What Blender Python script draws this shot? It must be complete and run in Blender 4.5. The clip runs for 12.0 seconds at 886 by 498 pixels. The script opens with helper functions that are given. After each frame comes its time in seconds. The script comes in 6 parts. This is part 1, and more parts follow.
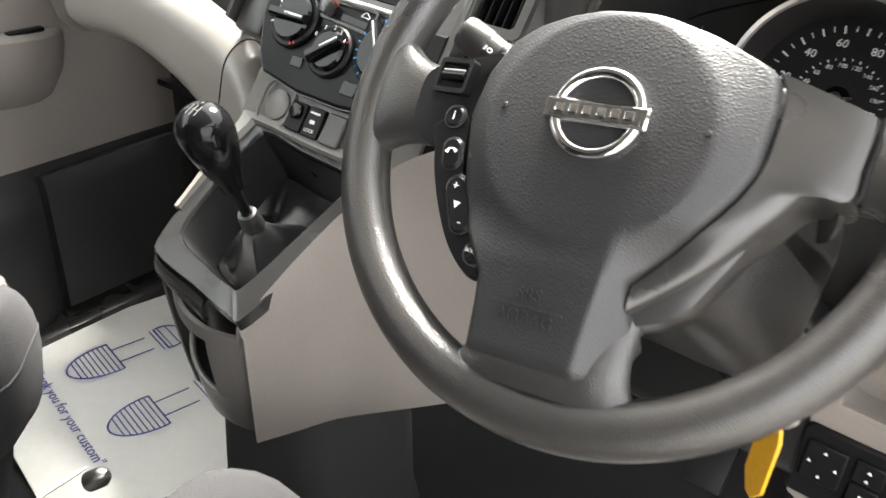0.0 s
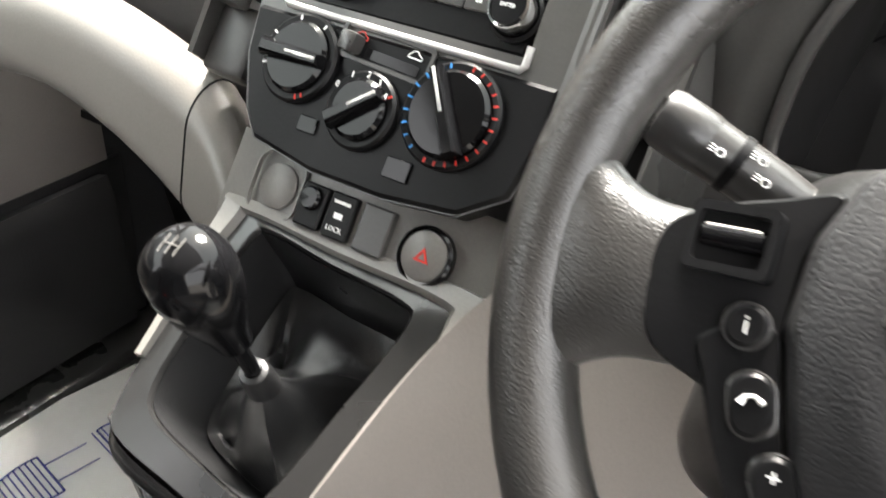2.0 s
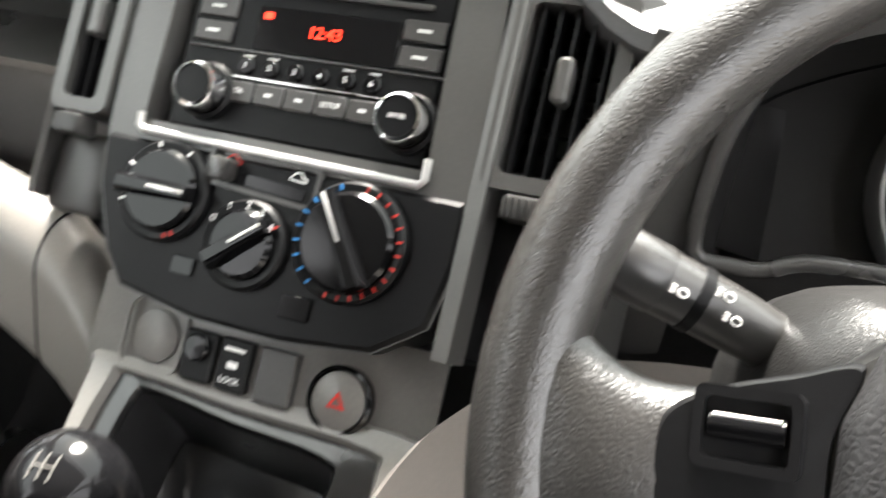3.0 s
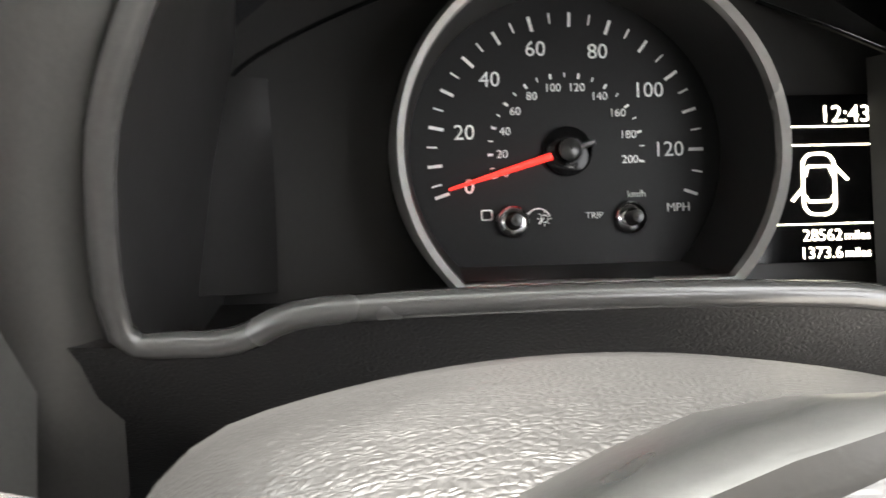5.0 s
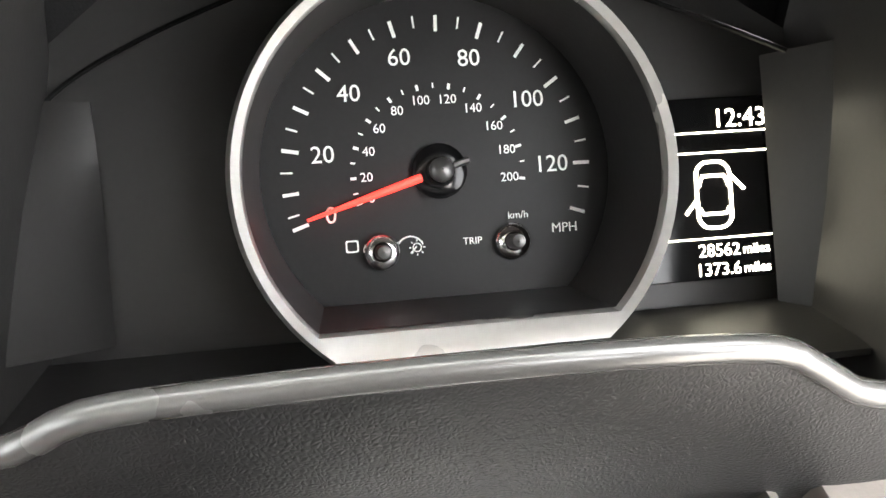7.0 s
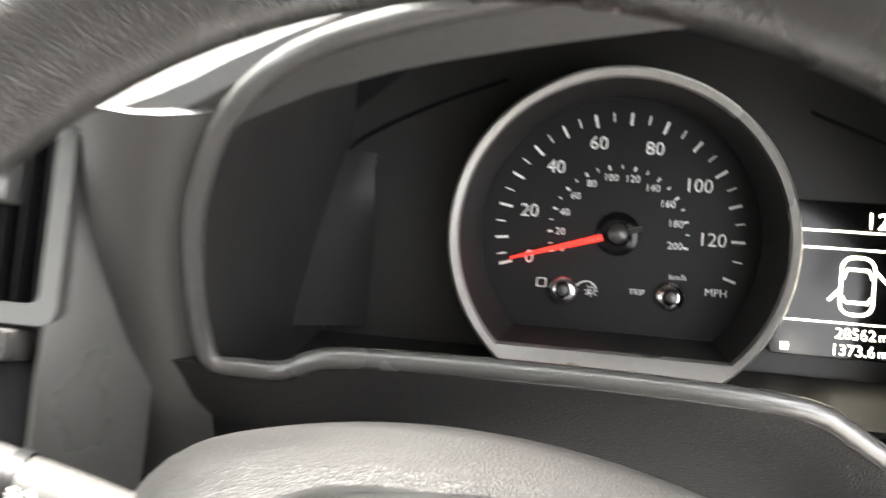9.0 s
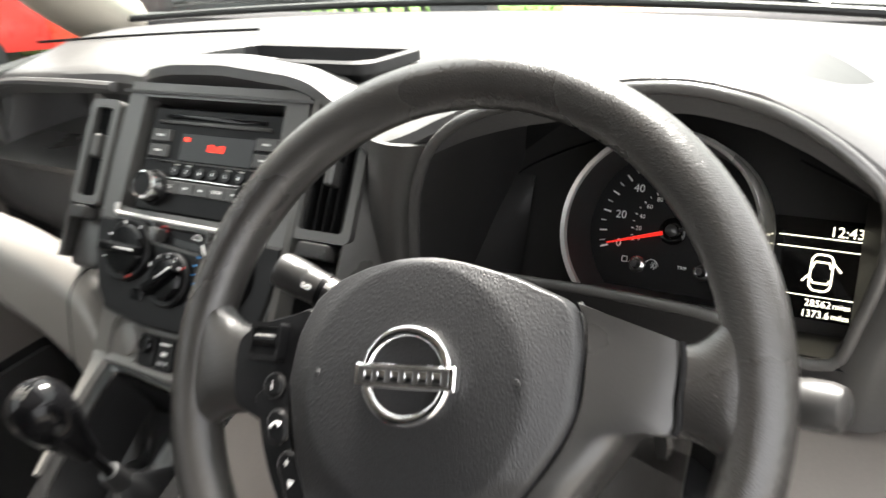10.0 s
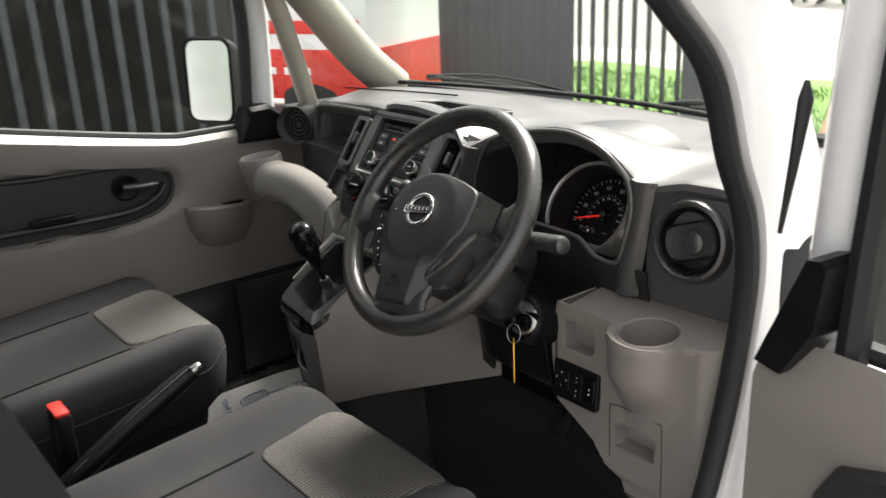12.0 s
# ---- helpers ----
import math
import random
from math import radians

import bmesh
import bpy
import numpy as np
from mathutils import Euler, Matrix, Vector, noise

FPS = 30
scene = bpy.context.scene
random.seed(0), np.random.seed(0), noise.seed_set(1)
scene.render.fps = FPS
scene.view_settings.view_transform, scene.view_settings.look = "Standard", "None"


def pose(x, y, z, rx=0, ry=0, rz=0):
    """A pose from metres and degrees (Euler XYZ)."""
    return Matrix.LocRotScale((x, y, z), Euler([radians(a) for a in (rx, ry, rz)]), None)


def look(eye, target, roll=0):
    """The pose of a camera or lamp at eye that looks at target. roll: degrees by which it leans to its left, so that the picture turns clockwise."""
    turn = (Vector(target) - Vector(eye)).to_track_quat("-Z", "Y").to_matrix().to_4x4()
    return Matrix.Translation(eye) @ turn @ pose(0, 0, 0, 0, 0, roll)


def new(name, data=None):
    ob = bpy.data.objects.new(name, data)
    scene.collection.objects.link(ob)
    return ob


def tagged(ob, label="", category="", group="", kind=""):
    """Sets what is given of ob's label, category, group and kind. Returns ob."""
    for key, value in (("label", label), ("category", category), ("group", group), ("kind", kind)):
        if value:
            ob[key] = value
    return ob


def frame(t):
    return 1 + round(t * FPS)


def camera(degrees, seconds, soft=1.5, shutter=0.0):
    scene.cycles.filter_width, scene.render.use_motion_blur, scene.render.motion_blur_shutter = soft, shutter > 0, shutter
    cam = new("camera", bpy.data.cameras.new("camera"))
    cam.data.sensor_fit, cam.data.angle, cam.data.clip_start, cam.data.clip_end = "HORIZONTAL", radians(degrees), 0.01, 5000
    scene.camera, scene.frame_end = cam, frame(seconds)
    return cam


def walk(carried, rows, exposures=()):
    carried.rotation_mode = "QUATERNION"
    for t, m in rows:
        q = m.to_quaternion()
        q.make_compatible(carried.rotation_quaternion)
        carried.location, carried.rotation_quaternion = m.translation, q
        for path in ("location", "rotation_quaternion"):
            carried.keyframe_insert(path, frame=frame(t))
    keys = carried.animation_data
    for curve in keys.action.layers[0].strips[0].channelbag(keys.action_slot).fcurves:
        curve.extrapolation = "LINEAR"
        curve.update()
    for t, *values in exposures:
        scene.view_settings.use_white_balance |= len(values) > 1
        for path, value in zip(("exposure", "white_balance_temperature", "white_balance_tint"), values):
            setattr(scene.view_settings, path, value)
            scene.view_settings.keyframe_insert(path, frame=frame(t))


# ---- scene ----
cam = camera(54.2, 12.0, 1.5, 0.5)
PATH = [
    (0, (0.223, -0.413, 0.998), (-0.834, 0.939, -0.029), 3.0),
    (0.5, (0.145, -0.346, 0.975), (-0.878, 1.01, -0.08), 3.8),
    (1, (0.075, -0.297, 0.953), (-0.91, 1.082, -0.11), 5.5),
    (1.5, (0.018, -0.263, 0.947), (-0.937, 1.118, -0.14), 4.6),
    (2, (-0.061, -0.24, 0.953), (-0.963, 1.178, -0.131), 2.8),
    (2.5, (-0.109, -0.232, 0.96), (-0.928, 1.259, -0.09), 1.9),
    (3, (-0.122, -0.187, 0.971), (-0.773, 1.415, -0.034), 0.6),
    (3.5, (-0.098, -0.136, 0.966), (-0.536, 1.553, -0.011), -0.8),
    (3.7, (-0.089, -0.103, 0.956), (-0.422, 1.61, -0.02), -1.1),
    (5.3, (-0.052, 0.018, 0.897), (0.135, 1.723, -0.132), 1.4),
    (5.5, (-0.04, 0.021, 0.899), (0.133, 1.72, -0.143), 1.3),
    (6, (-0.041, 0.034, 0.898), (0.199, 1.722, -0.147), 1.7),
    (6.5, (-0.035, 0.058, 0.898), (0.257, 1.73, -0.161), 1.3),
    (6.7, (-0.032, 0.06, 0.898), (0.276, 1.731, -0.158), 1.1),
    (8.3, (-0.023, 0.053, 0.937), (0.223, 1.667, -0.219), 2.1),
    (8.5, (-0.004, 0.032, 0.924), (0.044, 1.724, -0.14), 0.4),
    (9, (0.024, -0.041, 0.969), (-0.339, 1.649, -0.036), -1.8),
    (9.5, (0.1, -0.152, 1.022), (-0.617, 1.457, 0.075), -4.7),
    (9.7, (0.15, -0.219, 1.035), (-0.679, 1.375, 0.157), -5.7),
    (10, (0.241, -0.312, 1.08), (-0.736, 1.199, 0.209), -6.9),
    (10.5, (0.412, -0.468, 1.123), (-0.786, 0.93, 0.341), -7.2),
    (11, (0.648, -0.592, 1.169), (-0.696, 0.687, 0.423), -8.4),
    (11.5, (0.833, -0.707, 1.181), (-0.553, 0.55, 0.474), -5.8),
    (12, (1.028, -0.77, 1.186), (-0.453, 0.41, 0.542), -2.4),
]
SKY = 0.165
EXPOSE = [(0, 2.3), (1.5, 2.3), (2.5, 2.3), (3.5, 2.2), (5.5, 3.15), (6.0, 3.3), (6.5, 3.65), (8.5, 4.2), (9.0, 3.2), (9.5, 2.2), (10.0, 1.7), (10.5, 1.35), (11.0, 1.2), (11.5, 0.9), (12.0, 0.5)]
walk(cam, [(t, look(eye, target, roll)) for t, eye, target, roll in PATH], EXPOSE)

# world and light
world = bpy.data.worlds.new("overcast_sky")
scene.world = world
world.use_nodes = True
_n, _l = world.node_tree.nodes, world.node_tree.links
_sky = _n.new("ShaderNodeTexSky")
_sky.sky_type = "NISHITA"
_sky.sun_disc = False
_sky.sun_elevation, _sky.sun_rotation = radians(53), radians(-16)
_sky.air_density, _sky.dust_density, _sky.ozone_density = 1.0, 6.0, 1.0
_mix = _n.new("ShaderNodeMix")
_mix.data_type = "RGBA"
_mix.inputs[0].default_value = 0.75
_mix.inputs[7].default_value = (9.25, 9.1, 8.95, 1)
_l.new(_sky.outputs[0], _mix.inputs[6])
_l.new(_mix.outputs[2], _n["Background"].inputs[0])
_n["Background"].inputs[1].default_value = SKY
sun = new("sun", bpy.data.lights.new("sun", "SUN"))
sun.data.energy, sun.data.angle, sun.data.color = 10.0, radians(18), (1, 0.95, 0.88)
sun.matrix_world = look((-1.5, 5.2, 7.2), (0, 0, 0))

# ---- materials ----


def mat(name, col, rough=0.5, metal=0.0, grain=0.0, scale=400.0, var=0.12, cell=False, spec=0.5, coat=0.0):
    """A surface with colour variation at two scales and a fine relief."""
    m = bpy.data.materials.new(name)
    m.use_nodes = True
    n, l = m.node_tree.nodes, m.node_tree.links
    b = n["Principled BSDF"]
    b.inputs["Metallic"].default_value = metal
    b.inputs["Specular IOR Level"].default_value = spec
    b.inputs["Coat Weight"].default_value = coat
    tc = n.new("ShaderNodeTexCoord")
    big = n.new("ShaderNodeTexNoise")
    big.inputs["Scale"].default_value, big.inputs["Detail"].default_value = 9.0, 6.0
    fine = n.new("ShaderNodeTexNoise")
    fine.inputs["Scale"].default_value, fine.inputs["Detail"].default_value = scale * 0.5, 3.0
    l.new(tc.outputs["Object"], big.inputs["Vector"])
    l.new(tc.outputs["Object"], fine.inputs["Vector"])
    add = n.new("ShaderNodeMath")
    add.operation = "ADD"
    l.new(big.outputs[0], add.inputs[0])
    l.new(fine.outputs[0], add.inputs[1])
    ramp = n.new("ShaderNodeMapRange")
    ramp.inputs[1].default_value, ramp.inputs[2].default_value = 0.6, 1.4
    ramp.inputs[3].default_value, ramp.inputs[4].default_value = 1 - var, 1 + var
    l.new(add.outputs[0], ramp.inputs[0])
    mul = n.new("ShaderNodeVectorMath")
    mul.operation = "SCALE"
    mul.inputs[0].default_value = col
    l.new(ramp.outputs[0], mul.inputs["Scale"])
    l.new(mul.outputs[0], b.inputs["Base Color"])
    rr = n.new("ShaderNodeMapRange")
    rr.inputs[1].default_value, rr.inputs[2].default_value = 0.3, 0.7
    rr.inputs[3].default_value, rr.inputs[4].default_value = max(rough - 0.07, 0.02), min(rough + 0.07, 1)
    l.new(big.outputs[0], rr.inputs[0])
    l.new(rr.outputs[0], b.inputs["Roughness"])
    if grain:
        bump = n.new("ShaderNodeBump")
        bump.inputs["Strength"].default_value, bump.inputs["Distance"].default_value = grain, 0.0006
        if cell:
            v = n.new("ShaderNodeTexVoronoi")
            v.feature = "DISTANCE_TO_EDGE"
            v.inputs["Scale"].default_value = scale
            w = n.new("ShaderNodeTexNoise")
            w.inputs["Scale"].default_value = scale * 0.3
            l.new(tc.outputs["Object"], w.inputs["Vector"])
            mx = n.new("ShaderNodeMix")
            mx.data_type = "VECTOR"
            mx.inputs[0].default_value = 0.004
            l.new(tc.outputs["Object"], mx.inputs[4])
            l.new(w.outputs["Color"], mx.inputs[5])
            l.new(mx.outputs[1], v.inputs["Vector"])
            l.new(v.outputs["Distance"], bump.inputs["Height"])
        else:
            l.new(fine.outputs[0], bump.inputs["Height"])
        l.new(bump.outputs[0], b.inputs["Normal"])
    return m


def glow(name, col, strength):
    m = mat(name, col, 0.4)
    b = m.node_tree.nodes["Principled BSDF"]
    b.inputs["Emission Color"].default_value = (*col, 1)
    b.inputs["Emission Strength"].default_value = strength
    return m


def glass(name, tint=(1, 1, 1), rough=0.0):
    m = bpy.data.materials.new(name)
    m.use_nodes = True
    n, l = m.node_tree.nodes, m.node_tree.links
    t, g, mx, lw, pw, ml = (n.new(k) for k in ("ShaderNodeBsdfTransparent", "ShaderNodeBsdfGlossy", "ShaderNodeMixShader", "ShaderNodeLayerWeight", "ShaderNodeMath", "ShaderNodeMath"))
    t.inputs[0].default_value = (*tint, 1)
    g.inputs["Roughness"].default_value = rough
    lw.inputs[0].default_value = 0.5
    pw.operation, pw.inputs[1].default_value = "POWER", 5.0
    ml.operation, ml.inputs[1].default_value, ml.inputs[2].default_value = "MULTIPLY_ADD", 0.35, 0.025
    l.new(lw.outputs["Facing"], pw.inputs[0])
    l.new(pw.outputs[0], ml.inputs[0])
    l.new(ml.outputs[0], mx.inputs[0])
    l.new(t.outputs[0], mx.inputs[1])
    l.new(g.outputs[0], mx.inputs[2])
    l.new(mx.outputs[0], n["Material Output"].inputs[0])
    return m


RIM = mat("grained_rim_plastic", (0.030, 0.0285, 0.027), 0.30, 0, 0.5, 520, 0.10, True, 0.8)
LEATHER = mat("moulded_airbag_skin", (0.024, 0.024, 0.025), 0.40, 0, 0.6, 420, 0.10, True, 0.5)
SATIN = mat("satin_grey_plastic", (0.036, 0.035, 0.034), 0.30, 0, 0.12, 900, 0.12, False, 0.8)
DARK = mat("charcoal_dash_plastic", (0.076, 0.074, 0.073), 0.4, 0, 0.35, 700)
FASCIA = mat("grained_fascia_plastic", (0.019, 0.0185, 0.0185), 0.42, 0, 0.6, 500, 0.1, True)
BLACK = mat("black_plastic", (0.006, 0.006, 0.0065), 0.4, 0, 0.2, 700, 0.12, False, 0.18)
GLOSS = mat("gloss_black_plastic", (0.005, 0.005, 0.0055), 0.12, 0, 0, 700, 0.05, False, 0.25)
GREIGE = mat("warm_grey_trim_plastic", (0.215, 0.192, 0.176), 0.45, 0, 0.3, 800, 0.06)
LIGHT = mat("pale_grey_trim_plastic", (0.215, 0.200, 0.183), 0.36, 0, 0.25, 800, 0.06)
PANEL = mat("dark_grey_console_plastic", (0.048, 0.046, 0.044), 0.33, 0, 0.2, 800)
COWL = mat("dark_column_plastic", (0.009, 0.0088, 0.0086), 0.38, 0, 0.5, 600, 0.1, True, 0.4)
LINING = mat("charcoal_hood_lining", (0.027, 0.0265, 0.026), 0.42, 0, 0.1, 700, 0.08, False, 0.45)
CONGREY = mat("mid_grey_console_plastic", (0.15, 0.142, 0.132), 0.34, 0, 0.2, 800)
FRONTGREY = mat("console_front_plastic", (0.115, 0.108, 0.101), 0.4, 0, 0.2, 800)
STACKGREY = mat("satin_stack_plastic", (0.064, 0.062, 0.059), 0.33, 0, 0.15, 900, 0.12, False, 0.7)
DOORBLACK = mat("grained_black_door_plastic", (0.024, 0.0235, 0.0235), 0.45, 0, 0.4, 600)
PIANO = mat("shiny_black_console_plastic", (0.014, 0.0138, 0.0138), 0.24, 0, 0.1, 700, 0.12, False, 0.6)
DIALFACE = mat("matt_dial_black", (0.011, 0.011, 0.0115), 0.5, 0, 0.1, 900, 0.1, False, 0.25)
CHROME = mat("chrome", (0.82, 0.82, 0.82), 0.1, 1.0, 0, 400, 0.03)
SILVER = mat("silver_painted_plastic", (0.60, 0.59, 0.57), 0.3, 0.4, 0, 400, 0.05)
STEEL = mat("brushed_steel", (0.5, 0.49, 0.47), 0.3, 1.0, 0.1, 900)
BEAD = mat("polished_dark_edge", (0.075, 0.073, 0.070), 0.22, 0, 0.05, 700, 0.12, False, 0.9)
CARPET = mat("black_carpet", (0.018, 0.018, 0.019), 0.95, 0, 1.0, 900, 0.3)
RUBBER = mat("black_rubber", (0.012, 0.012, 0.013), 0.6, 0, 0.3, 500)
BOOT = mat("soft_black_leatherette", (0.014, 0.014, 0.0145), 0.33, 0, 0.4, 600, 0.1, True, 0.6)
FABRIC = mat("charcoal_seat_fabric", (0.0115, 0.0115, 0.0125), 0.95, 0, 0.9, 1200, 0.25)
PAPER = mat("white_paper", (0.90, 0.88, 0.84), 0.75, 0, 0.08, 150, 0.03)
INK = mat("blue_printing_ink", (0.05, 0.05, 0.28), 0.7)
WHITE_INK = mat("white_printing", (0.9, 0.9, 0.88), 0.6)
RED_INK = mat("red_printing", (0.55, 0.03, 0.02), 0.6)
BLUE_INK = mat("blue_marking", (0.03, 0.22, 0.55), 0.6)
LIT = glow("lit_display_segments", (1.0, 0.93, 0.72), 1.1)
NEEDLE = glow("red_needle_plastic", (0.9, 0.03, 0.02), 0.3)
REDLED = glow("red_clock_segments", (1.0, 0.03, 0.01), 1.2)
YELLOW = mat("yellow_plastic_tag", (0.8, 0.42, 0.02), 0.4)
REDPLASTIC = mat("red_release_button", (0.6, 0.03, 0.02), 0.4)
WHITEPAINT = mat("white_car_paint", (0.78, 0.78, 0.78), 0.18, 0, 0, 100, 0.03, False, 0.5, 0.6)
PILLAR = mat("beige_pillar_trim", (0.36, 0.33, 0.28), 0.6, 0, 0.25, 600, 0.06)
LINER = mat("pale_headliner", (0.28, 0.268, 0.25), 0.9, 0, 0.4, 800, 0.05)
GLASS = glass("clear_glass", (0.93, 0.96, 0.94))
LENS = glass("clear_cluster_lens", (0.97, 0.97, 0.97))
MIRROR = mat("mirror_silver", (0.86, 0.87, 0.88), 0.02, 1.0, 0, 100, 0.0)
GREENGLOW = mat("backlit_lettering", (0.6, 0.6, 0.58), 0.5)


def striped_cloth():
    """Seat insert with fine pale ribs."""
    m = mat("ribbed_grey_seat_cloth", (0.13, 0.122, 0.108), 0.95, 0, 0.7, 900, 0.15)
    n, l = m.node_tree.nodes, m.node_tree.links
    b = n["Principled BSDF"]
    tc = n.new("ShaderNodeTexCoord")
    wv = n.new("ShaderNodeTexWave")
    wv.inputs["Scale"].default_value = 50.0
    wv.inputs["Distortion"].default_value = 0.3
    l.new(tc.outputs["Object"], wv.inputs["Vector"])
    mx = n.new("ShaderNodeMix")
    mx.data_type = "RGBA"
    mx.inputs[6].default_value = (0.016, 0.0155, 0.015, 1)
    mx.inputs[7].default_value = (0.105, 0.098, 0.088, 1)
    l.new(wv.outputs["Color"], mx.inputs[0])
    l.new(mx.outputs[2], b.inputs["Base Color"])
    return m


CLOTH = striped_cloth()

# ---- mesh helpers ----


def link_mesh(name, bm, material, smooth=True):
    bmesh.ops.recalc_face_normals(bm, faces=bm.faces)
    me = bpy.data.meshes.new(name)
    bm.to_mesh(me)
    bm.free()
    me.materials.append(material)
    if smooth:
        me.polygons.foreach_set("use_smooth", [True] * len(me.polygons))
        me.set_sharp_from_angle(angle=radians(38))
    return new(name, me)


def part(name, bm, material, parent, label=""):
    ob = link_mesh(name, bm, material)
    ob.parent = parent
    if parent.parent is None and parent.type == "EMPTY":
        ob.matrix_parent_inverse = Matrix.Translation(-Vector(parent.location))
    return tagged(ob, label)


def thing(name, base, label, category, group="", kind=""):
    e = new(name)
    e.location, e.empty_display_size = base, 0.05
    return tagged(e, label, category, group, kind)


def single(name, bm, material, label, category, group="", kind=""):
    return tagged(link_mesh(name, bm, material), label, category, group, kind)


def put(bm, verts, M):
    if M is not None:
        bmesh.ops.transform(bm, matrix=M, verts=verts)


def box(bm, c, s, bev=0.003, M=None, seg=2):
    r = bmesh.ops.create_cube(bm, size=1.0)
    v = r["verts"]
    bmesh.ops.transform(bm, matrix=Matrix.Translation(c) @ Matrix.Diagonal((*s, 1)), verts=v)
    if bev:
        e = list({e for q in v for e in q.link_edges})
        v = list({q for f in bmesh.ops.bevel(bm, geom=e, offset=min(bev, min(s) * 0.45), segments=seg, affect="EDGES", profile=0.5)["faces"] for q in f.verts} | {q for q in v if q.is_valid})
    put(bm, v, M)
    return bm


def loft(bm, loops, closed=True, caps=True, M=None):
    """Skin through loops of equal length."""
    L = [[bm.verts.new(p) for p in loop] for loop in loops]
    k = len(L[0])
    for a, b in zip(L, L[1:]):
        for i in range(k if closed else k - 1):
            j = (i + 1) % k
            bm.faces.new((a[i], a[j], b[j], b[i]))
    if caps and closed:
        bm.faces.new(L[0][::-1])
        bm.faces.new(L[-1])
    put(bm, [v for loop in L for v in loop], M)
    return bm


def lathe(bm, prof, seg=32, M=None, caps=False):
    """prof: (radius, height) from one end to the other."""
    return loft(bm, [[(r * math.cos(2 * math.pi * i / seg), r * math.sin(2 * math.pi * i / seg), h) for i in range(seg)] for r, h in prof], True, caps, M)


def spline(pts, n, closed=False):
    """Catmull-Rom through pts."""
    P = [Vector(p) for p in pts]
    out, k = [], len(P)
    for i in range(k if closed else k - 1):
        a, b, c, d = (P[(i + j) % k] if closed else P[min(max(i + j, 0), k - 1)] for j in (-1, 0, 1, 2))
        for s in range(n):
            t = s / n
            out.append(0.5 * ((2 * b) + (c - a) * t + (2 * a - 5 * b + 4 * c - d) * t * t + (3 * b - a - 3 * c + d) * t ** 3))
    return out if closed else out + [P[-1]]


def even(pts, n):
    """Closed outline with n evenly spaced points."""
    P = [Vector((*p, 0)) for p in pts] + [Vector((*pts[0], 0))]
    d = [0.0]
    for p, q in zip(P, P[1:]):
        d.append(d[-1] + (q - p).length)
    s = np.linspace(0, d[-1], n + 1)[:-1]
    return list(zip(np.interp(s, d, [p.x for p in P]), np.interp(s, d, [p.y for p in P])))


def tube(bm, pts, r, seg=10, closed=False, M=None, flat=1.0):
    P = [Vector(p) for p in pts]
    k = len(P)
    R = [float(q) for q in r] if isinstance(r, (list, tuple)) else [float(r)] * k
    loops, up = [], None
    for i in range(k):
        t = (P[(i + 1) % k] - P[i - 1]) if closed else (P[min(i + 1, k - 1)] - P[max(i - 1, 0)])
        t.normalize()
        if up is None:
            up = Vector((0, 0, 1)) if abs(t.z) < 0.9 else Vector((1, 0, 0))
        side = t.cross(up).normalized()
        up = side.cross(t).normalized()
        loops.append([P[i] + R[i] * (math.cos(2 * math.pi * j / seg) * side + flat * math.sin(2 * math.pi * j / seg) * up) for j in range(seg)])
    if closed:
        loops.append(loops[0])
    loft(bm, loops, True, not closed, M)
    if closed:
        bmesh.ops.remove_doubles(bm, verts=bm.verts, dist=1e-6)
    return bm


def rrect(w, h, r, n=5, cx=0.0, cy=0.0):
    r = min(r, w / 2 - 1e-5, h / 2 - 1e-5)
    return [(cx + sx * (w / 2 - r) + r * math.cos(a0 + i * math.pi / 2 / n), cy + sy * (h / 2 - r) + r * math.sin(a0 + i * math.pi / 2 / n))
            for sx, sy, a0 in ((1, 1, 0), (-1, 1, math.pi / 2), (-1, -1, math.pi), (1, -1, 1.5 * math.pi)) for i in range(n + 1)]


def slab(bm, pts, z0, z1, bev=0.001, M=None):
    """A plate of outline pts between z0 and z1, its top edge eased."""
    c = Vector((sum(p[0] for p in pts) / len(pts), sum(p[1] for p in pts) / len(pts)))

    def inset(d):
        out, k = [], len(pts)
        for i in range(k):
            a, b = Vector(pts[i - 1][:2]), Vector(pts[(i + 1) % k][:2])
            t = (b - a).normalized()
            q = Vector(pts[i][:2])
            nrm = Vector((-t.y, t.x))
            if nrm.dot(c - q) < 0 and area > 0 or nrm.dot(c - q) < 0:
                nrm = nrm if area > 0 else -nrm
            out.append(q + nrm * d)
        return out
    area = sum(pts[i - 1][0] * pts[i][1] - pts[i][0] * pts[i - 1][1] for i in range(len(pts)))
    up = 1 if z1 > z0 else -1
    loops = [[(x, y, z0) for x, y in [p[:2] for p in pts]], [(x, y, z1 - up * bev) for x, y in [p[:2] for p in pts]]]
    if bev:
        loops.append([(q.x, q.y, z1) for q in inset(bev)])
    return loft(bm, loops, True, True, M)


def ring(bm, outer, inner, z0, z1, M=None):
    """A frame between two outlines of equal length."""
    return loft(bm, [[(x, y, z0) for x, y in outer], [(x, y, z1) for x, y in outer], [(x, y, z1) for x, y in inner], [(x, y, z0) for x, y in inner], [(x, y, z0) for x, y in outer]], True, False, M)


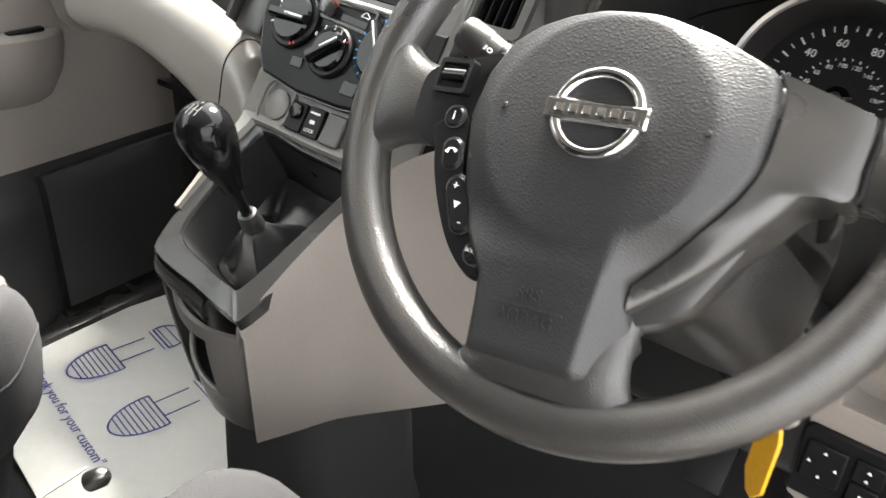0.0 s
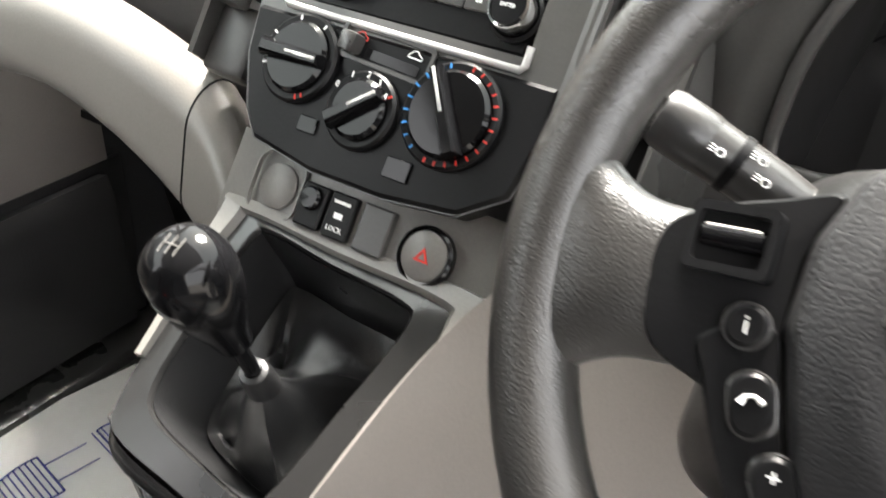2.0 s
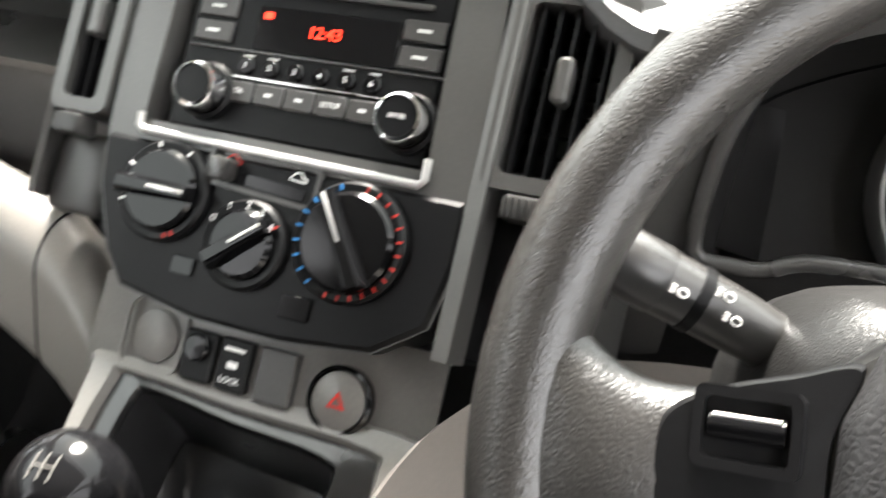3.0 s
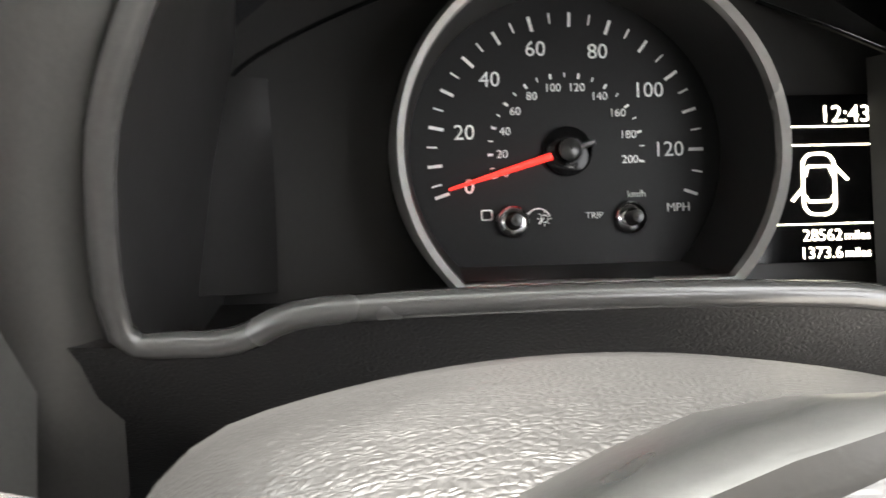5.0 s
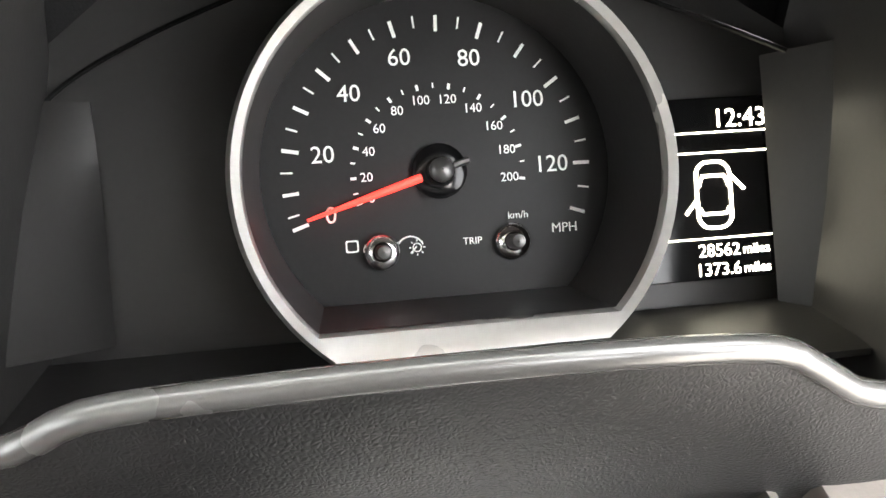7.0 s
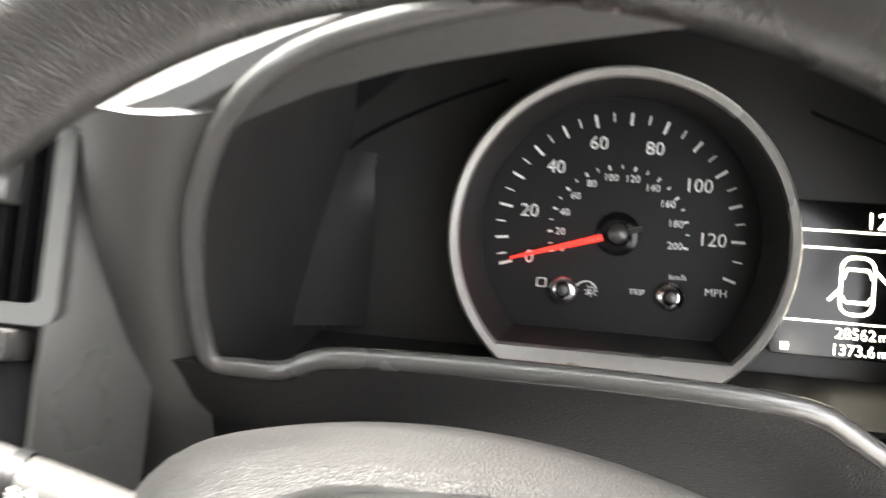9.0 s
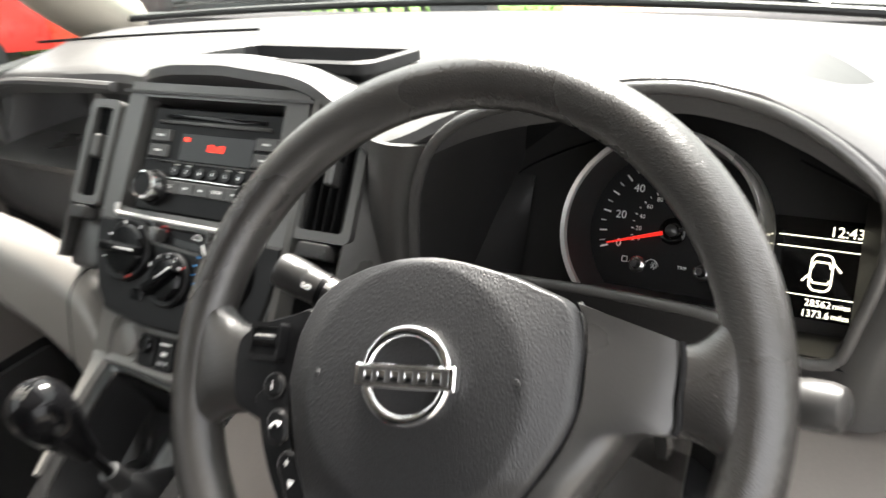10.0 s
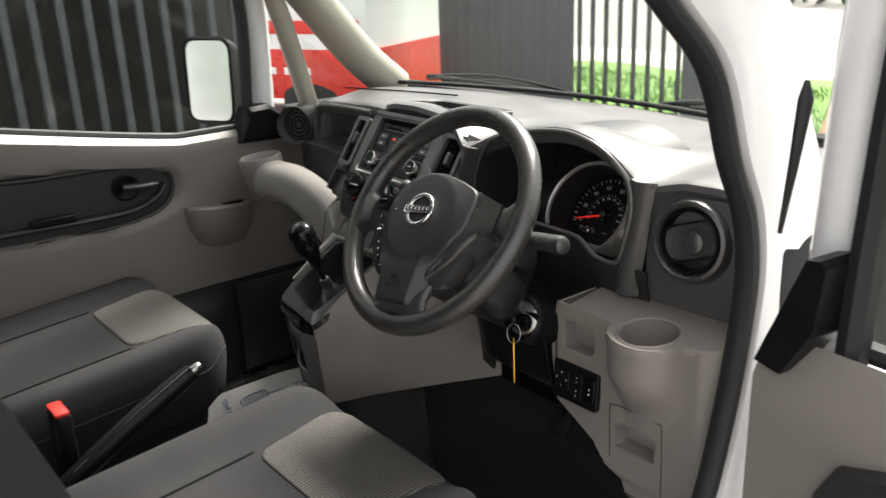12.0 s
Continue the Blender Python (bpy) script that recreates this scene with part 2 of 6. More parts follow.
def sheet(bm, rows, thick=0.004, holes=(), M=None):
    """A surface through rows of points, with thickness behind it; holes: index boxes (i0, i1, j0, j1) left open."""
    A = np.array(rows, float)
    du = np.gradient(A, axis=0)
    dv = np.gradient(A, axis=1)
    N = np.cross(du, dv)
    N /= np.maximum(np.linalg.norm(N, axis=2, keepdims=True), 1e-9)
    B = A - thick * N
    ni, nj = A.shape[:2]
    VA = [[bm.verts.new(A[i, j]) for j in range(nj)] for i in range(ni)]
    VB = [[bm.verts.new(B[i, j]) for j in range(nj)] for i in range(ni)]
    keep = {(i, j) for i in range(ni - 1) for j in range(nj - 1) if not any(a <= i < b and c <= j < d for a, b, c, d in holes)}
    for i, j in keep:
        bm.faces.new((VA[i][j], VA[i + 1][j], VA[i + 1][j + 1], VA[i][j + 1]))
        bm.faces.new((VB[i][j], VB[i][j + 1], VB[i + 1][j + 1], VB[i + 1][j]))
        for di, dj, p, q in ((-1, 0, (i, j), (i, j + 1)), (1, 0, (i + 1, j), (i + 1, j + 1)), (0, -1, (i, j), (i + 1, j)), (0, 1, (i, j + 1), (i + 1, j + 1))):
            if (i + di, j + dj) not in keep:
                bm.faces.new((VA[p[0]][p[1]], VA[q[0]][q[1]], VB[q[0]][q[1]], VB[p[0]][p[1]]))
    loose = [v for row in VA + VB for v in row if not v.link_faces]
    bmesh.ops.delete(bm, geom=loose, context="VERTS")
    put(bm, [v for row in VA + VB for v in row if v.is_valid], M)
    return bm


def lin(pairs):
    """A piecewise smooth function through (x, value) pairs."""
    xs, ys = [p[0] for p in pairs], [p[1] for p in pairs]

    def f(x):
        return float(np.interp(x, xs, ys))
    return f


def smooth(a, b, x):
    t = min(max((x - a) / (b - a), 0), 1)
    return t * t * (3 - 2 * t)


def tilted(o, deg):
    """A frame leaning back: x to the right, y up the slope, z towards the seats."""
    t = radians(deg)
    m = Matrix(((1, 0, 0, o[0]), (0, math.sin(t), -math.cos(t), o[1]), (0, math.cos(t), math.sin(t), o[2]), (0, 0, 0, 1)))
    return m


def lettering(name, text, size, M, material, parent, label="", depth=0.0002, align="CENTER"):
    cu = bpy.data.curves.new(name, "FONT")
    cu.body, cu.size, cu.align_x, cu.align_y, cu.extrude, cu.resolution_u = text, size, align, "CENTER", depth, 3
    tmp = bpy.data.objects.new(name, cu)
    scene.collection.objects.link(tmp)
    me = bpy.data.meshes.new_from_object(tmp)
    bpy.data.objects.remove(tmp)
    me.transform(M)
    me.materials.append(material)
    ob = new(name, me)
    ob.parent = parent
    if parent.parent is None and parent.type == "EMPTY":
        ob.matrix_parent_inverse = Matrix.Translation(-Vector(parent.location))
    return tagged(ob, label)


def at(M, x, y, z=0.0, rx=0, ry=0, rz=0):
    return M @ pose(x, y, z, rx, ry, rz)


# ---- the cabin shell ----
W = tilted((0, 0, 0.805), 38)
S = tilted((-0.394, 0.22, 0.762), 35)
D = tilted((0.0315, 0.4049, 0.7226), 32)

shell = thing("cabin_shell", (-0.36, 0.2, 0.0), "black carpeted van floor with bulkhead, roof lining and white outer body", "van body", kind="structure")
bm = bmesh.new()
sheet(bm, [[(x, y, 0.080 + 0.35 * smooth(0.42, 0.8, y) + 0.004 * math.sin(9 * x) * math.cos(7 * y)) for y in np.linspace(-1.0, 0.82, 24)] for x in np.linspace(-1.12, 0.46, 30)], 0.03)
part("floor_carpet", bm, CARPET, shell, "black carpeted floor")
bm = bmesh.new()
box(bm, (-0.33, 0.84, 0.35), (1.62, 0.05, 0.95), 0.01)
part("firewall", bm, CARPET, shell)
bm = bmesh.new()
box(bm, (-0.33, -1.03, 0.75), (1.62, 0.05, 1.5), 0.01)
part("rear_bulkhead", bm, FABRIC, shell)
bm = bmesh.new()
sheet(bm, [[(x, y, 1.50 - 0.12 * smooth(0.0, 0.35, y) - 0.25 * ((x + 0.33) / 0.9) ** 4 * 0.3) for y in np.linspace(-1.03, 0.12, 10)] for x in np.linspace(-1.0, 0.34, 14)], -0.03)
part("roof_lining", bm, LINER, shell)
# side kick panels
for x in (-1.10, 0.455):
    bm = bmesh.new()
    box(bm, (x, 0.62 if x < 0 else 0.54, 0.40), (0.05, 0.46 if x < 0 else 0.62, 0.82), 0.01)
    part("kick_panel", bm, CARPET, shell)
# windscreen
bm = bmesh.new()
sheet(bm, [[(x, (0.80 - 0.16 * ((x + 0.33) / 0.72) ** 2) * (1 - s) + (0.17 - 0.10 * ((x + 0.33) / 0.6) ** 2) * s, 0.845 + 0.52 * s) for s in np.linspace(0, 1, 8)] for x in np.linspace(-0.985, 0.325, 24)], 0.004)
ws = part("windscreen", bm, GLASS, shell, "clear windscreen")
ws.visible_shadow = False
bm = bmesh.new()
tube(bm, [(x, 0.795 - 0.16 * ((x + 0.33) / 0.72) ** 2, 0.853) for x in np.linspace(-1.0, 0.34, 30)], 0.006, 8)
part("windscreen_seal", bm, RUBBER, shell)
# bonnet edge and scuttle beyond the glass
bm = bmesh.new()
sheet(bm, [[(x, 0.83 + 0.5 * s - 0.16 * ((x + 0.33) / 0.72) ** 2, 0.80 - 0.17 * s * s) for s in np.linspace(0, 1, 6)] for x in np.linspace(-1.1, 0.44, 20)], 0.01)
part("bonnet", bm, WHITEPAINT, shell, "white painted bonnet")

# driver's door aperture: white body flange and black weather seal
APER = [(0.02, 0.30), (0.075, 0.38), (0.13, 0.464), (0.165, 0.58), (0.188, 0.695), (0.195, 0.78), (0.178, 0.86), (0.137, 0.935), (0.085, 1.05), (-0.01, 1.135), (-0.16, 1.27), (-0.35, 1.37), (-0.7, 1.42)]
ap = spline([(0.45, y, z) for y, z in APER], 5)
bm = bmesh.new()
tube(bm, ap, 0.017, 10, flat=0.7)
part("door_seal", bm, RUBBER, shell, "black rubber door seal")
bm = bmesh.new()
loft(bm, [[p + Vector((dx, dy, dz)) for dx, dy, dz in ((-0.005, 0.012, 0.004), (0.018, 0.016, 0.006), (0.026, 0.03, 0.012), (0.03, 0.07, 0.03), (0.02, 0.14, 0.05), (-0.02, 0.11, 0.04))] for p in ap], True, True)
part("pillar_body", bm, WHITEPAINT, shell, "white painted windscreen pillar")
# sill and rear door post
bm = bmesh.new()
box(bm, (0.43, -0.35, 0.02), (0.12, 1.5, 0.09), 0.02)
part("door_sill", bm, WHITEPAINT, shell)
bm = bmesh.new()
box(bm, (0.43, -1.02, 0.7), (0.12, 0.16, 1.5), 0.03)
part("door_post", bm, WHITEPAINT, shell)

# ---- dashboard ----
dash = thing("dashboard", (-0.3, 0.4, 0.5), "charcoal moulded plastic van dashboard with grained top and cluster hood", "dashboard")
TOP = lin([(-1.03, 0.80), (-0.9, 0.842), (-0.66, 0.862), (-0.55, 0.868), (-0.51, 0.885), (-0.47, 0.893), (-0.394, 0.896), (-0.3, 0.889), (-0.24, 0.872), (-0.21, 0.852), (-0.185, 0.846), (-0.165, 0.852), (-0.14, 0.862), (-0.12, 0.872), (-0.09, 0.885), (-0.05, 0.897), (0.0, 0.907), (0.05, 0.915), (0.09, 0.916), (0.13, 0.908), (0.16, 0.895), (0.19, 0.877), (0.215, 0.857), (0.235, 0.845), (0.255, 0.85), (0.30, 0.862), (0.36, 0.862), (0.43, 0.85)])
REAR = lin([(-1.03, 0.42), (-0.9, 0.39), (-0.6, 0.35), (-0.54, 0.33), (-0.50, 0.305), (-0.28, 0.295), (-0.22, 0.27), (-0.19, 0.255), (-0.15, 0.248), (0.21, 0.248), (0.26, 0.25), (0.43, 0.27)])


def front_y(x):
    return 0.785 - 0.16 * ((x + 0.33) / 0.72) ** 2


xs = list(np.linspace(-1.03, 0.43, 94))
rows = []
for x in xs:
    yr, yf, zt = REAR(x), front_y(x), TOP(x)
    row = [(x, yr + 0.012, zt - 0.03), (x, yr + 0.001, zt - 0.012), (x, yr + 0.005, zt - 0.003)]
    for s in np.linspace(0.03, 1, 16):
        y = yr + (yf - yr) * s
        base = 0.868 - 0.026 * s
        k = smooth(0.0, 0.55, s)
        row.append((x, y, zt * (1 - k) + min(base, zt + 0.02) * k))
    rows.append(row)
bm = bmesh.new()
sheet(bm, rows, 0.006, ((36, 50, 4, 7),))
part("dash_top", bm, DARK, dash, "charcoal grained dash top")
# seam step across the top
bm = bmesh.new()
tube(bm, spline([(x, front_y(x) - 0.17, 0.8585) for x in np.linspace(-0.95, -0.6, 6)], 3), 0.0022, 6)
part("dash_seam", bm, BLACK, dash)
bm = bmesh.new()
tube(bm, spline([(0.235, 0.44, 0.8695), (0.29, 0.40, 0.872), (0.36, 0.375, 0.8715), (0.425, 0.36, 0.866)], 4), 0.0025, 6)
part("dash_seam", bm, BLACK, dash)
# tray on top of the centre
tray = thing("dash_tray", (-0.37, 0.46, 0.865), "open black tray recessed in the dash top", "tray")
bm = bmesh.new()
tm = pose(-0.355, 0.389, 0.884, -6, 0, 0)
loft(bm, [[(x, y, z) for x, y in q] for q, z in ((rrect(0.238, 0.110, 0.022, 6), -0.010), (rrect(0.238, 0.110, 0.022, 6), 0.0), (rrect(0.230, 0.102, 0.02, 6), 0.0025), (rrect(0.220, 0.088, 0.016, 6), 0.0), (rrect(0.214, 0.080, 0.014, 6), -0.040))], True, False, tm)
part("tray_rim", bm, RUBBER, tray)
bm = bmesh.new()
slab(bm, rrect(0.216, 0.082, 0.014), -0.044, -0.0385, 0.0, tm)
part("tray_floor", bm, RUBBER, tray, "black rubber tray floor")

# hood opening outline in x, z at the mouth
MOUTH = [(-0.15, 0.733), (-0.146, 0.79), (-0.134, 0.826), (-0.118, 0.852), (-0.09, 0.874), (-0.05, 0.888), (0, 0.899), (0.05, 0.906), (0.09, 0.907), (0.13, 0.899), (0.16, 0.887), (0.19, 0.867), (0.212, 0.842), (0.216, 0.8), (0.203, 0.745), (0.19, 0.713), (0.15, 0.712), (0.128, 0.725), (0.108, 0.736), (0.06, 0.7395), (0, 0.7405), (-0.06, 0.7395), (-0.093, 0.737), (-0.112, 0.728), (-0.13, 0.727)]
mouth = [(p.x, p.y) for p in spline([(a, b, 0) for a, b in MOUTH], 3, True)]
bm = bmesh.new()
loops = []
for s, y in ((0.0, 0.247), (0.04, 0.253), (0.35, 0.30), (0.7, 0.36), (1.0, 0.44)):
    k = 1 - 0.05 * s
    loops.append([(0.033 + (a - 0.033) * k, y - (0.06 * s if b < 0.78 else 0.0), 0.81 + (b - 0.81) * (1 - 0.10 * s) - 0.115 * s * smooth(0.84, 0.76, b)) for a, b in mouth])
loft(bm, loops, True, False)
part("hood_lining", bm, LINING, dash, "matt black cluster hood lining")
# raised bead round the mouth
bm = bmesh.new()
tube(bm, [(a, 0.2475, b) for a, b in mouth], 0.0048, 12, True)
part("hood_bead", bm, BEAD, dash)
# fascia under the mouth
bm = bmesh.new()
LIPZ = lin([(-0.2, 0.74), (-0.15, 0.738), (-0.12, 0.735), (-0.1, 0.745), (0.0, 0.749), (0.11, 0.745), (0.13, 0.733), (0.16, 0.72), (0.21, 0.72), (0.25, 0.72)])
sheet(bm, [[(x, 0.249 + 0.004 * math.sin(3.14 * v) + 0.085 * v ** 2, LIPZ(x) - 0.009 - 0.17 * v) for v in np.linspace(0, 1, 8)] for x in np.linspace(-0.205, 0.25, 40)], 0.004)
part("lower_fascia", bm, FASCIA, dash, "dark grained fascia below the dials")
# posts beside the mouth
bm = bmesh.new()
sheet(bm, [[(x0 + (x1 - x0) * v, 0.252 - 0.010 * math.sin(3.14 * v) , z) for v in np.linspace(0, 1, 6)] for z, x0, x1 in ((0.655, -0.222, -0.16), (0.70, -0.215, -0.155), (0.735, -0.207, -0.151), (0.79, -0.196, -0.147), (0.826, -0.190, -0.135), (0.850, -0.186, -0.119))], -0.006)
part("hood_post", bm, STACKGREY, dash, "satin grey post beside the dials")
bm = bmesh.new()
sheet(bm, [[(x0 + (x1 - x0) * v, 0.252 - 0.012 * math.sin(3.14 * v), z) for v in np.linspace(0, 1, 6)] for z, x0, x1 in ((0.665, 0.185, 0.232), (0.70, 0.188, 0.236), (0.725, 0.191, 0.240), (0.75, 0.204, 0.244), (0.80, 0.2165, 0.250), (0.838, 0.214, 0.256), (0.853, 0.208, 0.262))], -0.006)
part("hood_post", bm, STACKGREY, dash, "satin grey post beside the dials")
# right-hand end with the round vent
bm = bmesh.new()
sheet(bm, [[(x, 0.262 - 0.010 * math.exp(-((x - 0.326) / 0.06) ** 2 - ((z - 0.78) / 0.055) ** 2) + 0.5 * max(0, x - 0.39) ** 1.2 + 0.12 * max(0, z - 0.835), z) for x in np.linspace(0.238, 0.446, 20)] for z in np.linspace(0.66, 0.842, 20)], -0.005)
part("end_panel", bm, DARK, dash, "charcoal dash end panel")

# passenger side
bm = bmesh.new()
rows = []
for x in np.linspace(-1.03, -0.52, 34):
    yr = REAR(x)
    rec = smooth(-0.93, -0.88, x) * (1 - smooth(-0.60, -0.57, x))
    row = []
    for z in np.linspace(TOP(x) - 0.03, 0.50, 26):
        inside = smooth(0.735, 0.75, z) * rec
        row.append((x, yr + 0.008 + 0.10 * inside - 0.035 * smooth(0.80, 0.735, z) * (1 - inside) + 0.12 * smooth(0.66, 0.5, z), z))
    rows.append(row)
sheet(bm, rows, -0.005)
part("passenger_fascia", bm, DARK, dash, "charcoal passenger fascia with an open recess")
bm = bmesh.new()
tube(bm, spline([(-0.915, 0.375, 0.752), (-0.905, 0.372, 0.80), (-0.86, 0.362, 0.838), (-0.72, 0.345, 0.850), (-0.60, 0.335, 0.853)], 5), 0.006, 8)
part("recess_edge", bm, DARK, dash)
bm = bmesh.new()
sheet(bm, [[(x, 0.325 + 0.10 * v + 0.03 * (-0.6 - x), 0.742 + 0.004 * v) for v in np.linspace(0, 1, 5)] for x in np.linspace(-0.915, -0.575, 12)], 0.008)
part("recess_ledge", bm, SATIN, dash, "satin grey recess ledge")
bm = bmesh.new()
sheet(bm, [[(x, 0.38 + 0.10 * v, 0.47 - 0.02 * v) for v in np.linspace(0, 1, 5)] for x in np.linspace(-1.03, -0.50, 12)], 0.01)
part("parcel_shelf", bm, BLACK, dash)
bm = bmesh.new()
sheet(bm, [[(x, 0.47 + 0.05 * v, 0.46 - 0.25 * v) for v in np.linspace(0, 1, 4)] for x in np.linspace(-1.03, 0.40, 12)], 0.01)
part("under_panel", bm, BLACK, dash)

# tweeter pod in the passenger corner
tw = thing("corner_speaker", (-0.985, 0.36, 0.77), "round black speaker pod in the dash corner", "speaker")
bm = bmesh.new()
lathe(bm, [(0.0005, 0.0), (0.04, 0.0), (0.044, -0.01), (0.05, -0.03), (0.055, 0.03)][::-1], 28, look((-0.985, 0.365, 0.775), (-0.5, -0.5, 0.86)))
part("pod", bm, DARK, tw)
bm = bmesh.new()
gm = look((-0.985, 0.365, 0.775), (-0.5, -0.5, 0.86))
for r in (0.012, 0.022, 0.032, 0.041):
    tube(bm, [gm @ Vector((r * math.cos(a), r * math.sin(a), -0.003)) for a in np.linspace(0, 2 * math.pi, 25)[:-1]], 0.0022, 6, True)
part("grille", bm, BLACK, tw)

# sweeping pale trim from the door cup holder to the console
arm = thing("sweeping_trim", (-0.7, 0.2, 0.6), "pale grey sweeping trim with a cup holder at its end", "trim")
bm = bmesh.new()
sec = []
for cx, cy, cz, h, d, tw_ in ((-0.905, 0.22, 0.672, 0.085, 0.085, 0), (-0.86, 0.215, 0.672, 0.088, 0.085, 5), (-0.77, 0.215, 0.675, 0.092, 0.07, 15), (-0.67, 0.212, 0.655, 0.10, 0.062, 20), (-0.585, 0.208, 0.618, 0.112, 0.06, 20), (-0.53, 0.185, 0.582, 0.10, 0.055, 15), (-0.500, 0.160, 0.562, 0.06, 0.04, 10)):
    loop = []
    for a, b in rrect(d, h, 0.034, 6):
        loop.append((cx, cy + a + 0.25 * b, cz + b))
    sec.append(loop)
sec = [[tuple(q) for q in col] for col in zip(*[spline([s[i] for s in sec], 4) for i in range(len(sec[0]))])]
loft(bm, sec, True, True)
part("trim_body", bm, LIGHT, arm)
bm = bmesh.new()
j = 4 * 4
tube(bm, [Vector(p) * 1.0 for p in sec[j]], 0.0012, 4, True)
part("trim_seam", bm, BLACK, arm)
cm = pose(-0.945, 0.222, 0.716, 6, -4, 0)
bm = bmesh.new()
lathe(bm, [(0.0005, -0.11), (0.03, -0.105), (0.046, -0.085), (0.053, -0.03), (0.054, 0.0), (0.051, 0.005), (0.046, 0.005), (0.043, 0.0), (0.039, -0.05), (0.0005, -0.052)], 36, cm)
part("cup_holder", bm, LIGHT, arm, "pale grey round cup holder")
# ---- instrument cluster ----
clu = thing("instrument_cluster", (0.033, 0.43, 0.66), "black instrument cluster with white speedometer scale and lit display", "instrument cluster")
bm = bmesh.new()
slab(bm, [(-0.205, -0.082), (0.20, -0.098), (0.215, -0.02), (0.19, 0.05), (0.11, 0.10), (0.0, 0.125), (-0.11, 0.11), (-0.17, 0.06), (-0.20, -0.02)], -0.02, -0.004, 0.0, D)
part("backing", bm, LINING, clu)
# left and right shrouds of the inner panel
bm = bmesh.new()
sheet(bm, [[((-0.180 + 0.012 * s) * (1 - v) - 0.148 * v, -0.066 + 0.105 * s, (0.055 - 0.057 * s) * (1 - v) - 0.003 * v) for v in np.linspace(0, 1, 6)] for s in np.linspace(0, 1, 8)], 0.003, (), D)
part("inner_shroud", bm, LINING, clu, "dark inner side panel")
bm = bmesh.new()
sheet(bm, [[(0.16 + 0.05 * v - 0.02 * s * v, -0.085 + 0.13 * s, 0.002 + 0.045 * v) for v in np.linspace(0, 1, 6)] for s in np.linspace(0, 1, 8)], 0.003, (), D)
part("inner_shroud", bm, LINING, clu, "dark inner side panel")
bm = bmesh.new()
sheet(bm, [[(-0.20 + 0.41 * u, -0.074 - 0.018 * v, 0.0 + 0.06 * v) for v in np.linspace(0, 1, 4)] for u in np.linspace(0, 1, 12)], 0.003, (), D)
part("inner_floor", bm, LINING, clu)
bm = bmesh.new()
tube(bm, [D @ p for p in spline([(-0.181, -0.066, 0.056), (-0.176, -0.02, 0.030), (-0.170, 0.028, 0.004), (-0.158, 0.047, -0.002), (-0.12, 0.068, -0.003), (-0.07, 0.088, -0.003)], 5)], 0.0013, 6)
part("panel_edge", bm, BLACK, clu)
bm = bmesh.new()
tube(bm, [D @ p for p in spline([(0.10, 0.075, 0.004), (0.15, 0.052, 0.012), (0.178, 0.035, 0.016), (0.192, 0.0, 0.026), (0.202, -0.06, 0.05)], 5)], 0.0013, 6)
part("panel_edge", bm, BLACK, clu)
# dial
bm = bmesh.new()


def dial_outline(r, flat, n=64):
    a0 = math.asin(flat / r)
    return [(r * math.cos(a), r * math.sin(a)) for a in np.linspace(-a0, math.pi + a0, n)]


slab(bm, dial_outline(0.083, 0.062), -0.006, 0.0, 0.0, D)
dial = part("dial_face", bm, DIALFACE, clu, "matt black speedometer face")
bm = bmesh.new()
o, p2, p1, i1 = (dial_outline(r, f) for r, f in ((0.0895, 0.0700), (0.0872, 0.0688), (0.0842, 0.0595), (0.080, 0.057)))
loft(bm, [[(x, y - 0.09 * z, z) for x, y in c] for c, z in ((o, 0.0), (o, 0.055), (p2, 0.061), (p1, 0.058), (i1, 0.001), (o, 0.0))], True, False, D)
part("dial_bezel", bm, SILVER, clu, "silver horseshoe dial bezel")
bm = bmesh.new()
i2 = dial_outline(0.0795, 0.0565)
i3 = dial_outline(0.0834, 0.0585)
loft(bm, [[(x, y - 0.09 * z, z) for x, y in c] for c, z in ((i2, 0.0015), (i3, 0.053))], True, False, D)
part("dial_cone", bm, LINING, clu, "dark inner cone of the dial")


def ang(mph):
    return radians(lin([(0, 198.3), (5, 193.5), (20, 169), (60, 104.4), (80, 69.8), (100, 34.5), (120, 0), (130, -19)])(mph))


for k in range(27):
    a = ang(k * 5)
    L, w = (0.0075, 0.0016) if k % 4 == 0 else (0.0072, 0.0015) if k % 2 == 0 else (0.0052, 0.0008)
    bm = bmesh.new()
    box(bm, (0.0705 - L / 2, 0, 0.0008), (L, w, 0.0006), 0.0, D @ Matrix.Rotation(a, 4, "Z"))
    part("tick", bm, WHITE_INK, dial)
for mph in range(0, 121, 20):
    a = ang(mph)
    r = 0.0535
    lettering("numeral", str(mph), 0.0108, at(D, r * math.cos(a) + (0.001 if mph < 60 else -0.001), r * math.sin(a), 0.0008), WHITE_INK, dial)
for k in range(21):
    kmh = k * 10
    a = ang(kmh / 1.609)
    L, w = (0.0026, 0.0012) if k % 2 == 0 else (0.0022, 0.0006)
    bm = bmesh.new()
    box(bm, (0.040 - L / 2, 0, 0.0008), (L, w, 0.0006), 0.0, D @ Matrix.Rotation(a, 4, "Z"))
    part("tick", bm, WHITE_INK, dial)
for kmh in range(0, 201, 20):
    a = ang(kmh / 1.609)
    lettering("numeral", str(kmh), 0.0058, at(D, 0.0328 * math.cos(a), 0.0328 * math.sin(a), 0.0008), WHITE_INK, dial)
lettering("unit_lettering", "MPH", 0.0062, at(D, 0.0565, -0.0295, 0.0008), WHITE_INK, dial)
lettering("unit_lettering", "km/h", 0.0048, at(D, 0.035, -0.0222, 0.0008), WHITE_INK, dial)
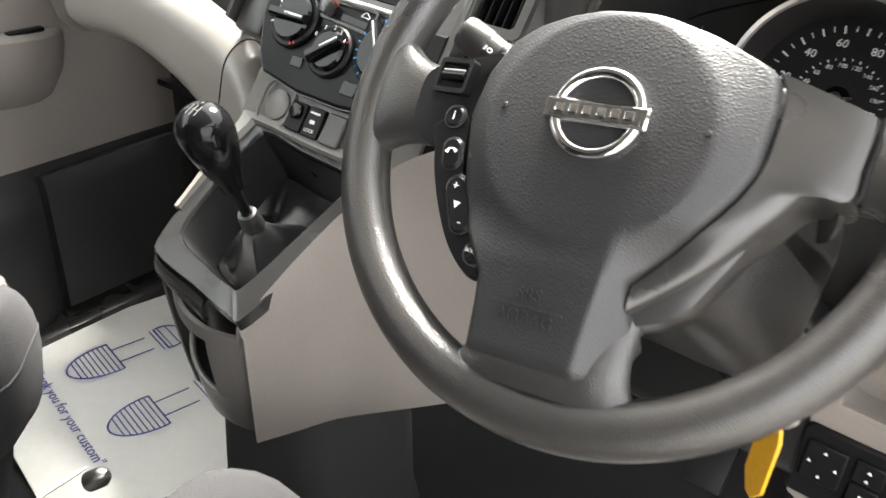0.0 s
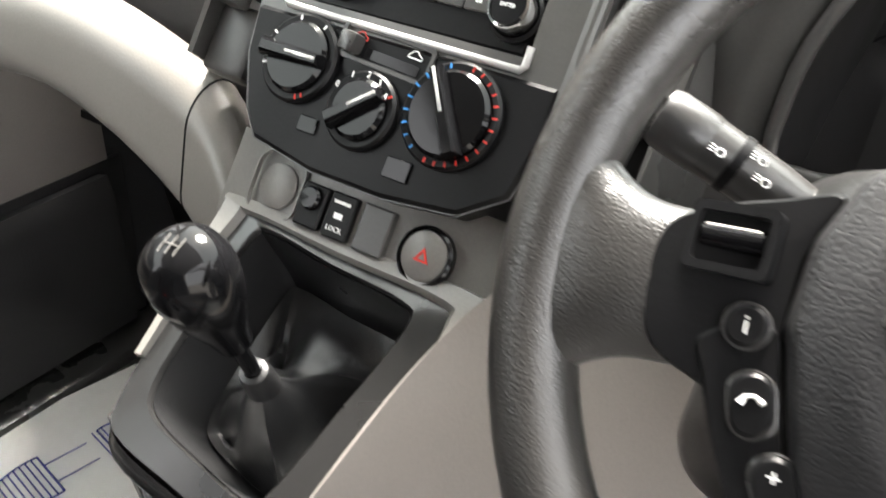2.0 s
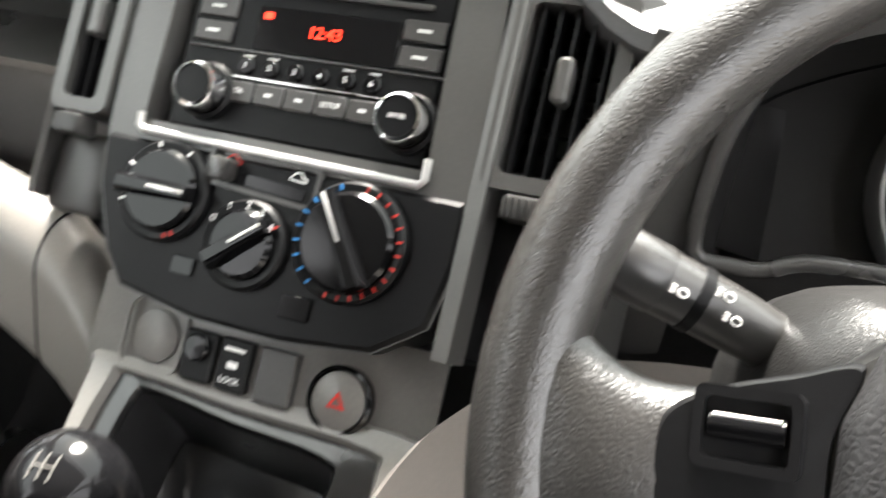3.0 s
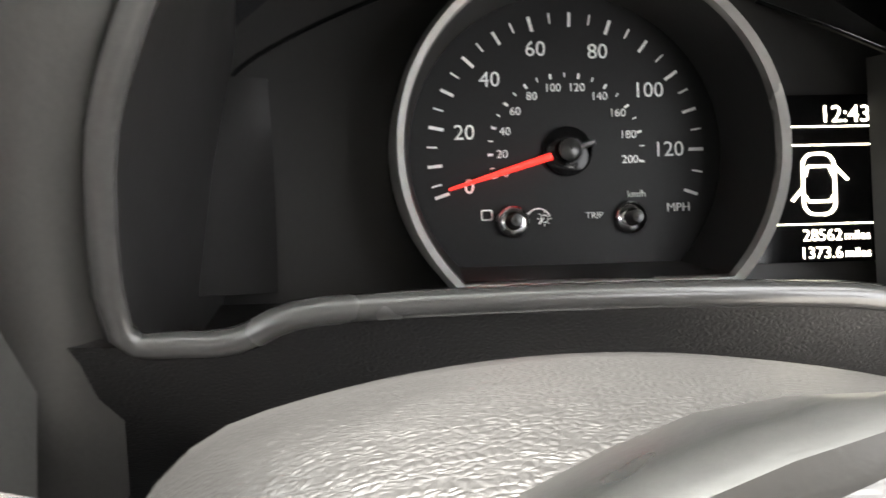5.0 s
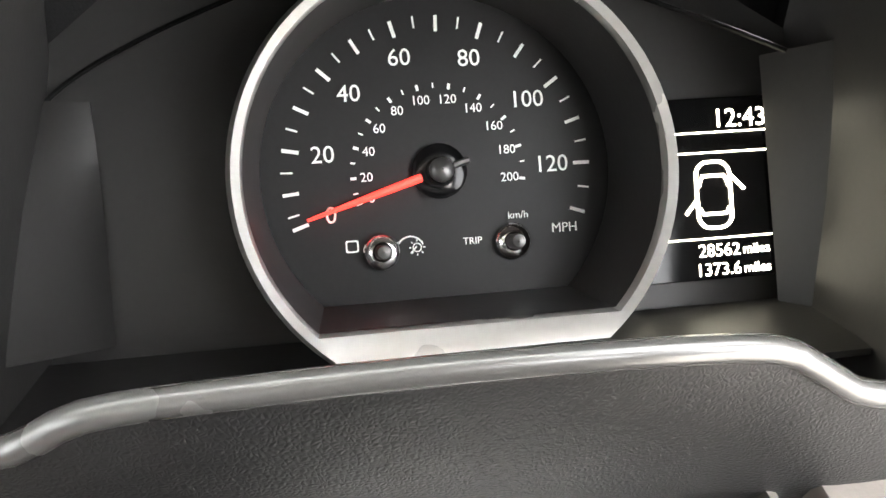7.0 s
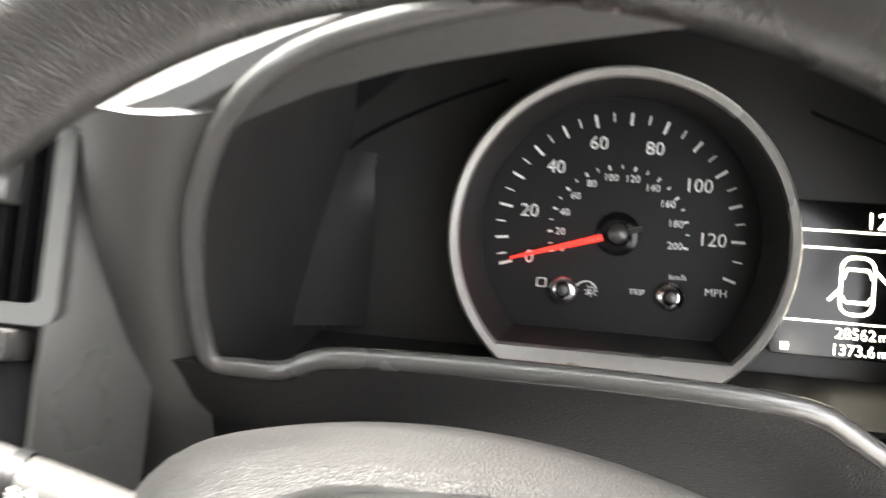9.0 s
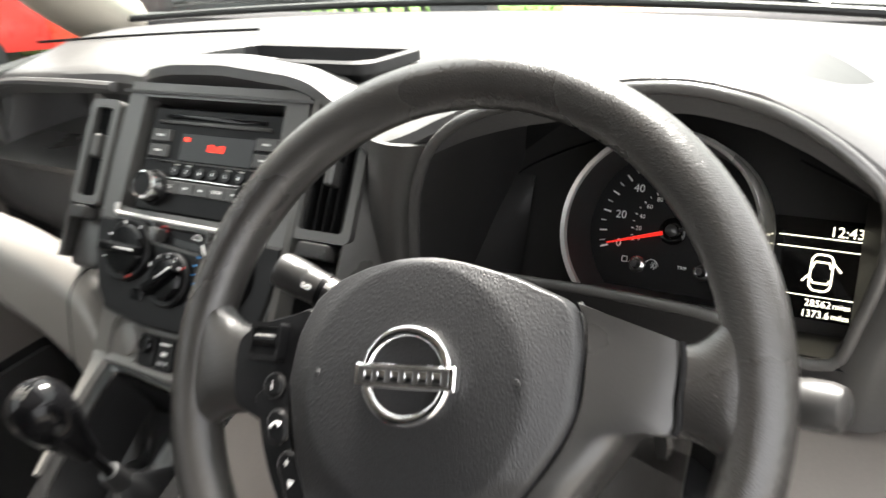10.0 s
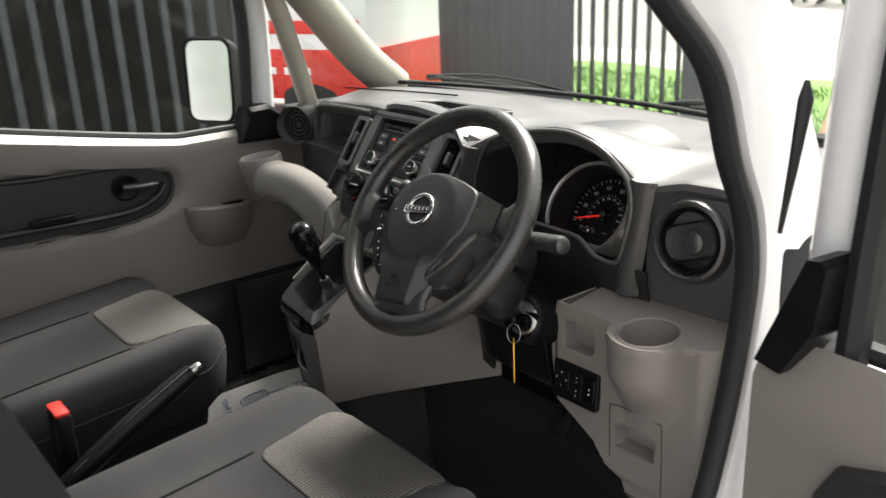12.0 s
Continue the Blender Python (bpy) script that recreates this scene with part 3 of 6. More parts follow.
lettering("trip_lettering", "TRIP", 0.0045, at(D, 0.013, -0.0325, 0.0008), WHITE_INK, dial)
# needle and hub
bm = bmesh.new()
na = radians(198.3 - 1.5)
M = D @ Matrix.Rotation(na, 4, "Z")
loft(bm, [[(x, w, 0.004), (x, -w, 0.004), (x, -w * 0.5, 0.0062), (x, w * 0.5, 0.0062)] for x, w in ((0.009, 0.0019), (0.03, 0.0016), (0.063, 0.0007))], True, True, M)
part("needle", bm, NEEDLE, clu, "glowing red needle")
bm = bmesh.new()
loft(bm, [[(x, w, 0.004), (x, -w, 0.004), (x, -w * 0.5, 0.0062), (x, w * 0.5, 0.0062)] for x, w in ((-0.014, 0.0014), (-0.004, 0.0018))], True, True, M)
part("needle_tail", bm, SATIN, clu)
bm = bmesh.new()
lathe(bm, [(0.0125, 0.0), (0.0125, 0.003), (0.011, 0.004), (0.0065, 0.004), (0.0062, 0.008), (0.004, 0.0095), (0.0004, 0.0098)], 28, D)
part("needle_hub", bm, GLOSS, clu)
bm = bmesh.new()
lathe(bm, [(0.0056, 0.0075), (0.0056, 0.0098), (0.004, 0.0112), (0.0004, 0.0116)], 24, D)
part("hub_cap", bm, SATIN, clu)
# two reset stems with bright collars
for sx, sy, tx in ((-0.0285, -0.0345, -0.004), (0.0315, -0.034, 0.004)):
    bm = bmesh.new()
    lathe(bm, [(0.0086, 0.0), (0.0084, 0.0025), (0.0070, 0.0042), (0.0045, 0.0048), (0.0036, 0.003)], 28, at(D, sx, sy))
    col = part("stem_collar", bm, CHROME, clu, "bright reset stem collar")
    bm = bmesh.new()
    lathe(bm, [(0.0034, 0.0), (0.0034, 0.012), (0.0028, 0.0135), (0.0003, 0.014)], 16, at(D, sx, sy))
    part("reset_stem", bm, SATIN, clu)
# outlined pages symbol and illumination symbol
bm = bmesh.new()
ring(bm, rrect(0.0058, 0.0055, 0.001), rrect(0.0044, 0.0041, 0.0008), 0.0003, 0.0009, at(D, -0.0415, -0.031))
part("symbol", bm, WHITE_INK, dial)
bm = bmesh.new()
for a0, a1 in ((0.35, 2.9),):
    tube(bm, [at(D, -0.0155, -0.0345) @ Vector((0.0062 * math.cos(a), 0.0062 * math.sin(a), 0.0008)) for a in np.linspace(a0, 3.6, 12)], 0.0004, 5)
tube(bm, [at(D, -0.0125, -0.0335) @ Vector((0.0019 * math.cos(a), 0.0019 * math.sin(a), 0.0008)) for a in np.linspace(0, 6.28, 12)[:-1]], 0.0003, 5, True)
for a in np.linspace(0, 6.28, 9)[:-1]:
    tube(bm, [at(D, -0.0125, -0.0335) @ Vector((r * math.cos(a), r * math.sin(a), 0.0008)) for r in (0.0027, 0.0037)], 0.0003, 5)
tube(bm, [at(D, -0.0155, -0.036) @ Vector(v) for v in ((0, 0, 0.0008), (0.0028, 0.003, 0.0008))], 0.0004, 5)
part("symbol", bm, WHITE_INK, dial)
# display
DS = at(D, 0.004, 0.0015)
bm = bmesh.new()
slab(bm, rrect(0.076, 0.086, 0.003, 4, 0.120, -0.018), -0.002, 0.0025, 0.0005, DS)
disp = part("display", bm, GLOSS, clu, "dark trip display with pale lit figures")
lettering("clock_digits", "12:43", 0.0125, at(DS, 0.1555, 0.0145, 0.0028), LIT, disp, "", 0.0001, "RIGHT")
lettering("odometer_digits", "28562", 0.0085, at(DS, 0.1375, -0.0475, 0.0028), LIT, disp, "", 0.0001, "RIGHT")
lettering("unit_lettering", "miles", 0.0068, at(DS, 0.1385, -0.0477, 0.0028), LIT, disp, "", 0.0001, "LEFT")
lettering("trip_digits", "1373.6", 0.0085, at(DS, 0.1375, -0.0565, 0.0028), LIT, disp, "", 0.0001, "RIGHT")
lettering("unit_lettering", "miles", 0.0068, at(DS, 0.1385, -0.0567, 0.0028), LIT, disp, "", 0.0001, "LEFT")
for ly in (0.0085, -0.001, -0.0415):
    bm = bmesh.new()
    box(bm, (0.121, ly, 0.003), (0.066, 0.0008, 0.0004), 0, DS)
    part("display_line", bm, LIT, disp)
# car outline with open doors
bm = bmesh.new()
cmx = at(DS, 0.126, -0.021, 0.003)
for pts, cl in (([(p[0], p[1], 0) for p in rrect(0.017, 0.031, 0.006)], True), ([(-0.0075, 0.004, 0), (-0.0055, 0.009, 0), (0.0055, 0.009, 0), (0.0075, 0.004, 0)], False), ([(-0.0075, -0.006, 0), (-0.0055, -0.009, 0), (0.0055, -0.009, 0), (0.0075, -0.006, 0)], False), ([(0.0088, 0.009, 0), (0.0155, 0.002, 0)], False), ([(-0.0088, -0.002, 0), (-0.0145, -0.0085, 0)], False)):
    tube(bm, [cmx @ Vector(p) for p in pts], 0.0009, 5, cl)
part("car_symbol", bm, LIT, disp)
bm = bmesh.new()
box(bm, (0.0905, -0.0565, 0.003), (0.004, 0.004, 0.0004), 0, DS)
part("display_mark", bm, LIT, disp)

# ---- centre stack ----
stack = thing("centre_stack", (-0.394, 0.3, 0.65), "dark grey centre stack panel with silver-edged radio opening", "dash panel")
outer = [(-0.122, 0.136), (-0.128, 0.06), (-0.126, 0.0), (-0.121, -0.045), (-0.104, -0.085), (-0.088, -0.104), (-0.03, -0.113), (0.03, -0.113), (0.088, -0.106), (0.118, -0.085), (0.128, -0.045), (0.126, 0.0), (0.124, 0.06), (0.118, 0.136)]
open_ = [(-0.098, 0.121), (-0.0995, 0.06), (-0.1005, 0.03), (-0.101, 0.004), (-0.099, 0.0025), (-0.06, 0.0022), (-0.03, 0.002), (0.03, 0.0018), (0.06, 0.0016), (0.093, 0.0015), (0.0955, 0.003), (0.0945, 0.03), (0.0935, 0.06), (0.091, 0.121)]
bm = bmesh.new()
ring(bm, outer, open_, -0.05, 0.0, S)
part("stack_face", bm, STACKGREY, stack)
bm = bmesh.new()
slab(bm, [(-0.122, -0.009), (-0.121, -0.045), (-0.104, -0.085), (-0.088, -0.104), (-0.03, -0.113), (0.03, -0.113), (0.088, -0.106), (0.118, -0.085), (0.126, -0.045), (0.122, -0.011)], -0.04, 0.003, 0.004, S)
part("climate_panel", bm, BLACK, stack, "black heater control panel")
bm = bmesh.new()
tube(bm, [S @ Vector((x, y, 0.003)) for x, y in ((-0.1005, 0.006), (-0.1005, -0.002), (-0.097, -0.005), (0.0, -0.0065), (0.094, -0.0075), (0.097, -0.004), (0.0965, 0.008))], 0.0026, 10)
part("opening_trim", bm, SILVER, stack, "silver opening trim")
bm = bmesh.new()
sheet(bm, [[(x, 0.127 + 0.012 * v, 0.004 - 0.05 * v - 0.001) for v in np.linspace(0, 1, 4)] for x in np.linspace(-0.13, 0.125, 10)], 0.003, (), S)
part("brow", bm, DARK, stack)

SR = S @ pose(0.003, -0.005, 0)
radio = thing("car_radio", (-0.394, 0.27, 0.77), "black double-height car radio with red clock and two knobs", "radio")
bm = bmesh.new()
slab(bm, rrect(0.178, 0.110, 0.003, 3, -0.003, 0.063), -0.05, -0.007, 0.002, SR)
face = part("radio_body", bm, BLACK, radio)
bm = bmesh.new()
slab(bm, rrect(0.098, 0.029, 0.002, 3, 0.006, 0.0775), -0.008, -0.0055, 0.0006, SR)
rdisp = part("radio_display", bm, GLOSS, radio, "dark display with a red clock")
lettering("clock_digits", "12:43", 0.0105, at(SR, 0.006, 0.078, -0.0052), REDLED, rdisp)
bm = bmesh.new()
box(bm, (-0.035, 0.0855, -0.0052), (0.006, 0.004, 0.0004), 0, SR)
part("display_mark", bm, REDLED, rdisp)
bm = bmesh.new()
box(bm, (-0.003, 0.1085, -0.0065), (0.135, 0.0045, 0.003), 0.0006, SR)
part("disc_slot", bm, GLOSS, radio)
bm = bmesh.new()
box(bm, (-0.003, 0.102, -0.0055), (0.15, 0.0035, 0.003), 0.0006, SR)
part("slot_lip", bm, PANEL, radio)
bm = bmesh.new()
box(bm, (-0.003, 0.0445, -0.006), (0.128, 0.0013, 0.0025), 0.0004, SR)
part("bright_strip", bm, CHROME, radio)
bm = bmesh.new()
box(bm, (0.0, 0.0615, -0.006), (0.176, 0.0012, 0.0025), 0.0004, SR)
part("divider", bm, SATIN, radio)
for k, wd in enumerate(("TA", "", "", "SETUP", "")):
    x = -0.043 + k * 0.0215
    bm = bmesh.new()
    slab(bm, rrect(0.0205, 0.013, 0.0015, 3, x, 0.0352), -0.008, -0.0035, 0.0008, SR)
    b_ = part("radio_button", bm, PANEL, radio)
    if wd:
        lettering("lettering", wd, 0.0048, at(SR, x, 0.0352, -0.0032), WHITE_INK, b_)
    else:
        bm = bmesh.new()
        for s_ in (-1, 1):
            box(bm, (x + 0.0013 * s_, 0.0352, -0.0032), (0.0018, 0.0022, 0.0003), 0, SR)
        part("symbol", bm, WHITE_INK, b_)
for k in range(6):
    x = -0.043 + k * 0.0175
    bm = bmesh.new()
    lathe(bm, [(0.0058, -0.008), (0.0058, -0.0052), (0.0048, -0.0042), (0.0003, -0.0042)], 20, at(SR, x, 0.052))
    b_ = part("preset_button", bm, GLOSS, radio)
    lettering("numeral", str(k + 1), 0.0052, at(SR, x, 0.052, -0.0039), WHITE_INK, b_)
    if k in (0, 1, 4, 5):
        bm = bmesh.new()
        box(bm, (x, 0.0588, -0.0066), (0.007, 0.0014, 0.0006), 0, SR)
        part("small_print", bm, GREENGLOW, radio)
for x in (-0.072, 0.0705):
    for y in (0.0715, 0.0875):
        bm = bmesh.new()
        slab(bm, rrect(0.027, 0.013, 0.0012, 3, x, y), -0.008, -0.004, 0.0008, SR)
        b_ = part("radio_button", bm, PANEL, radio)
        bm = bmesh.new()
        box(bm, (x, y, -0.0037), (0.009, 0.0022, 0.0003), 0, SR)
        part("symbol", bm, GREENGLOW, b_)
for x in (-0.0655, 0.0725):
    bm = bmesh.new()
    lathe(bm, [(0.0185, -0.008), (0.0185, -0.003), (0.0165, -0.001)], 32, at(SR, x, 0.0325))
    b_ = part("knob_surround", bm, BLACK, radio)
    bm = bmesh.new()
    lathe(bm, [(0.0155, -0.006), (0.0152, 0.010), (0.0142, 0.0122), (0.0125, 0.0128), (0.0122, 0.0112)], 40, at(SR, x, 0.0325))
    k_ = part("radio_knob", bm, CHROME, radio, "bright-ringed radio knob")
    bm = bmesh.new()
    lathe(bm, [(0.0122, 0.011), (0.0118, 0.0118), (0.0003, 0.0122)], 32, at(SR, x, 0.0325))
    part("knob_cap", bm, BLACK, k_)
    if x > 0:
        lettering("lettering", "ENTER", 0.0036, at(SR, x, 0.0325, 0.0126), WHITE_INK, k_)

# heater knobs
def heater_knob(x, y, r, deg, marks):
    t = thing("heater_knob", S @ Vector((x, y, 0)), "round black heater knob with a raised grip bar", "knob", "heater knobs")
    M = at(S, x, y, 0.003)
    bm = bmesh.new()
    lathe(bm, [(r, -0.002), (r, 0.004), (r - 0.002, 0.006), (r - 0.006, 0.0055), (r - 0.007, 0.003)], 48, M)
    part("knob_ring", bm, BLACK, t)
    bm = bmesh.new()
    lathe(bm, [(r - 0.0065, 0.002), (r - 0.0065, 0.008), (r - 0.009, 0.0105), (0.0004, 0.0108)], 40, M)
    part("knob_base", bm, GLOSS, t)
    bm = bmesh.new()
    R = M @ Matrix.Rotation(radians(deg), 4, "Z")
    q = r - 0.0055
    loft(bm, [[(-q, -0.0065, z0), (q, -0.0045, z0), (q, 0.0045, z0), (-q, 0.0065, z0)] if s == 0 else [(-q + 0.002, -0.003, z0), (q - 0.001, -0.0026, z0), (q - 0.001, 0.0026, z0), (-q + 0.002, 0.003, z0)] for s, z0 in ((0, 0.008), (0, 0.015), (1, 0.0195))], True, True, R)
    part("grip_bar", bm, GLOSS, t)
    bm = bmesh.new()
    box(bm, (q * 0.45, 0, 0.0199), (q * 1.0, 0.0022, 0.0008), 0.0003, R)
    part("pointer_line", bm, SILVER, t)
    for a0, a1, m_, n_ in marks:
        for a in np.linspace(radians(a0), radians(a1), n_):
            bm = bmesh.new()
            box(bm, (r - 0.0034, 0, 0.0062), (0.0034, 0.0014, 0.0006), 0, M @ Matrix.Rotation(a, 4, "Z"))
            part("mark", bm, m_, t)
    return t


heater_knob(-0.068, -0.0405, 0.032, 0, ((60, 200, WHITE_INK, 4), (-60, -70, RED_INK, 2)))
hm = heater_knob(-0.004, -0.062, 0.0275, 38, ((35, 36, RED_INK, 1),))
for k, a in enumerate((150, 118, 86, 60, 34)):
    lettering("numeral", str(k), 0.0062, at(S, -0.004 + 0.0232 * math.cos(radians(a)), -0.062 + 0.0232 * math.sin(radians(a)), 0.0138), WHITE_INK, hm)
heater_knob(0.062, -0.0475, 0.0355, -58 + 180, ((80, -100, RED_INK, 14), (110, 235, BLUE_INK, 9)))
# recirculation slider
sl = thing("air_slider", S @ Vector((-0.003, -0.02, 0)), "small black air recirculation slider in a slot", "slider")
SLM = at(S, -0.004, -0.0195, 0.003, 0, 0, -4)
bm = bmesh.new()
ring(bm, rrect(0.078, 0.026, 0.004), rrect(0.072, 0.02, 0.003), -0.001, 0.002, SLM)
part("slider_frame", bm, PANEL, sl)
bm = bmesh.new()
slab(bm, rrect(0.045, 0.007, 0.001, 3, 0.008, -0.005), 0.0, 0.001, 0, SLM)
part("slot", bm, GLOSS, sl)
bm = bmesh.new()
box(bm, (-0.024, -0.003, 0.007), (0.013, 0.014, 0.014), 0.002, SLM)
part("slider_tab", bm, SATIN, sl)
for x, m_ in ((-0.022, RED_INK), (0.024, WHITE_INK)):
    bm = bmesh.new()
    c = [(x + dx, 0.0045 + dy, 0.0012) for dx, dy in ((-0.0055, -0.001), (-0.004, 0.001), (-0.002, 0.003), (0.001, 0.003), (0.003, 0.001), (0.0055, 0.0), (0.0055, -0.002), (-0.0055, -0.002))]
    tube(bm, [SLM @ Vector(p) for p in c], 0.0005, 5, True)
    part("symbol", bm, m_, sl)
for x, y, w, m_ in ((-0.0435, -0.0825, 0.016, GLOSS), (0.037, -0.091, 0.02, GLOSS)):
    bm = bmesh.new()
    slab(bm, rrect(w, w * 0.72, 0.0012, 3, x, y), 0.002, 0.0052, 0.0007, S)
    single("blank_button", bm, m_, "small square black button on the heater panel", "button", "heater panel buttons")

# centre vents
def centre_vent(x0, x1, y0, y1, name, skew):
    t = thing(name, S @ Vector(((x0 + x1) / 2, (y0 + y1) / 2, 0)), "upright black slatted air vent with a grey tab", "air vent", "centre vents")
    w, h, cx, cy = x1 - x0, y1 - y0, (x0 + x1) / 2, (y0 + y1) / 2
    M = at(S, cx, cy, 0.0, 0, skew, 0)
    bm = bmesh.new()
    ring(bm, rrect(w + 0.018, h + 0.018, 0.008), rrect(w, h, 0.005), -0.045, 0.004, M)
    part("vent_frame", bm, STACKGREY, t)
    bm = bmesh.new()
    slab(bm, rrect(w, h, 0.004), -0.044, -0.04, 0, M)
    part("vent_back", bm, RUBBER, t)
    n = 5 if w > 0.04 else 3
    for k in range(n):
        bm = bmesh.new()
        box(bm, (-w / 2 + w * (k + 0.5) / n, 0, -0.008), (0.0016, h, 0.016), 0.0005, M @ Matrix.Translation((0, 0, 0)))
        part("slat", bm, BLACK, t)
    for k in range(8):
        bm = bmesh.new()
        box(bm, (0, -h / 2 + h * (k + 0.5) / 8, -0.026), (w, 0.0014, 0.012), 0.0004, M)
        part("cross_slat", bm, BLACK, t)
    bm = bmesh.new()
    slab(bm, rrect(0.009, 0.026, 0.0035, 4, 0, 0.006), -0.006, 0.008, 0.002, M)
    part("vent_tab", bm, STACKGREY, t, "grey adjuster tab")
    bm = bmesh.new()
    box(bm, (0, -h / 2 - 0.018, -0.001), (w * 0.7, 0.014, 0.02), 0.003, M)
    tw_ = part("vent_wheel_block", bm, PANEL, t)
    for k in range(9):
        bm = bmesh.new()
        box(bm, (-w * 0.3 + w * 0.6 * k / 8, -h / 2 - 0.018, 0.0095), (0.0011, 0.011, 0.002), 0, M)
        part("rib", bm, SATIN, tw_)
    return t


centre_vent(0.137, 0.187, 0.008, 0.105, "air_vent", 0)
centre_vent(-0.166, -0.139, 0.008, 0.105, "air_vent", 0)
# cheeks of the stack
bm = bmesh.new()
sheet(bm, [[(x + sh, y, z) for x, z, sh in ((0.125, -0.001, 0), (0.132, 0.003, 0), (0.136, -0.012, 0))] for y in np.linspace(-0.10, 0.13, 10)], 0.003, (), S)
part("stack_cheek", bm, STACKGREY, stack)
bm = bmesh.new()
sheet(bm, [[(0.188 + 0.012 * v + 0.012 * u, y, 0.002 - 0.05 * v) for v, u in ((0, 0), (0.4, 0.6), (1, 1))] for y, u0 in [(q, 0) for q in np.linspace(-0.09, 0.12, 10)]], 0.004, (), S)
part("stack_cheek", bm, STACKGREY, stack)
bm = bmesh.new()
sheet(bm, [[(-0.171 - 0.012 * v - 0.02 * v, y, 0.002 - 0.06 * v) for v in (0, 0.4, 1)] for y in np.linspace(-0.06, 0.12, 10)], -0.004, (), S)
part("stack_cheek", bm, STACKGREY, stack)
bm = bmesh.new()
box(bm, (0.155, -0.055, -0.045), (0.085, 0.09, 0.05), 0.012, S)
part("stack_filler", bm, BLACK, stack)
bm = bmesh.new()
box(bm, (-0.15, -0.04, -0.035), (0.045, 0.055, 0.05), 0.006, S)
part("stack_filler", bm, PANEL, stack)

# ---- console ----
con = thing("gear_console", (-0.38, 0.06, 0.3), "grey floor-to-dash gear console with black lever surround", "console")
K = Matrix(((1, 0, 0, -0.385), (0, math.cos(radians(29)), -math.sin(radians(29)), 0.06), (0, math.sin(radians(29)), math.cos(radians(29)), 0.582), (0, 0, 0, 1)))
# top plate: outline in the console frame
hole = [(p.x, p.y) for p in spline([(0.055, -0.070, 0), (0.066, 0.0, 0), (0.073, 0.062, 0), (0.06, 0.076, 0), (0.0, 0.079, 0), (-0.058, 0.084, 0), (-0.070, 0.072, 0), (-0.066, 0.0, 0), (-0.060, -0.045, 0), (-0.045, -0.062, 0), (0.0, -0.071, 0), (0.04, -0.076, 0)], 4, True)]
hole2 = [(x * 1.12, y * 1.07) for x, y in hole]
rim_ = [(p.x, p.y) for p in spline([(0.078, -0.092, 0), (0.095, 0.0, 0), (0.118, 0.075, 0), (0.12, 0.098, 0), (0.0, 0.098, 0), (-0.105, 0.098, 0), (-0.108, 0.085, 0), (-0.092, 0.0, 0), (-0.082, -0.06, 0), (-0.066, -0.084, 0), (0.0, -0.092, 0), (0.06, -0.099, 0)], 4, True)]
bm = bmesh.new()
loft(bm, [[(x, y, z) for x, y in c] for c, z in ((hole, -0.02), (hole, -0.001), ([(x * 1.03, y * 1.02) for x, y in hole], 0.003), (hole2, 0.002), (rim_, -0.002), ([(x * 1.02, y * 1.02) for x, y in rim_], -0.014))], True, False, K)
part("lever_surround", bm, PIANO, con, "shiny black gear lever surround")
bm = bmesh.new()
loft(bm, [[(x, y, z) for x, y in c] for c, z in (([(x * 0.99, y * 0.99) for x, y in hole], -0.001), ([(x * 0.93, y * 0.95) for x, y in hole], -0.05), ([(x * 0.8, y * 0.85) for x, y in hole], -0.075))], True, False, K)
part("surround_well", bm, BOOT, con)
bm = bmesh.new()
k0 = [k for k, (x, y) in enumerate(rim_) if y > -0.045]
brk = next(n for n in range(len(k0)) if k0[n - 1] != k0[n] - 1 and k0[n] != 0) if k0[0] == 0 else 0
k0 = k0[brk:] + k0[:brk]
rows = []
for n, k in enumerate(k0):
    p, q = Vector((*hole2[k], 0)), Vector((*rim_[k], 0))
    f = smooth(0, 7, n) * smooth(0, 7, len(k0) - 1 - n)
    i_, o_ = p.lerp(q, 0.95 - 0.60 * f), q * 1.01
    rows.append([(*i_.xy, -0.002), (*(i_.lerp(o_, 0.12)).xy, 0.0035), (*(i_.lerp(o_, 0.85)).xy, 0.002), (*o_.xy, -0.003)])
sheet(bm, rows, 0.003, (), K)
part("surround_border", bm, CONGREY, con, "mid grey console border")
# switch apron between surround and stack
bm = bmesh.new()
sheet(bm, [[(x, y, -0.012 - 0.006 * abs(x / 0.1) ** 2) for y in np.linspace(-0.165, -0.098, 8)] for x in np.linspace(-0.115, 0.128, 16)], 0.006, (), S)
part("switch_apron", bm, CONGREY, con, "mid grey switch panel")
# black skirt under the front of the surround
bm = bmesh.new()
edge = [K @ Vector((x * 1.02, y * 1.02, -0.014)) for x, y in rim_ if y < 0.03]
k0 = max(range(len(edge)), key=lambda k: (edge[k - 1] - edge[k]).length)
edge = edge[k0:] + edge[:k0]
sheet(bm, [[(p.x, p.y - 0.004 * math.sin(math.pi * v), p.z * (1 - v) + (0.513 - 0.13 * (p.x + 0.463)) * v) for v in np.linspace(0, 1, 6)] for p in edge if p.x < -0.352 and p.z > 0.513 - 0.13 * (p.x + 0.463)], 0.004)
part("surround_skirt", bm, PIANO, con, "shiny black skirt of the surround")
# front of the console facing the seats, with a storage pocket
def front_at(u, v):
    x = (-0.468 - 0.012 * v) * (1 - u) + (-0.322 - 0.020 * v) * u
    y = -0.006 - 0.024 * math.sin(math.pi * u) ** 0.7 + 0.032 * v ** 1.5 + 0.030 * (1 - u) ** 2
    return (x, y, 0.498 - 0.150 * v + 0.022 * (1 - u) - 0.006 * math.sin(3.14 * u))


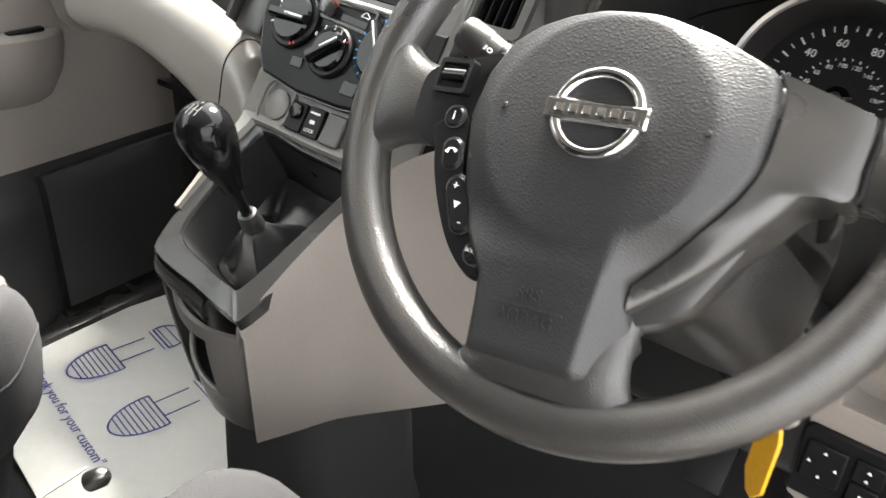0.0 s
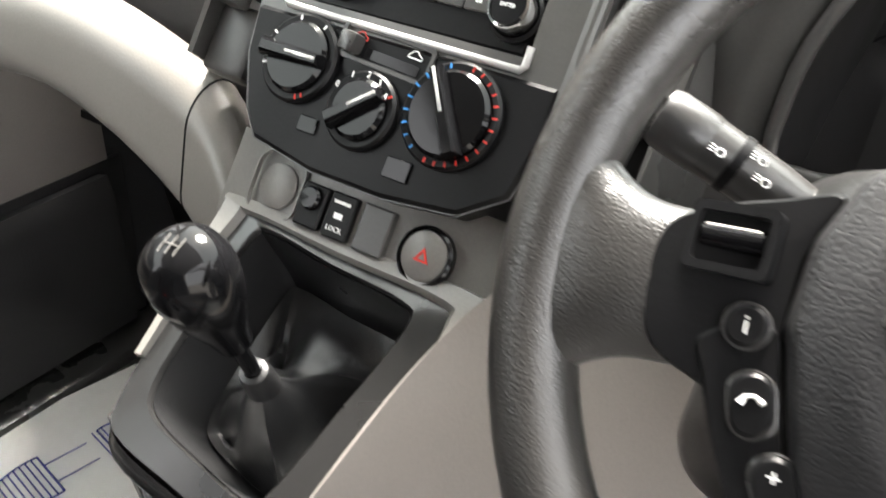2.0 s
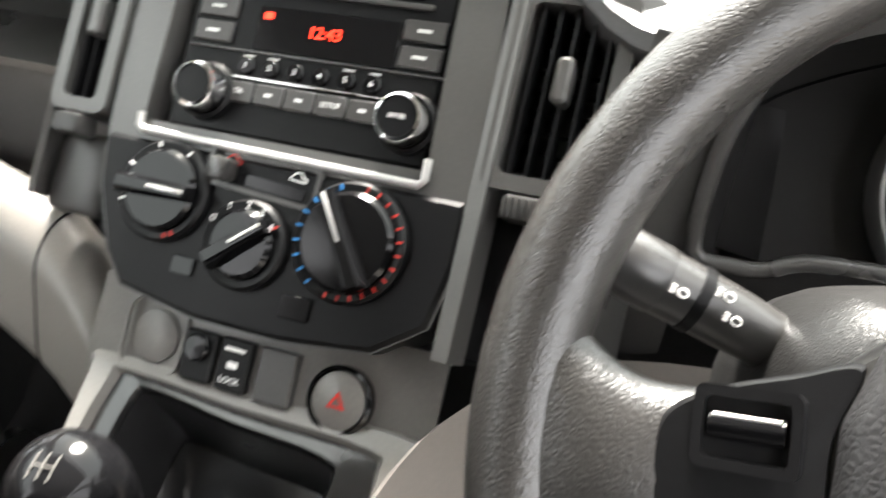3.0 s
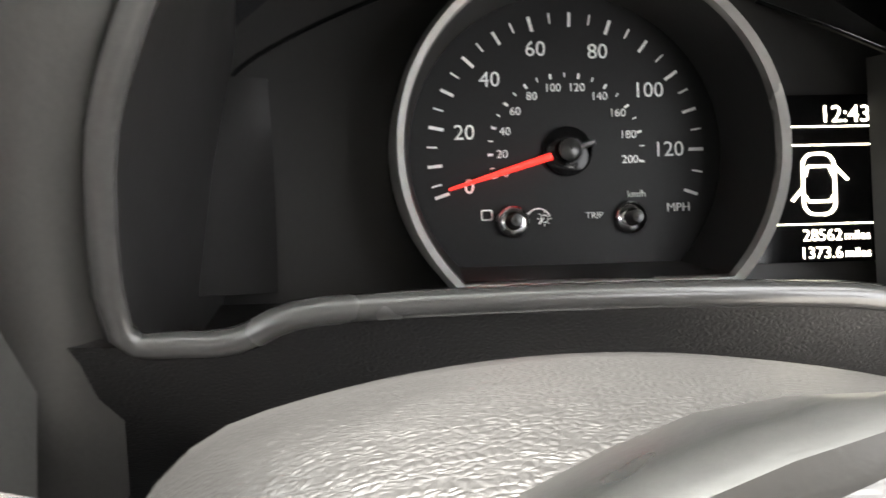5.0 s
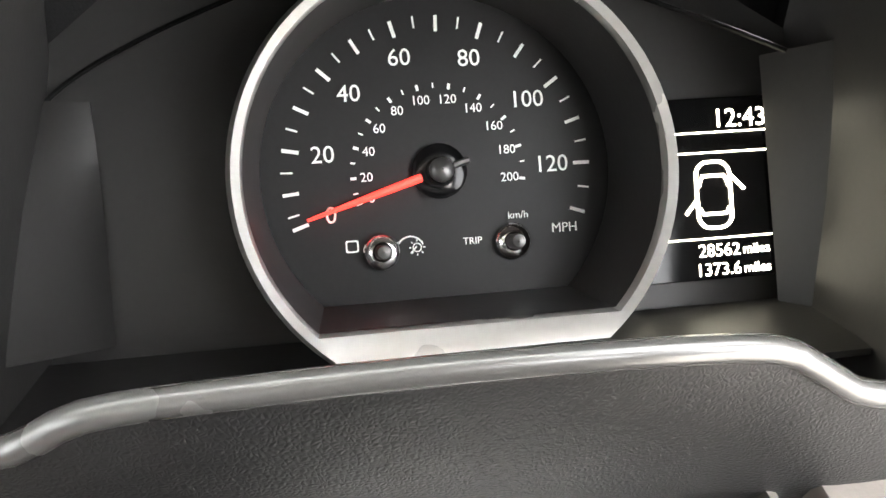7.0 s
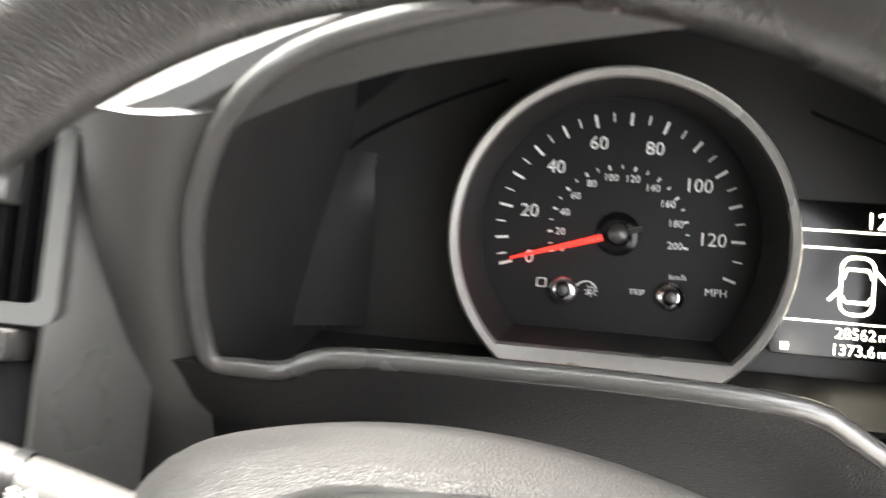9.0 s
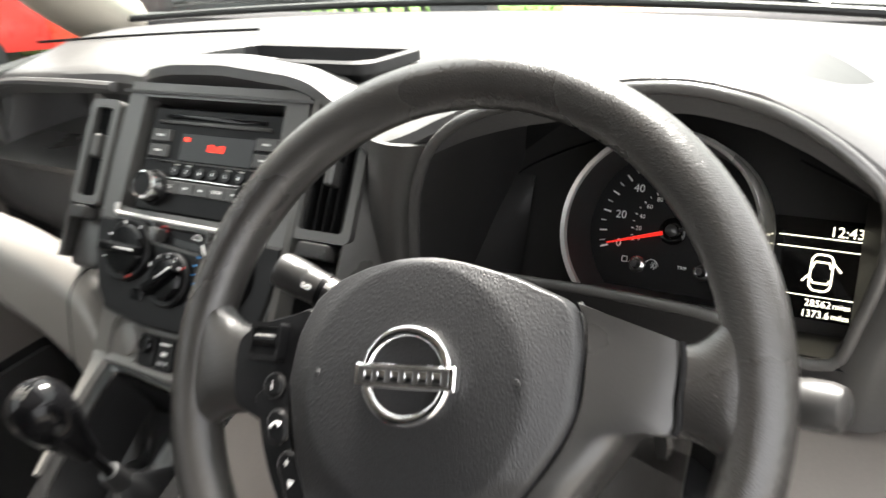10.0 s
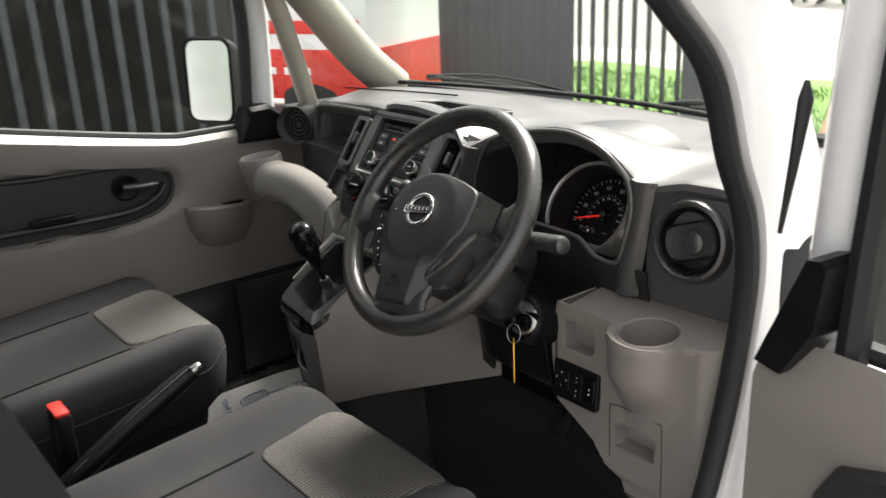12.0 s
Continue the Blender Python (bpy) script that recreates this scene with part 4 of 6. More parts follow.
bm = bmesh.new()
sheet(bm, [[front_at(u, v) for u in np.linspace(0, 1, 19)] for v in np.linspace(0, 1, 19)], -0.005, ((2, 12, 2, 13),))
part("console_front", bm, FRONTGREY, con, "mid grey console front")
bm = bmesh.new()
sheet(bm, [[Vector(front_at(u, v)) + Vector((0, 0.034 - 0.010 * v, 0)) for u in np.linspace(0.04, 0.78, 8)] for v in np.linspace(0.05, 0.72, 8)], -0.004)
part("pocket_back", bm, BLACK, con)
bm = bmesh.new()
sheet(bm, [[Vector(front_at(u, 0.67)) + Vector((0, d, -0.002)) for d in np.linspace(0.002, 0.04, 4)] for u in np.linspace(0.06, 0.76, 8)], 0.004)
part("pocket_floor", bm, BLACK, con)
bm = bmesh.new()
tube(bm, [Vector(front_at(u, 0.665)) + Vector((0, -0.002, 0)) for u in np.linspace(0.06, 0.98, 16)], 0.0035, 8)
part("pocket_lip", bm, FRONTGREY, con)
bm = bmesh.new()
tube(bm, [Vector(front_at(0.745, v)) + Vector((0, -0.0012, 0)) for v in np.linspace(0.69, 1.0, 6)], 0.0008, 5)
part("front_seam", bm, BLACK, con)
# black lower plinth of the console
bm = bmesh.new()
loft(bm, [[(x * k - 0.40 - 0.02 * (1 - k), y * k + 0.15, z) for x, y in rrect(0.16, 0.2, 0.04)] for k, z in ((1.25, 0.04), (1.1, 0.12), (1.0, 0.36))], True, True)
part("plinth", bm, CARPET, con)
# light side bolster sweeping towards the column
bm = bmesh.new()
rows = []
TOPL = [(-0.314, -0.022, 0.520), (-0.295, 0.03, 0.572), (-0.282, 0.09, 0.612), (-0.262, 0.135, 0.645), (-0.235, 0.17, 0.66), (-0.20, 0.20, 0.67), (-0.15, 0.22, 0.67), (-0.10, 0.24, 0.66)]
BOTL = [(-0.350, 0.012, 0.336), (-0.330, 0.052, 0.337), (-0.305, 0.092, 0.343), (-0.262, 0.127, 0.356), (-0.22, 0.16, 0.369), (-0.175, 0.195, 0.383), (-0.13, 0.228, 0.397), (-0.09, 0.255, 0.41)]
for n_, (p, q) in enumerate(zip(spline(TOPL, 3), spline(BOTL, 3))):
    row = [(p.x - 0.016, p.y + 0.008, p.z - 0.040), (p.x - 0.006, p.y + 0.003, p.z - 0.012)]
    for v in np.linspace(0, 1, 14):
        r = p.lerp(q, v)
        b = (0.030 * math.sin(math.pi * v) ** 0.8 - 0.004) * (0.25 + 0.75 * smooth(0, 5, n_))
        row.append((r.x + b * 0.75, r.y - b * 0.5, r.z))
    rows.append(row)
sheet(bm, rows, 0.005)
part("side_bolster", bm, GREIGE, con, "warm grey knee bolster")
# console left side
bm = bmesh.new()
sheet(bm, [[(-0.47 - 0.03 * v * (1 - v) * 4 * 0.3 - 0.02 * v, 0.0 + 0.16 * u + 0.04 * v, (0.53 + 0.10 * u) * (1 - v) + 0.32 * v) for u in np.linspace(0, 1, 8)] for v in np.linspace(0, 1, 8)], 0.005)
part("console_side", bm, PANEL, con)

# console switches on the apron
def apron_switch(x, w, h, name, label, m_):
    bm = bmesh.new()
    slab(bm, rrect(w, h, 0.002, 3, x, -0.134), -0.014, -0.0065, 0.0012, S)
    return single(name, bm, m_, label, "switch", "console switches")


bm = bmesh.new()
ring(bm, rrect(0.046, 0.05, 0.014, 6, -0.062, -0.130), rrect(0.043, 0.047, 0.0125, 6, -0.062, -0.130), -0.014, -0.0095, S)
lathe(bm, [(0.0165, -0.0148), (0.0165, -0.0112), (0.0158, -0.0108), (0.0004, -0.0108)], 32, at(S, -0.061, -0.130))
single("round_blank", bm, CONGREY, "round grey blanking cover on the console", "cover")
t = apron_switch(-0.0255, 0.022, 0.031, "mirror_switch", "black mirror adjuster switch with a small round knob", BLACK)
bm = bmesh.new()
lathe(bm, [(0.0088, -0.007), (0.0085, -0.003), (0.007, -0.0015), (0.0004, -0.0012)], 28, at(S, -0.0255, -0.129))
part("adjuster_knob", bm, GLOSS, t)
t = apron_switch(0.0, 0.022, 0.032, "lock_switch", "black door lock switch with white lettering", BLACK)
lettering("lettering", "LOCK", 0.0052, at(S, 0.0, -0.1435, -0.0061), WHITE_INK, t)
bm = bmesh.new()
box(bm, (0.0, -0.134, -0.0061), (0.007, 0.004, 0.0003), 0, S)
box(bm, (0.0, -0.1245, -0.0061), (0.014, 0.0022, 0.0003), 0, S)
part("symbol", bm, WHITE_INK, t)
apron_switch(0.029, 0.025, 0.033, "blank_switch", "plain grey switch blank", PANEL)
haz = thing("hazard_switch", S @ Vector((0.072, -0.137, -0.01)), "round grey hazard button with a red triangle", "switch")
bm = bmesh.new()
lathe(bm, [(0.0205, -0.014), (0.0205, -0.008), (0.0185, -0.0065), (0.0175, -0.009)], 36, at(S, 0.072, -0.137))
part("switch_ring", bm, GLOSS, haz)
bm = bmesh.new()
lathe(bm, [(0.0172, -0.01), (0.0168, -0.0075), (0.0145, -0.0062), (0.0004, -0.0056)], 36, at(S, 0.072, -0.137))
part("button", bm, CONGREY, haz)
bm = bmesh.new()
T3 = [(0.0065 * math.cos(a), 0.0065 * math.sin(a)) for a in (1.571, 3.665, 5.76)]
ring(bm, T3, [(x * 0.55, y * 0.55) for x, y in T3], -0.0062, -0.0050, at(S, 0.072, -0.138))
part("triangle", bm, RED_INK, haz)

# gear lever
gear = thing("gear_lever", (-0.375, 0.05, 0.56), "gear lever with glossy black knob and leather gaiter", "gear lever")
gb, gt = Vector((-0.381, 0.050, 0.581)), Vector((-0.376, 0.004, 0.692))
ax = (gt - gb).normalized()
GM = Matrix.Translation(gb) @ ax.to_track_quat("Z", "Y").to_matrix().to_4x4()
bm = bmesh.new()
lathe(bm, [(0.0085, 0.030), (0.0112, 0.031), (0.0140, 0.046), (0.0205, 0.067), (0.0245, 0.084), (0.0262, 0.097), (0.0258, 0.107), (0.0225, 0.117), (0.016, 0.1235), (0.008, 0.1265), (0.0004, 0.127)], 36, GM @ Matrix.Translation((0, 0, 0.013)))
knob = part("gear_knob", bm, GLOSS, gear, "glossy black pear-shaped knob")
bm = bmesh.new()
for dx in (-0.005, 0.0, 0.005):
    tube(bm, [GM @ Vector((dx, dy, 0.1405 - (dx * dx + dy * dy) * 12)) for dy in (-0.006, -0.002, 0.002, 0.006)], 0.0004, 5)
tube(bm, [GM @ Vector((dx, 0, 0.1405 - dx * dx * 12)) for dx in (-0.005, -0.002, 0.002, 0.005)], 0.0004, 5)
part("shift_pattern", bm, CONGREY, knob)
bm = bmesh.new()
lathe(bm, [(0.0055, -0.01), (0.0055, 0.06)], 16, GM)
part("shaft", bm, GLOSS, gear)
bm = bmesh.new()
lathe(bm, [(0.0125, -0.022), (0.0108, 0.003), (0.0095, 0.007), (0.006, 0.008)], 28, GM)
part("gaiter_collar", bm, BOOT, gear)
bm = bmesh.new()
foot = [K @ Vector((x * 0.86, y * 0.88, -0.058)) for x, y in hole]
loops = []
for s in np.linspace(0, 1, 9):
    loop = []
    for k, f in enumerate(foot):
        a = 2 * math.pi * k / len(foot)
        d = f - gb
        top = gb - 0.012 * ax + 0.0112 * (d - d.dot(ax) * ax).normalized()
        fold = 0.010 * math.sin(3 * a + 5 * s) * math.sin(math.pi * s) + 0.006 * math.sin(7 * a - 3 * s) * math.sin(math.pi * s)
        p = f.lerp(top, s)
        p.z += -0.02 * math.sin(math.pi * s) + fold
        loop.append(p)
    loops.append(loop)
loft(bm, loops, True, False)
part("gaiter", bm, BOOT, gear, "folded black leather gaiter")

# ---- steering wheel ----
wheel = thing("steering_wheel", W @ Vector((0, 0.01, -0.03)), "dark grey three-spoke steering wheel with grained rim and control buttons", "steering wheel")
RC = (0.0, 0.015, -0.034)
RR, RT = 0.1805, 0.0172
bm = bmesh.new()
tube(bm, [W @ Vector((RC[0] + RR * math.cos(a), RC[1] + RR * math.sin(a), RC[2])) for a in np.linspace(0, 2 * math.pi, 97)[:-1]], RT, 20, True)
part("rim", bm, RIM, wheel, "grained dark grey rim")


HUB = W @ pose(0.003, 0.008, 0, 0, 0, 9)


def spoke(a_deg, pts, widths, thick, name):
    """A spoke that flares into the rim."""
    bm = bmesh.new()
    loops = []
    for (x, y, z), w, th in zip(pts, widths, thick):
        d = Vector((math.cos(radians(a_deg)), math.sin(radians(a_deg)), 0))
        s = Vector((-d.y, d.x, 0))
        loops.append([Vector((x, y, z)) + s * (w * math.cos(t)) * (abs(math.cos(t)) ** -0.25 if abs(math.cos(t)) > 0.05 else 1) + Vector((0, 0, th * math.sin(t))) for t in np.linspace(0, 2 * math.pi, 25)[:-1]])
    loops = [[tuple(q) for q in col] for col in zip(*[spline([l[i] for l in loops], 4) for i in range(24)])]
    loft(bm, loops, True, True, HUB)
    return part(name, bm, RIM, wheel)


spoke(180, [(-x, y, -z) for x, y, z in ((0.100, 0.005, 0.036), (0.122, 0.004, 0.034), (0.145, 0.004, 0.032), (0.163, 0.006, 0.033), (0.176, 0.008, 0.035))], (0.028, 0.028, 0.0300, 0.041, 0.058), (0.012, 0.013, 0.0145, 0.0155, 0.014), "spoke")
spoke(0, [(x, y, -z) for x, y, z in ((0.1425, 0.005, 0.033), (0.149, 0.005, 0.033), (0.157, 0.006, 0.033), (0.166, 0.007, 0.034), (0.176, 0.008, 0.035))], (0.0235, 0.0255, 0.031, 0.042, 0.058), (0.0125, 0.0135, 0.0145, 0.0155, 0.014), "spoke")
spoke(-90, [(0.0, -y, z) for y, z in ((0.10, -0.034), (0.128, -0.030), (0.147, -0.031), (0.160, -0.033))], (0.050, 0.050, 0.056, 0.072), (0.012, 0.013, 0.014, 0.013), "spoke")

def pad_z(x, y):
    """Height of the cover: a flat dished disc, falling away outside its crease; a tongue with a ridge below."""
    r = math.hypot(x + 0.002, y + 0.003)
    tongue = smooth(-0.055, -0.09, y)
    z = -0.004 * (min(r, 0.069) / 0.069) ** 2 - (0.42 * (1 - tongue) + 0.11 * tongue) * max(0.0, r - 0.069)
    crest = 0.029 - 0.006 * smooth(-0.05, -0.145, y)
    return z - 0.85 * smooth(-0.045, -0.10, y) * max(0.0, x - crest)


# hub base plate in satin grey, then the airbag cover
def polar(pts, n=72):
    return [(p.x, p.y) for p in spline([(x, y, 0) for x, y in pts], max(1, n // len(pts)), True)]


base = polar([(0.128, 0.029), (0.086, 0.044), (0.045, 0.060), (0.0, 0.068), (-0.045, 0.062), (-0.082, 0.042), (-0.105, 0.022), (-0.108, -0.010), (-0.100, -0.034), (-0.086, -0.055), (-0.068, -0.084), (-0.045, -0.105), (0.0, -0.115), (0.060, -0.103), (0.085, -0.070), (0.104, -0.030), (0.118, -0.008), (0.134, 0.004)])
bm = bmesh.new()
loft(bm, [[(x * k, y * k + (f * smooth(0.0, 0.06, y) * (1 - smooth(0.02, 0.07, x)) - 0.20 * max(x + 0.02, 0) * smooth(-0.034, -0.055, z) if y > 0 else 0), z) for x, y in base] for k, z, f in ((0.90, -0.075, 0.0), (0.96, -0.064, 0.004), (0.99, -0.05, 0.005), (1.0, -0.034, 0.003), (0.985, -0.028, 0.002), (0.93, -0.026, 0.0), (0.5, -0.024, 0.0))], True, True, HUB)
part("hub_shell", bm, SATIN, wheel, "satin grey hub shell")
# satin wings beside the pad
bm = bmesh.new()
IN_ = spline([(0.087, 0.0475, 0), (0.0925, 0.035, 0), (0.0935, 0.015, 0), (0.092, -0.008, 0), (0.085, -0.028, 0), (0.0735, -0.046, 0), (0.056, -0.067, 0), (0.041, -0.086, 0)], 4)
OUT_ = spline([(0.142, 0.0285, 0), (0.1425, 0.015, 0), (0.141, 0.0, 0), (0.139, -0.0175, 0), (0.118, -0.0185, 0), (0.104, -0.036, 0), (0.078, -0.068, 0), (0.041, -0.102, 0)], 4)
rows = []
for p, q in zip(IN_, OUT_):
    row = []
    for s_, dz in ((0.0, -0.004), (0.03, -0.0012), (0.4, 0.0), (0.8, -0.0005), (0.95, -0.0025), (1.0, -0.007), (1.0, -0.024), (0.93, -0.046)):
        r = p.lerp(q, s_)
        row.append((r.x, r.y, max(pad_z(p.x, p.y), -0.018) * (1 - s_) + (-0.019) * s_ + dz))
    rows.append(row)
sheet(bm, rows, 0.003, (), HUB)
part("wing", bm, SATIN, wheel, "satin grey wing")
bm = bmesh.new()
tube(bm, [HUB @ Vector((q.x + 0.0012, q.y, -0.0205)) for q in OUT_[0:13]], 0.0016, 6)
part("wing_gap", bm, BLACK, wheel)
bm = bmesh.new()
wing2 = polar([(-0.137, 0.022), (-0.139, 0.0), (-0.134, -0.018), (-0.118, -0.027), (-0.104, -0.030), (-0.093, -0.01), (-0.090, 0.02), (-0.082, 0.0415), (-0.100, 0.038), (-0.122, 0.032)], 60)
loft(bm, [[(-0.113 + (x + 0.113) * k, y * k, z) for x, y in wing2] for k, z in ((1.0, -0.034), (1.0, -0.021), (0.96, -0.0185), (0.4, -0.0175))], True, True, HUB)
part("wing", bm, BLACK, wheel, "black button housing")
# airbag pad: round top with a tongue to the rim
pad_left = lin([(-0.146, -0.047), (-0.12, -0.049), (-0.101, -0.051), (-0.075, -0.069), (-0.052, -0.081), (-0.004, -0.092), (0.025, -0.0885), (0.047, -0.078), (0.058, -0.062), (0.065, -0.042), (0.070, -0.018), (0.0715, -0.006)])
pad_right = lin([(-0.146, 0.039), (-0.118, 0.051), (-0.100, 0.044), (-0.086, 0.040), (-0.068, 0.055), (-0.046, 0.073), (-0.028, 0.0845), (-0.011, 0.0915), (0.022, 0.093), (0.04, 0.0905), (0.0485, 0.0845), (0.060, 0.056), (0.068, 0.026), (0.0715, 0.004)])
bm = bmesh.new()
rows = []
for y in list(np.linspace(-0.146, 0.05, 66)) + list(0.05 + 0.0215 * np.sin(np.linspace(0.1, math.pi / 2, 12))):
    xl, xr = pad_left(y), pad_right(y)
    row = []
    for u in 0.5 - 0.5 * np.cos(np.linspace(0, math.pi, 57)):
        x = xl + (xr - xl) * u
        d = min(x - xl, xr - x, y + 0.146, (0.0715 - y) * 1.5)
        row.append((x, y, pad_z(x, y) - 0.0045 * (1 - min(max(d, 0) / 0.005, 1)) ** 2))
    rows.append(row)
sheet(bm, rows, -0.012, (), HUB)
padob = part("airbag_cover", bm, LEATHER, wheel, "grained charcoal airbag cover")
# small dimples
for x in (-0.063, 0.063):
    bm = bmesh.new()
    lathe(bm, [(0.0022, 0.0), (0.0018, 0.0011), (0.0003, 0.0012)], 12, at(HUB, x, 0.002, pad_z(x, 0.002)))
    part("dimple", bm, LEATHER, padob)
# maker's badge as a plain ring with a bar
bm = bmesh.new()
bz = 0.0025
tube(bm, [at(HUB, 0.0, 0.003, bz) @ Vector((0.0255 * math.cos(a), 0.0245 * math.sin(a), 0)) for a in np.linspace(0, 2 * math.pi, 49)[:-1]], 0.0037, 12, True)
badge = part("badge_ring", bm, CHROME, wheel, "chrome ring badge with a plain bar")
bm = bmesh.new()
slab(bm, rrect(0.0635, 0.0135, 0.0015), 0.0, 0.0066, 0.0012, at(HUB, 0, 0.002, 0.0))
part("badge_bar", bm, CHROME, wheel)
bm = bmesh.new()
slab(bm, rrect(0.056, 0.0092, 0.001), 0.0065, 0.0072, 0.0, at(HUB, 0, 0.002, 0.0))
part("badge_inlay", bm, SATIN, wheel)
for k in range(6):
    bm = bmesh.new()
    box(bm, (-0.0215 + k * 0.0086, 0.002, 0.0077), (0.0055, 0.0056, 0.0012), 0.0005, HUB)
    part("badge_bead", bm, CHROME, wheel)
# embossed words
for wd, y in (("SRS", -0.1065), ("AIRBAG", -0.1205)):
    me_m = at(HUB, -0.012, y, pad_z(-0.012, y) + 0.0008, 6)
    lettering("embossed_lettering", wd, 0.0105, me_m, LEATHER, padob, "", 0.0005)
bm = bmesh.new()
box(bm, (-0.012, -0.1135, pad_z(-0.012, -0.1135) + 0.0008), (0.046, 0.0008, 0.001), 0, HUB)
part("embossed_line", bm, LEATHER, padob)
# thumb control: scroll window and buttons on the left
bm = bmesh.new()
HW = at(HUB, -0.113, 0.0205, -0.0165, 0, -12, -3)
ring(bm, rrect(0.030, 0.024, 0.003), rrect(0.024, 0.0175, 0.002), -0.004, 0.003, HW)
hw = part("rocker_frame", bm, BLACK, wheel, "black rocker switch frame")
bm = bmesh.new()
slab(bm, rrect(0.024, 0.0175, 0.002), -0.006, -0.003, 0, HW)
part("rocker_well", bm, BLACK, hw)
bm = bmesh.new()
tube(bm, [HW @ Vector((x, 0.0005, -0.0005)) for x in (-0.0105, 0.0105)], 0.0042, 12)
part("rocker", bm, GLOSS, hw)
bm = bmesh.new()
tube(bm, [HW @ Vector((x, 0.0035, 0.0028)) for x in (-0.0095, 0.0095)], 0.0006, 6)
part("rocker_edge", bm, SILVER, hw)
BX = [(-0.103, -0.0065, 0.0072, 0.0072, "i"), (-0.0965, -0.031, 0.0072, 0.0105, "p"), (-0.0805, -0.0625, 0.0075, 0.019, "v"), (-0.0585, -0.0895, 0.0085, 0.0072, "s")]
strip = polar([(-0.118, -0.012), (-0.096, -0.004), (-0.0895, -0.026), (-0.083, -0.050), (-0.071, -0.074), (-0.053, -0.095), (-0.052, -0.105), (-0.063, -0.104), (-0.080, -0.090), (-0.095, -0.069), (-0.107, -0.046), (-0.114, -0.026)], 60)
bm = bmesh.new()
loft(bm, [[(x, y, z - 0.0) for x, y in strip] for z in (-0.034, -0.0185)] + [[(-0.082 + (x + 0.082) * 0.94, -0.05 + (y + 0.05) * 0.97, -0.0165) for x, y in strip]], True, True, HUB)
pod = part("button_strip", bm, BLACK, wheel, "black curved button strip")
for x, y, rx_, ry_, k in BX:
    tilt_ = {"i": 0, "p": 12, "v": 25, "s": 40}[k]
    bm = bmesh.new()
    M = at(HUB, x, y, -0.0168, 0, 0, tilt_)
    slab(bm, rrect(rx_ * 2, ry_ * 2, rx_ * 0.95, 6), -0.002, 0.0032, 0.0016, M)
    b_ = part("control_button", bm, BLACK, pod)
    bm = bmesh.new()
    tube(bm, [M @ Vector((px * 1.02, py * 1.02, 0.0012)) for px, py in rrect(rx_ * 2, ry_ * 2, rx_ * 0.95, 6)], 0.0007, 6, True)
    part("button_edge", bm, SATIN, b_)
    if k == "i":
        lettering("symbol", "i", 0.009, at(M, 0, 0, 0.0035), WHITE_INK, b_)
    elif k == "p":
        bm = bmesh.new()
        tube(bm, [M @ Vector(p) for p in ((-0.0035, 0.0005, 0.0036), (-0.0015, 0.0028, 0.0036), (0.0015, 0.0028, 0.0036), (0.0035, 0.0005, 0.0036))], [0.0012, 0.0006, 0.0006, 0.0012], 6)
        part("symbol", bm, WHITE_INK, b_)
    elif k == "v":
        lettering("symbol", "+", 0.008, at(M, 0, 0.012, 0.0035, 0, 0, -tilt_), WHITE_INK, b_)
        lettering("symbol", "-", 0.009, at(M, 0, -0.012, 0.0035, 0, 0, -tilt_), WHITE_INK, b_)
        bm = bmesh.new()
        slab(bm, [(-0.0022, -0.0022), (0.0025, 0), (-0.0022, 0.0026)], 0.0033, 0.0037, 0, M)
        part("symbol", bm, WHITE_INK, b_)
    else:
        lettering("lettering", "SOURCE", 0.0035, at(M, 0, 0, 0.0035, 0, 0, -tilt_ - 3), WHITE_INK, b_)

# ---- column, stalks, ignition ----
colm = thing("steering_column", (0.02, 0.16, 0.62), "dark plastic steering column shroud", "steering column")
bm = bmesh.new()
secs = []
for n_, w, top, bot in ((-0.052, 0.15, 0.052, -0.06), (-0.06, 0.175, 0.068, -0.07), (-0.09, 0.21, 0.080, -0.078), (-0.125, 0.242, 0.087, -0.085), (-0.145, 0.252, 0.088, -0.088), (-0.160, 0.250, 0.081, -0.09), (-0.170, 0.235, 0.062, -0.09), (-0.20, 0.20, 0.035, -0.09), (-0.27, 0.19, 0.02, -0.08)):
    secs.append([(0.0 + x, (top + bot) / 2 + y + (-0.0055 - 1.9 * (x + 0.02) ** 2) * smooth(0, 0.03, y), n_) for x, y in even(rrect(w, top - bot, 0.03, 8), 96)])
loft(bm, secs, True, True, W)
part("column_shroud", bm, COWL, colm, "grained dark column shroud")
bm = bmesh.new()
tube(bm, [W @ Vector((0, 0, z)) for z in (-0.05, -0.09)], 0.04, 28)
part("hub_boss", bm, BLACK, colm)
# lower cover below the column
bm = bmesh.new()
sheet(bm, [[(x, 0.160 + 0.072 * smooth(-0.01, -0.125, x) - 0.030 * v + 0.02 * smooth(0.15, 0.0, v), 0.488 - 0.085 * smooth(-0.03, -0.125, x) + (0.15 + 0.085 * smooth(-0.03, -0.125, x)) * v) for v in np.linspace(0, 1, 14)] for x in np.linspace(-0.128, 0.136, 26)], 0.005)
part("lower_cover", bm, BLACK, colm, "black lower column cover")
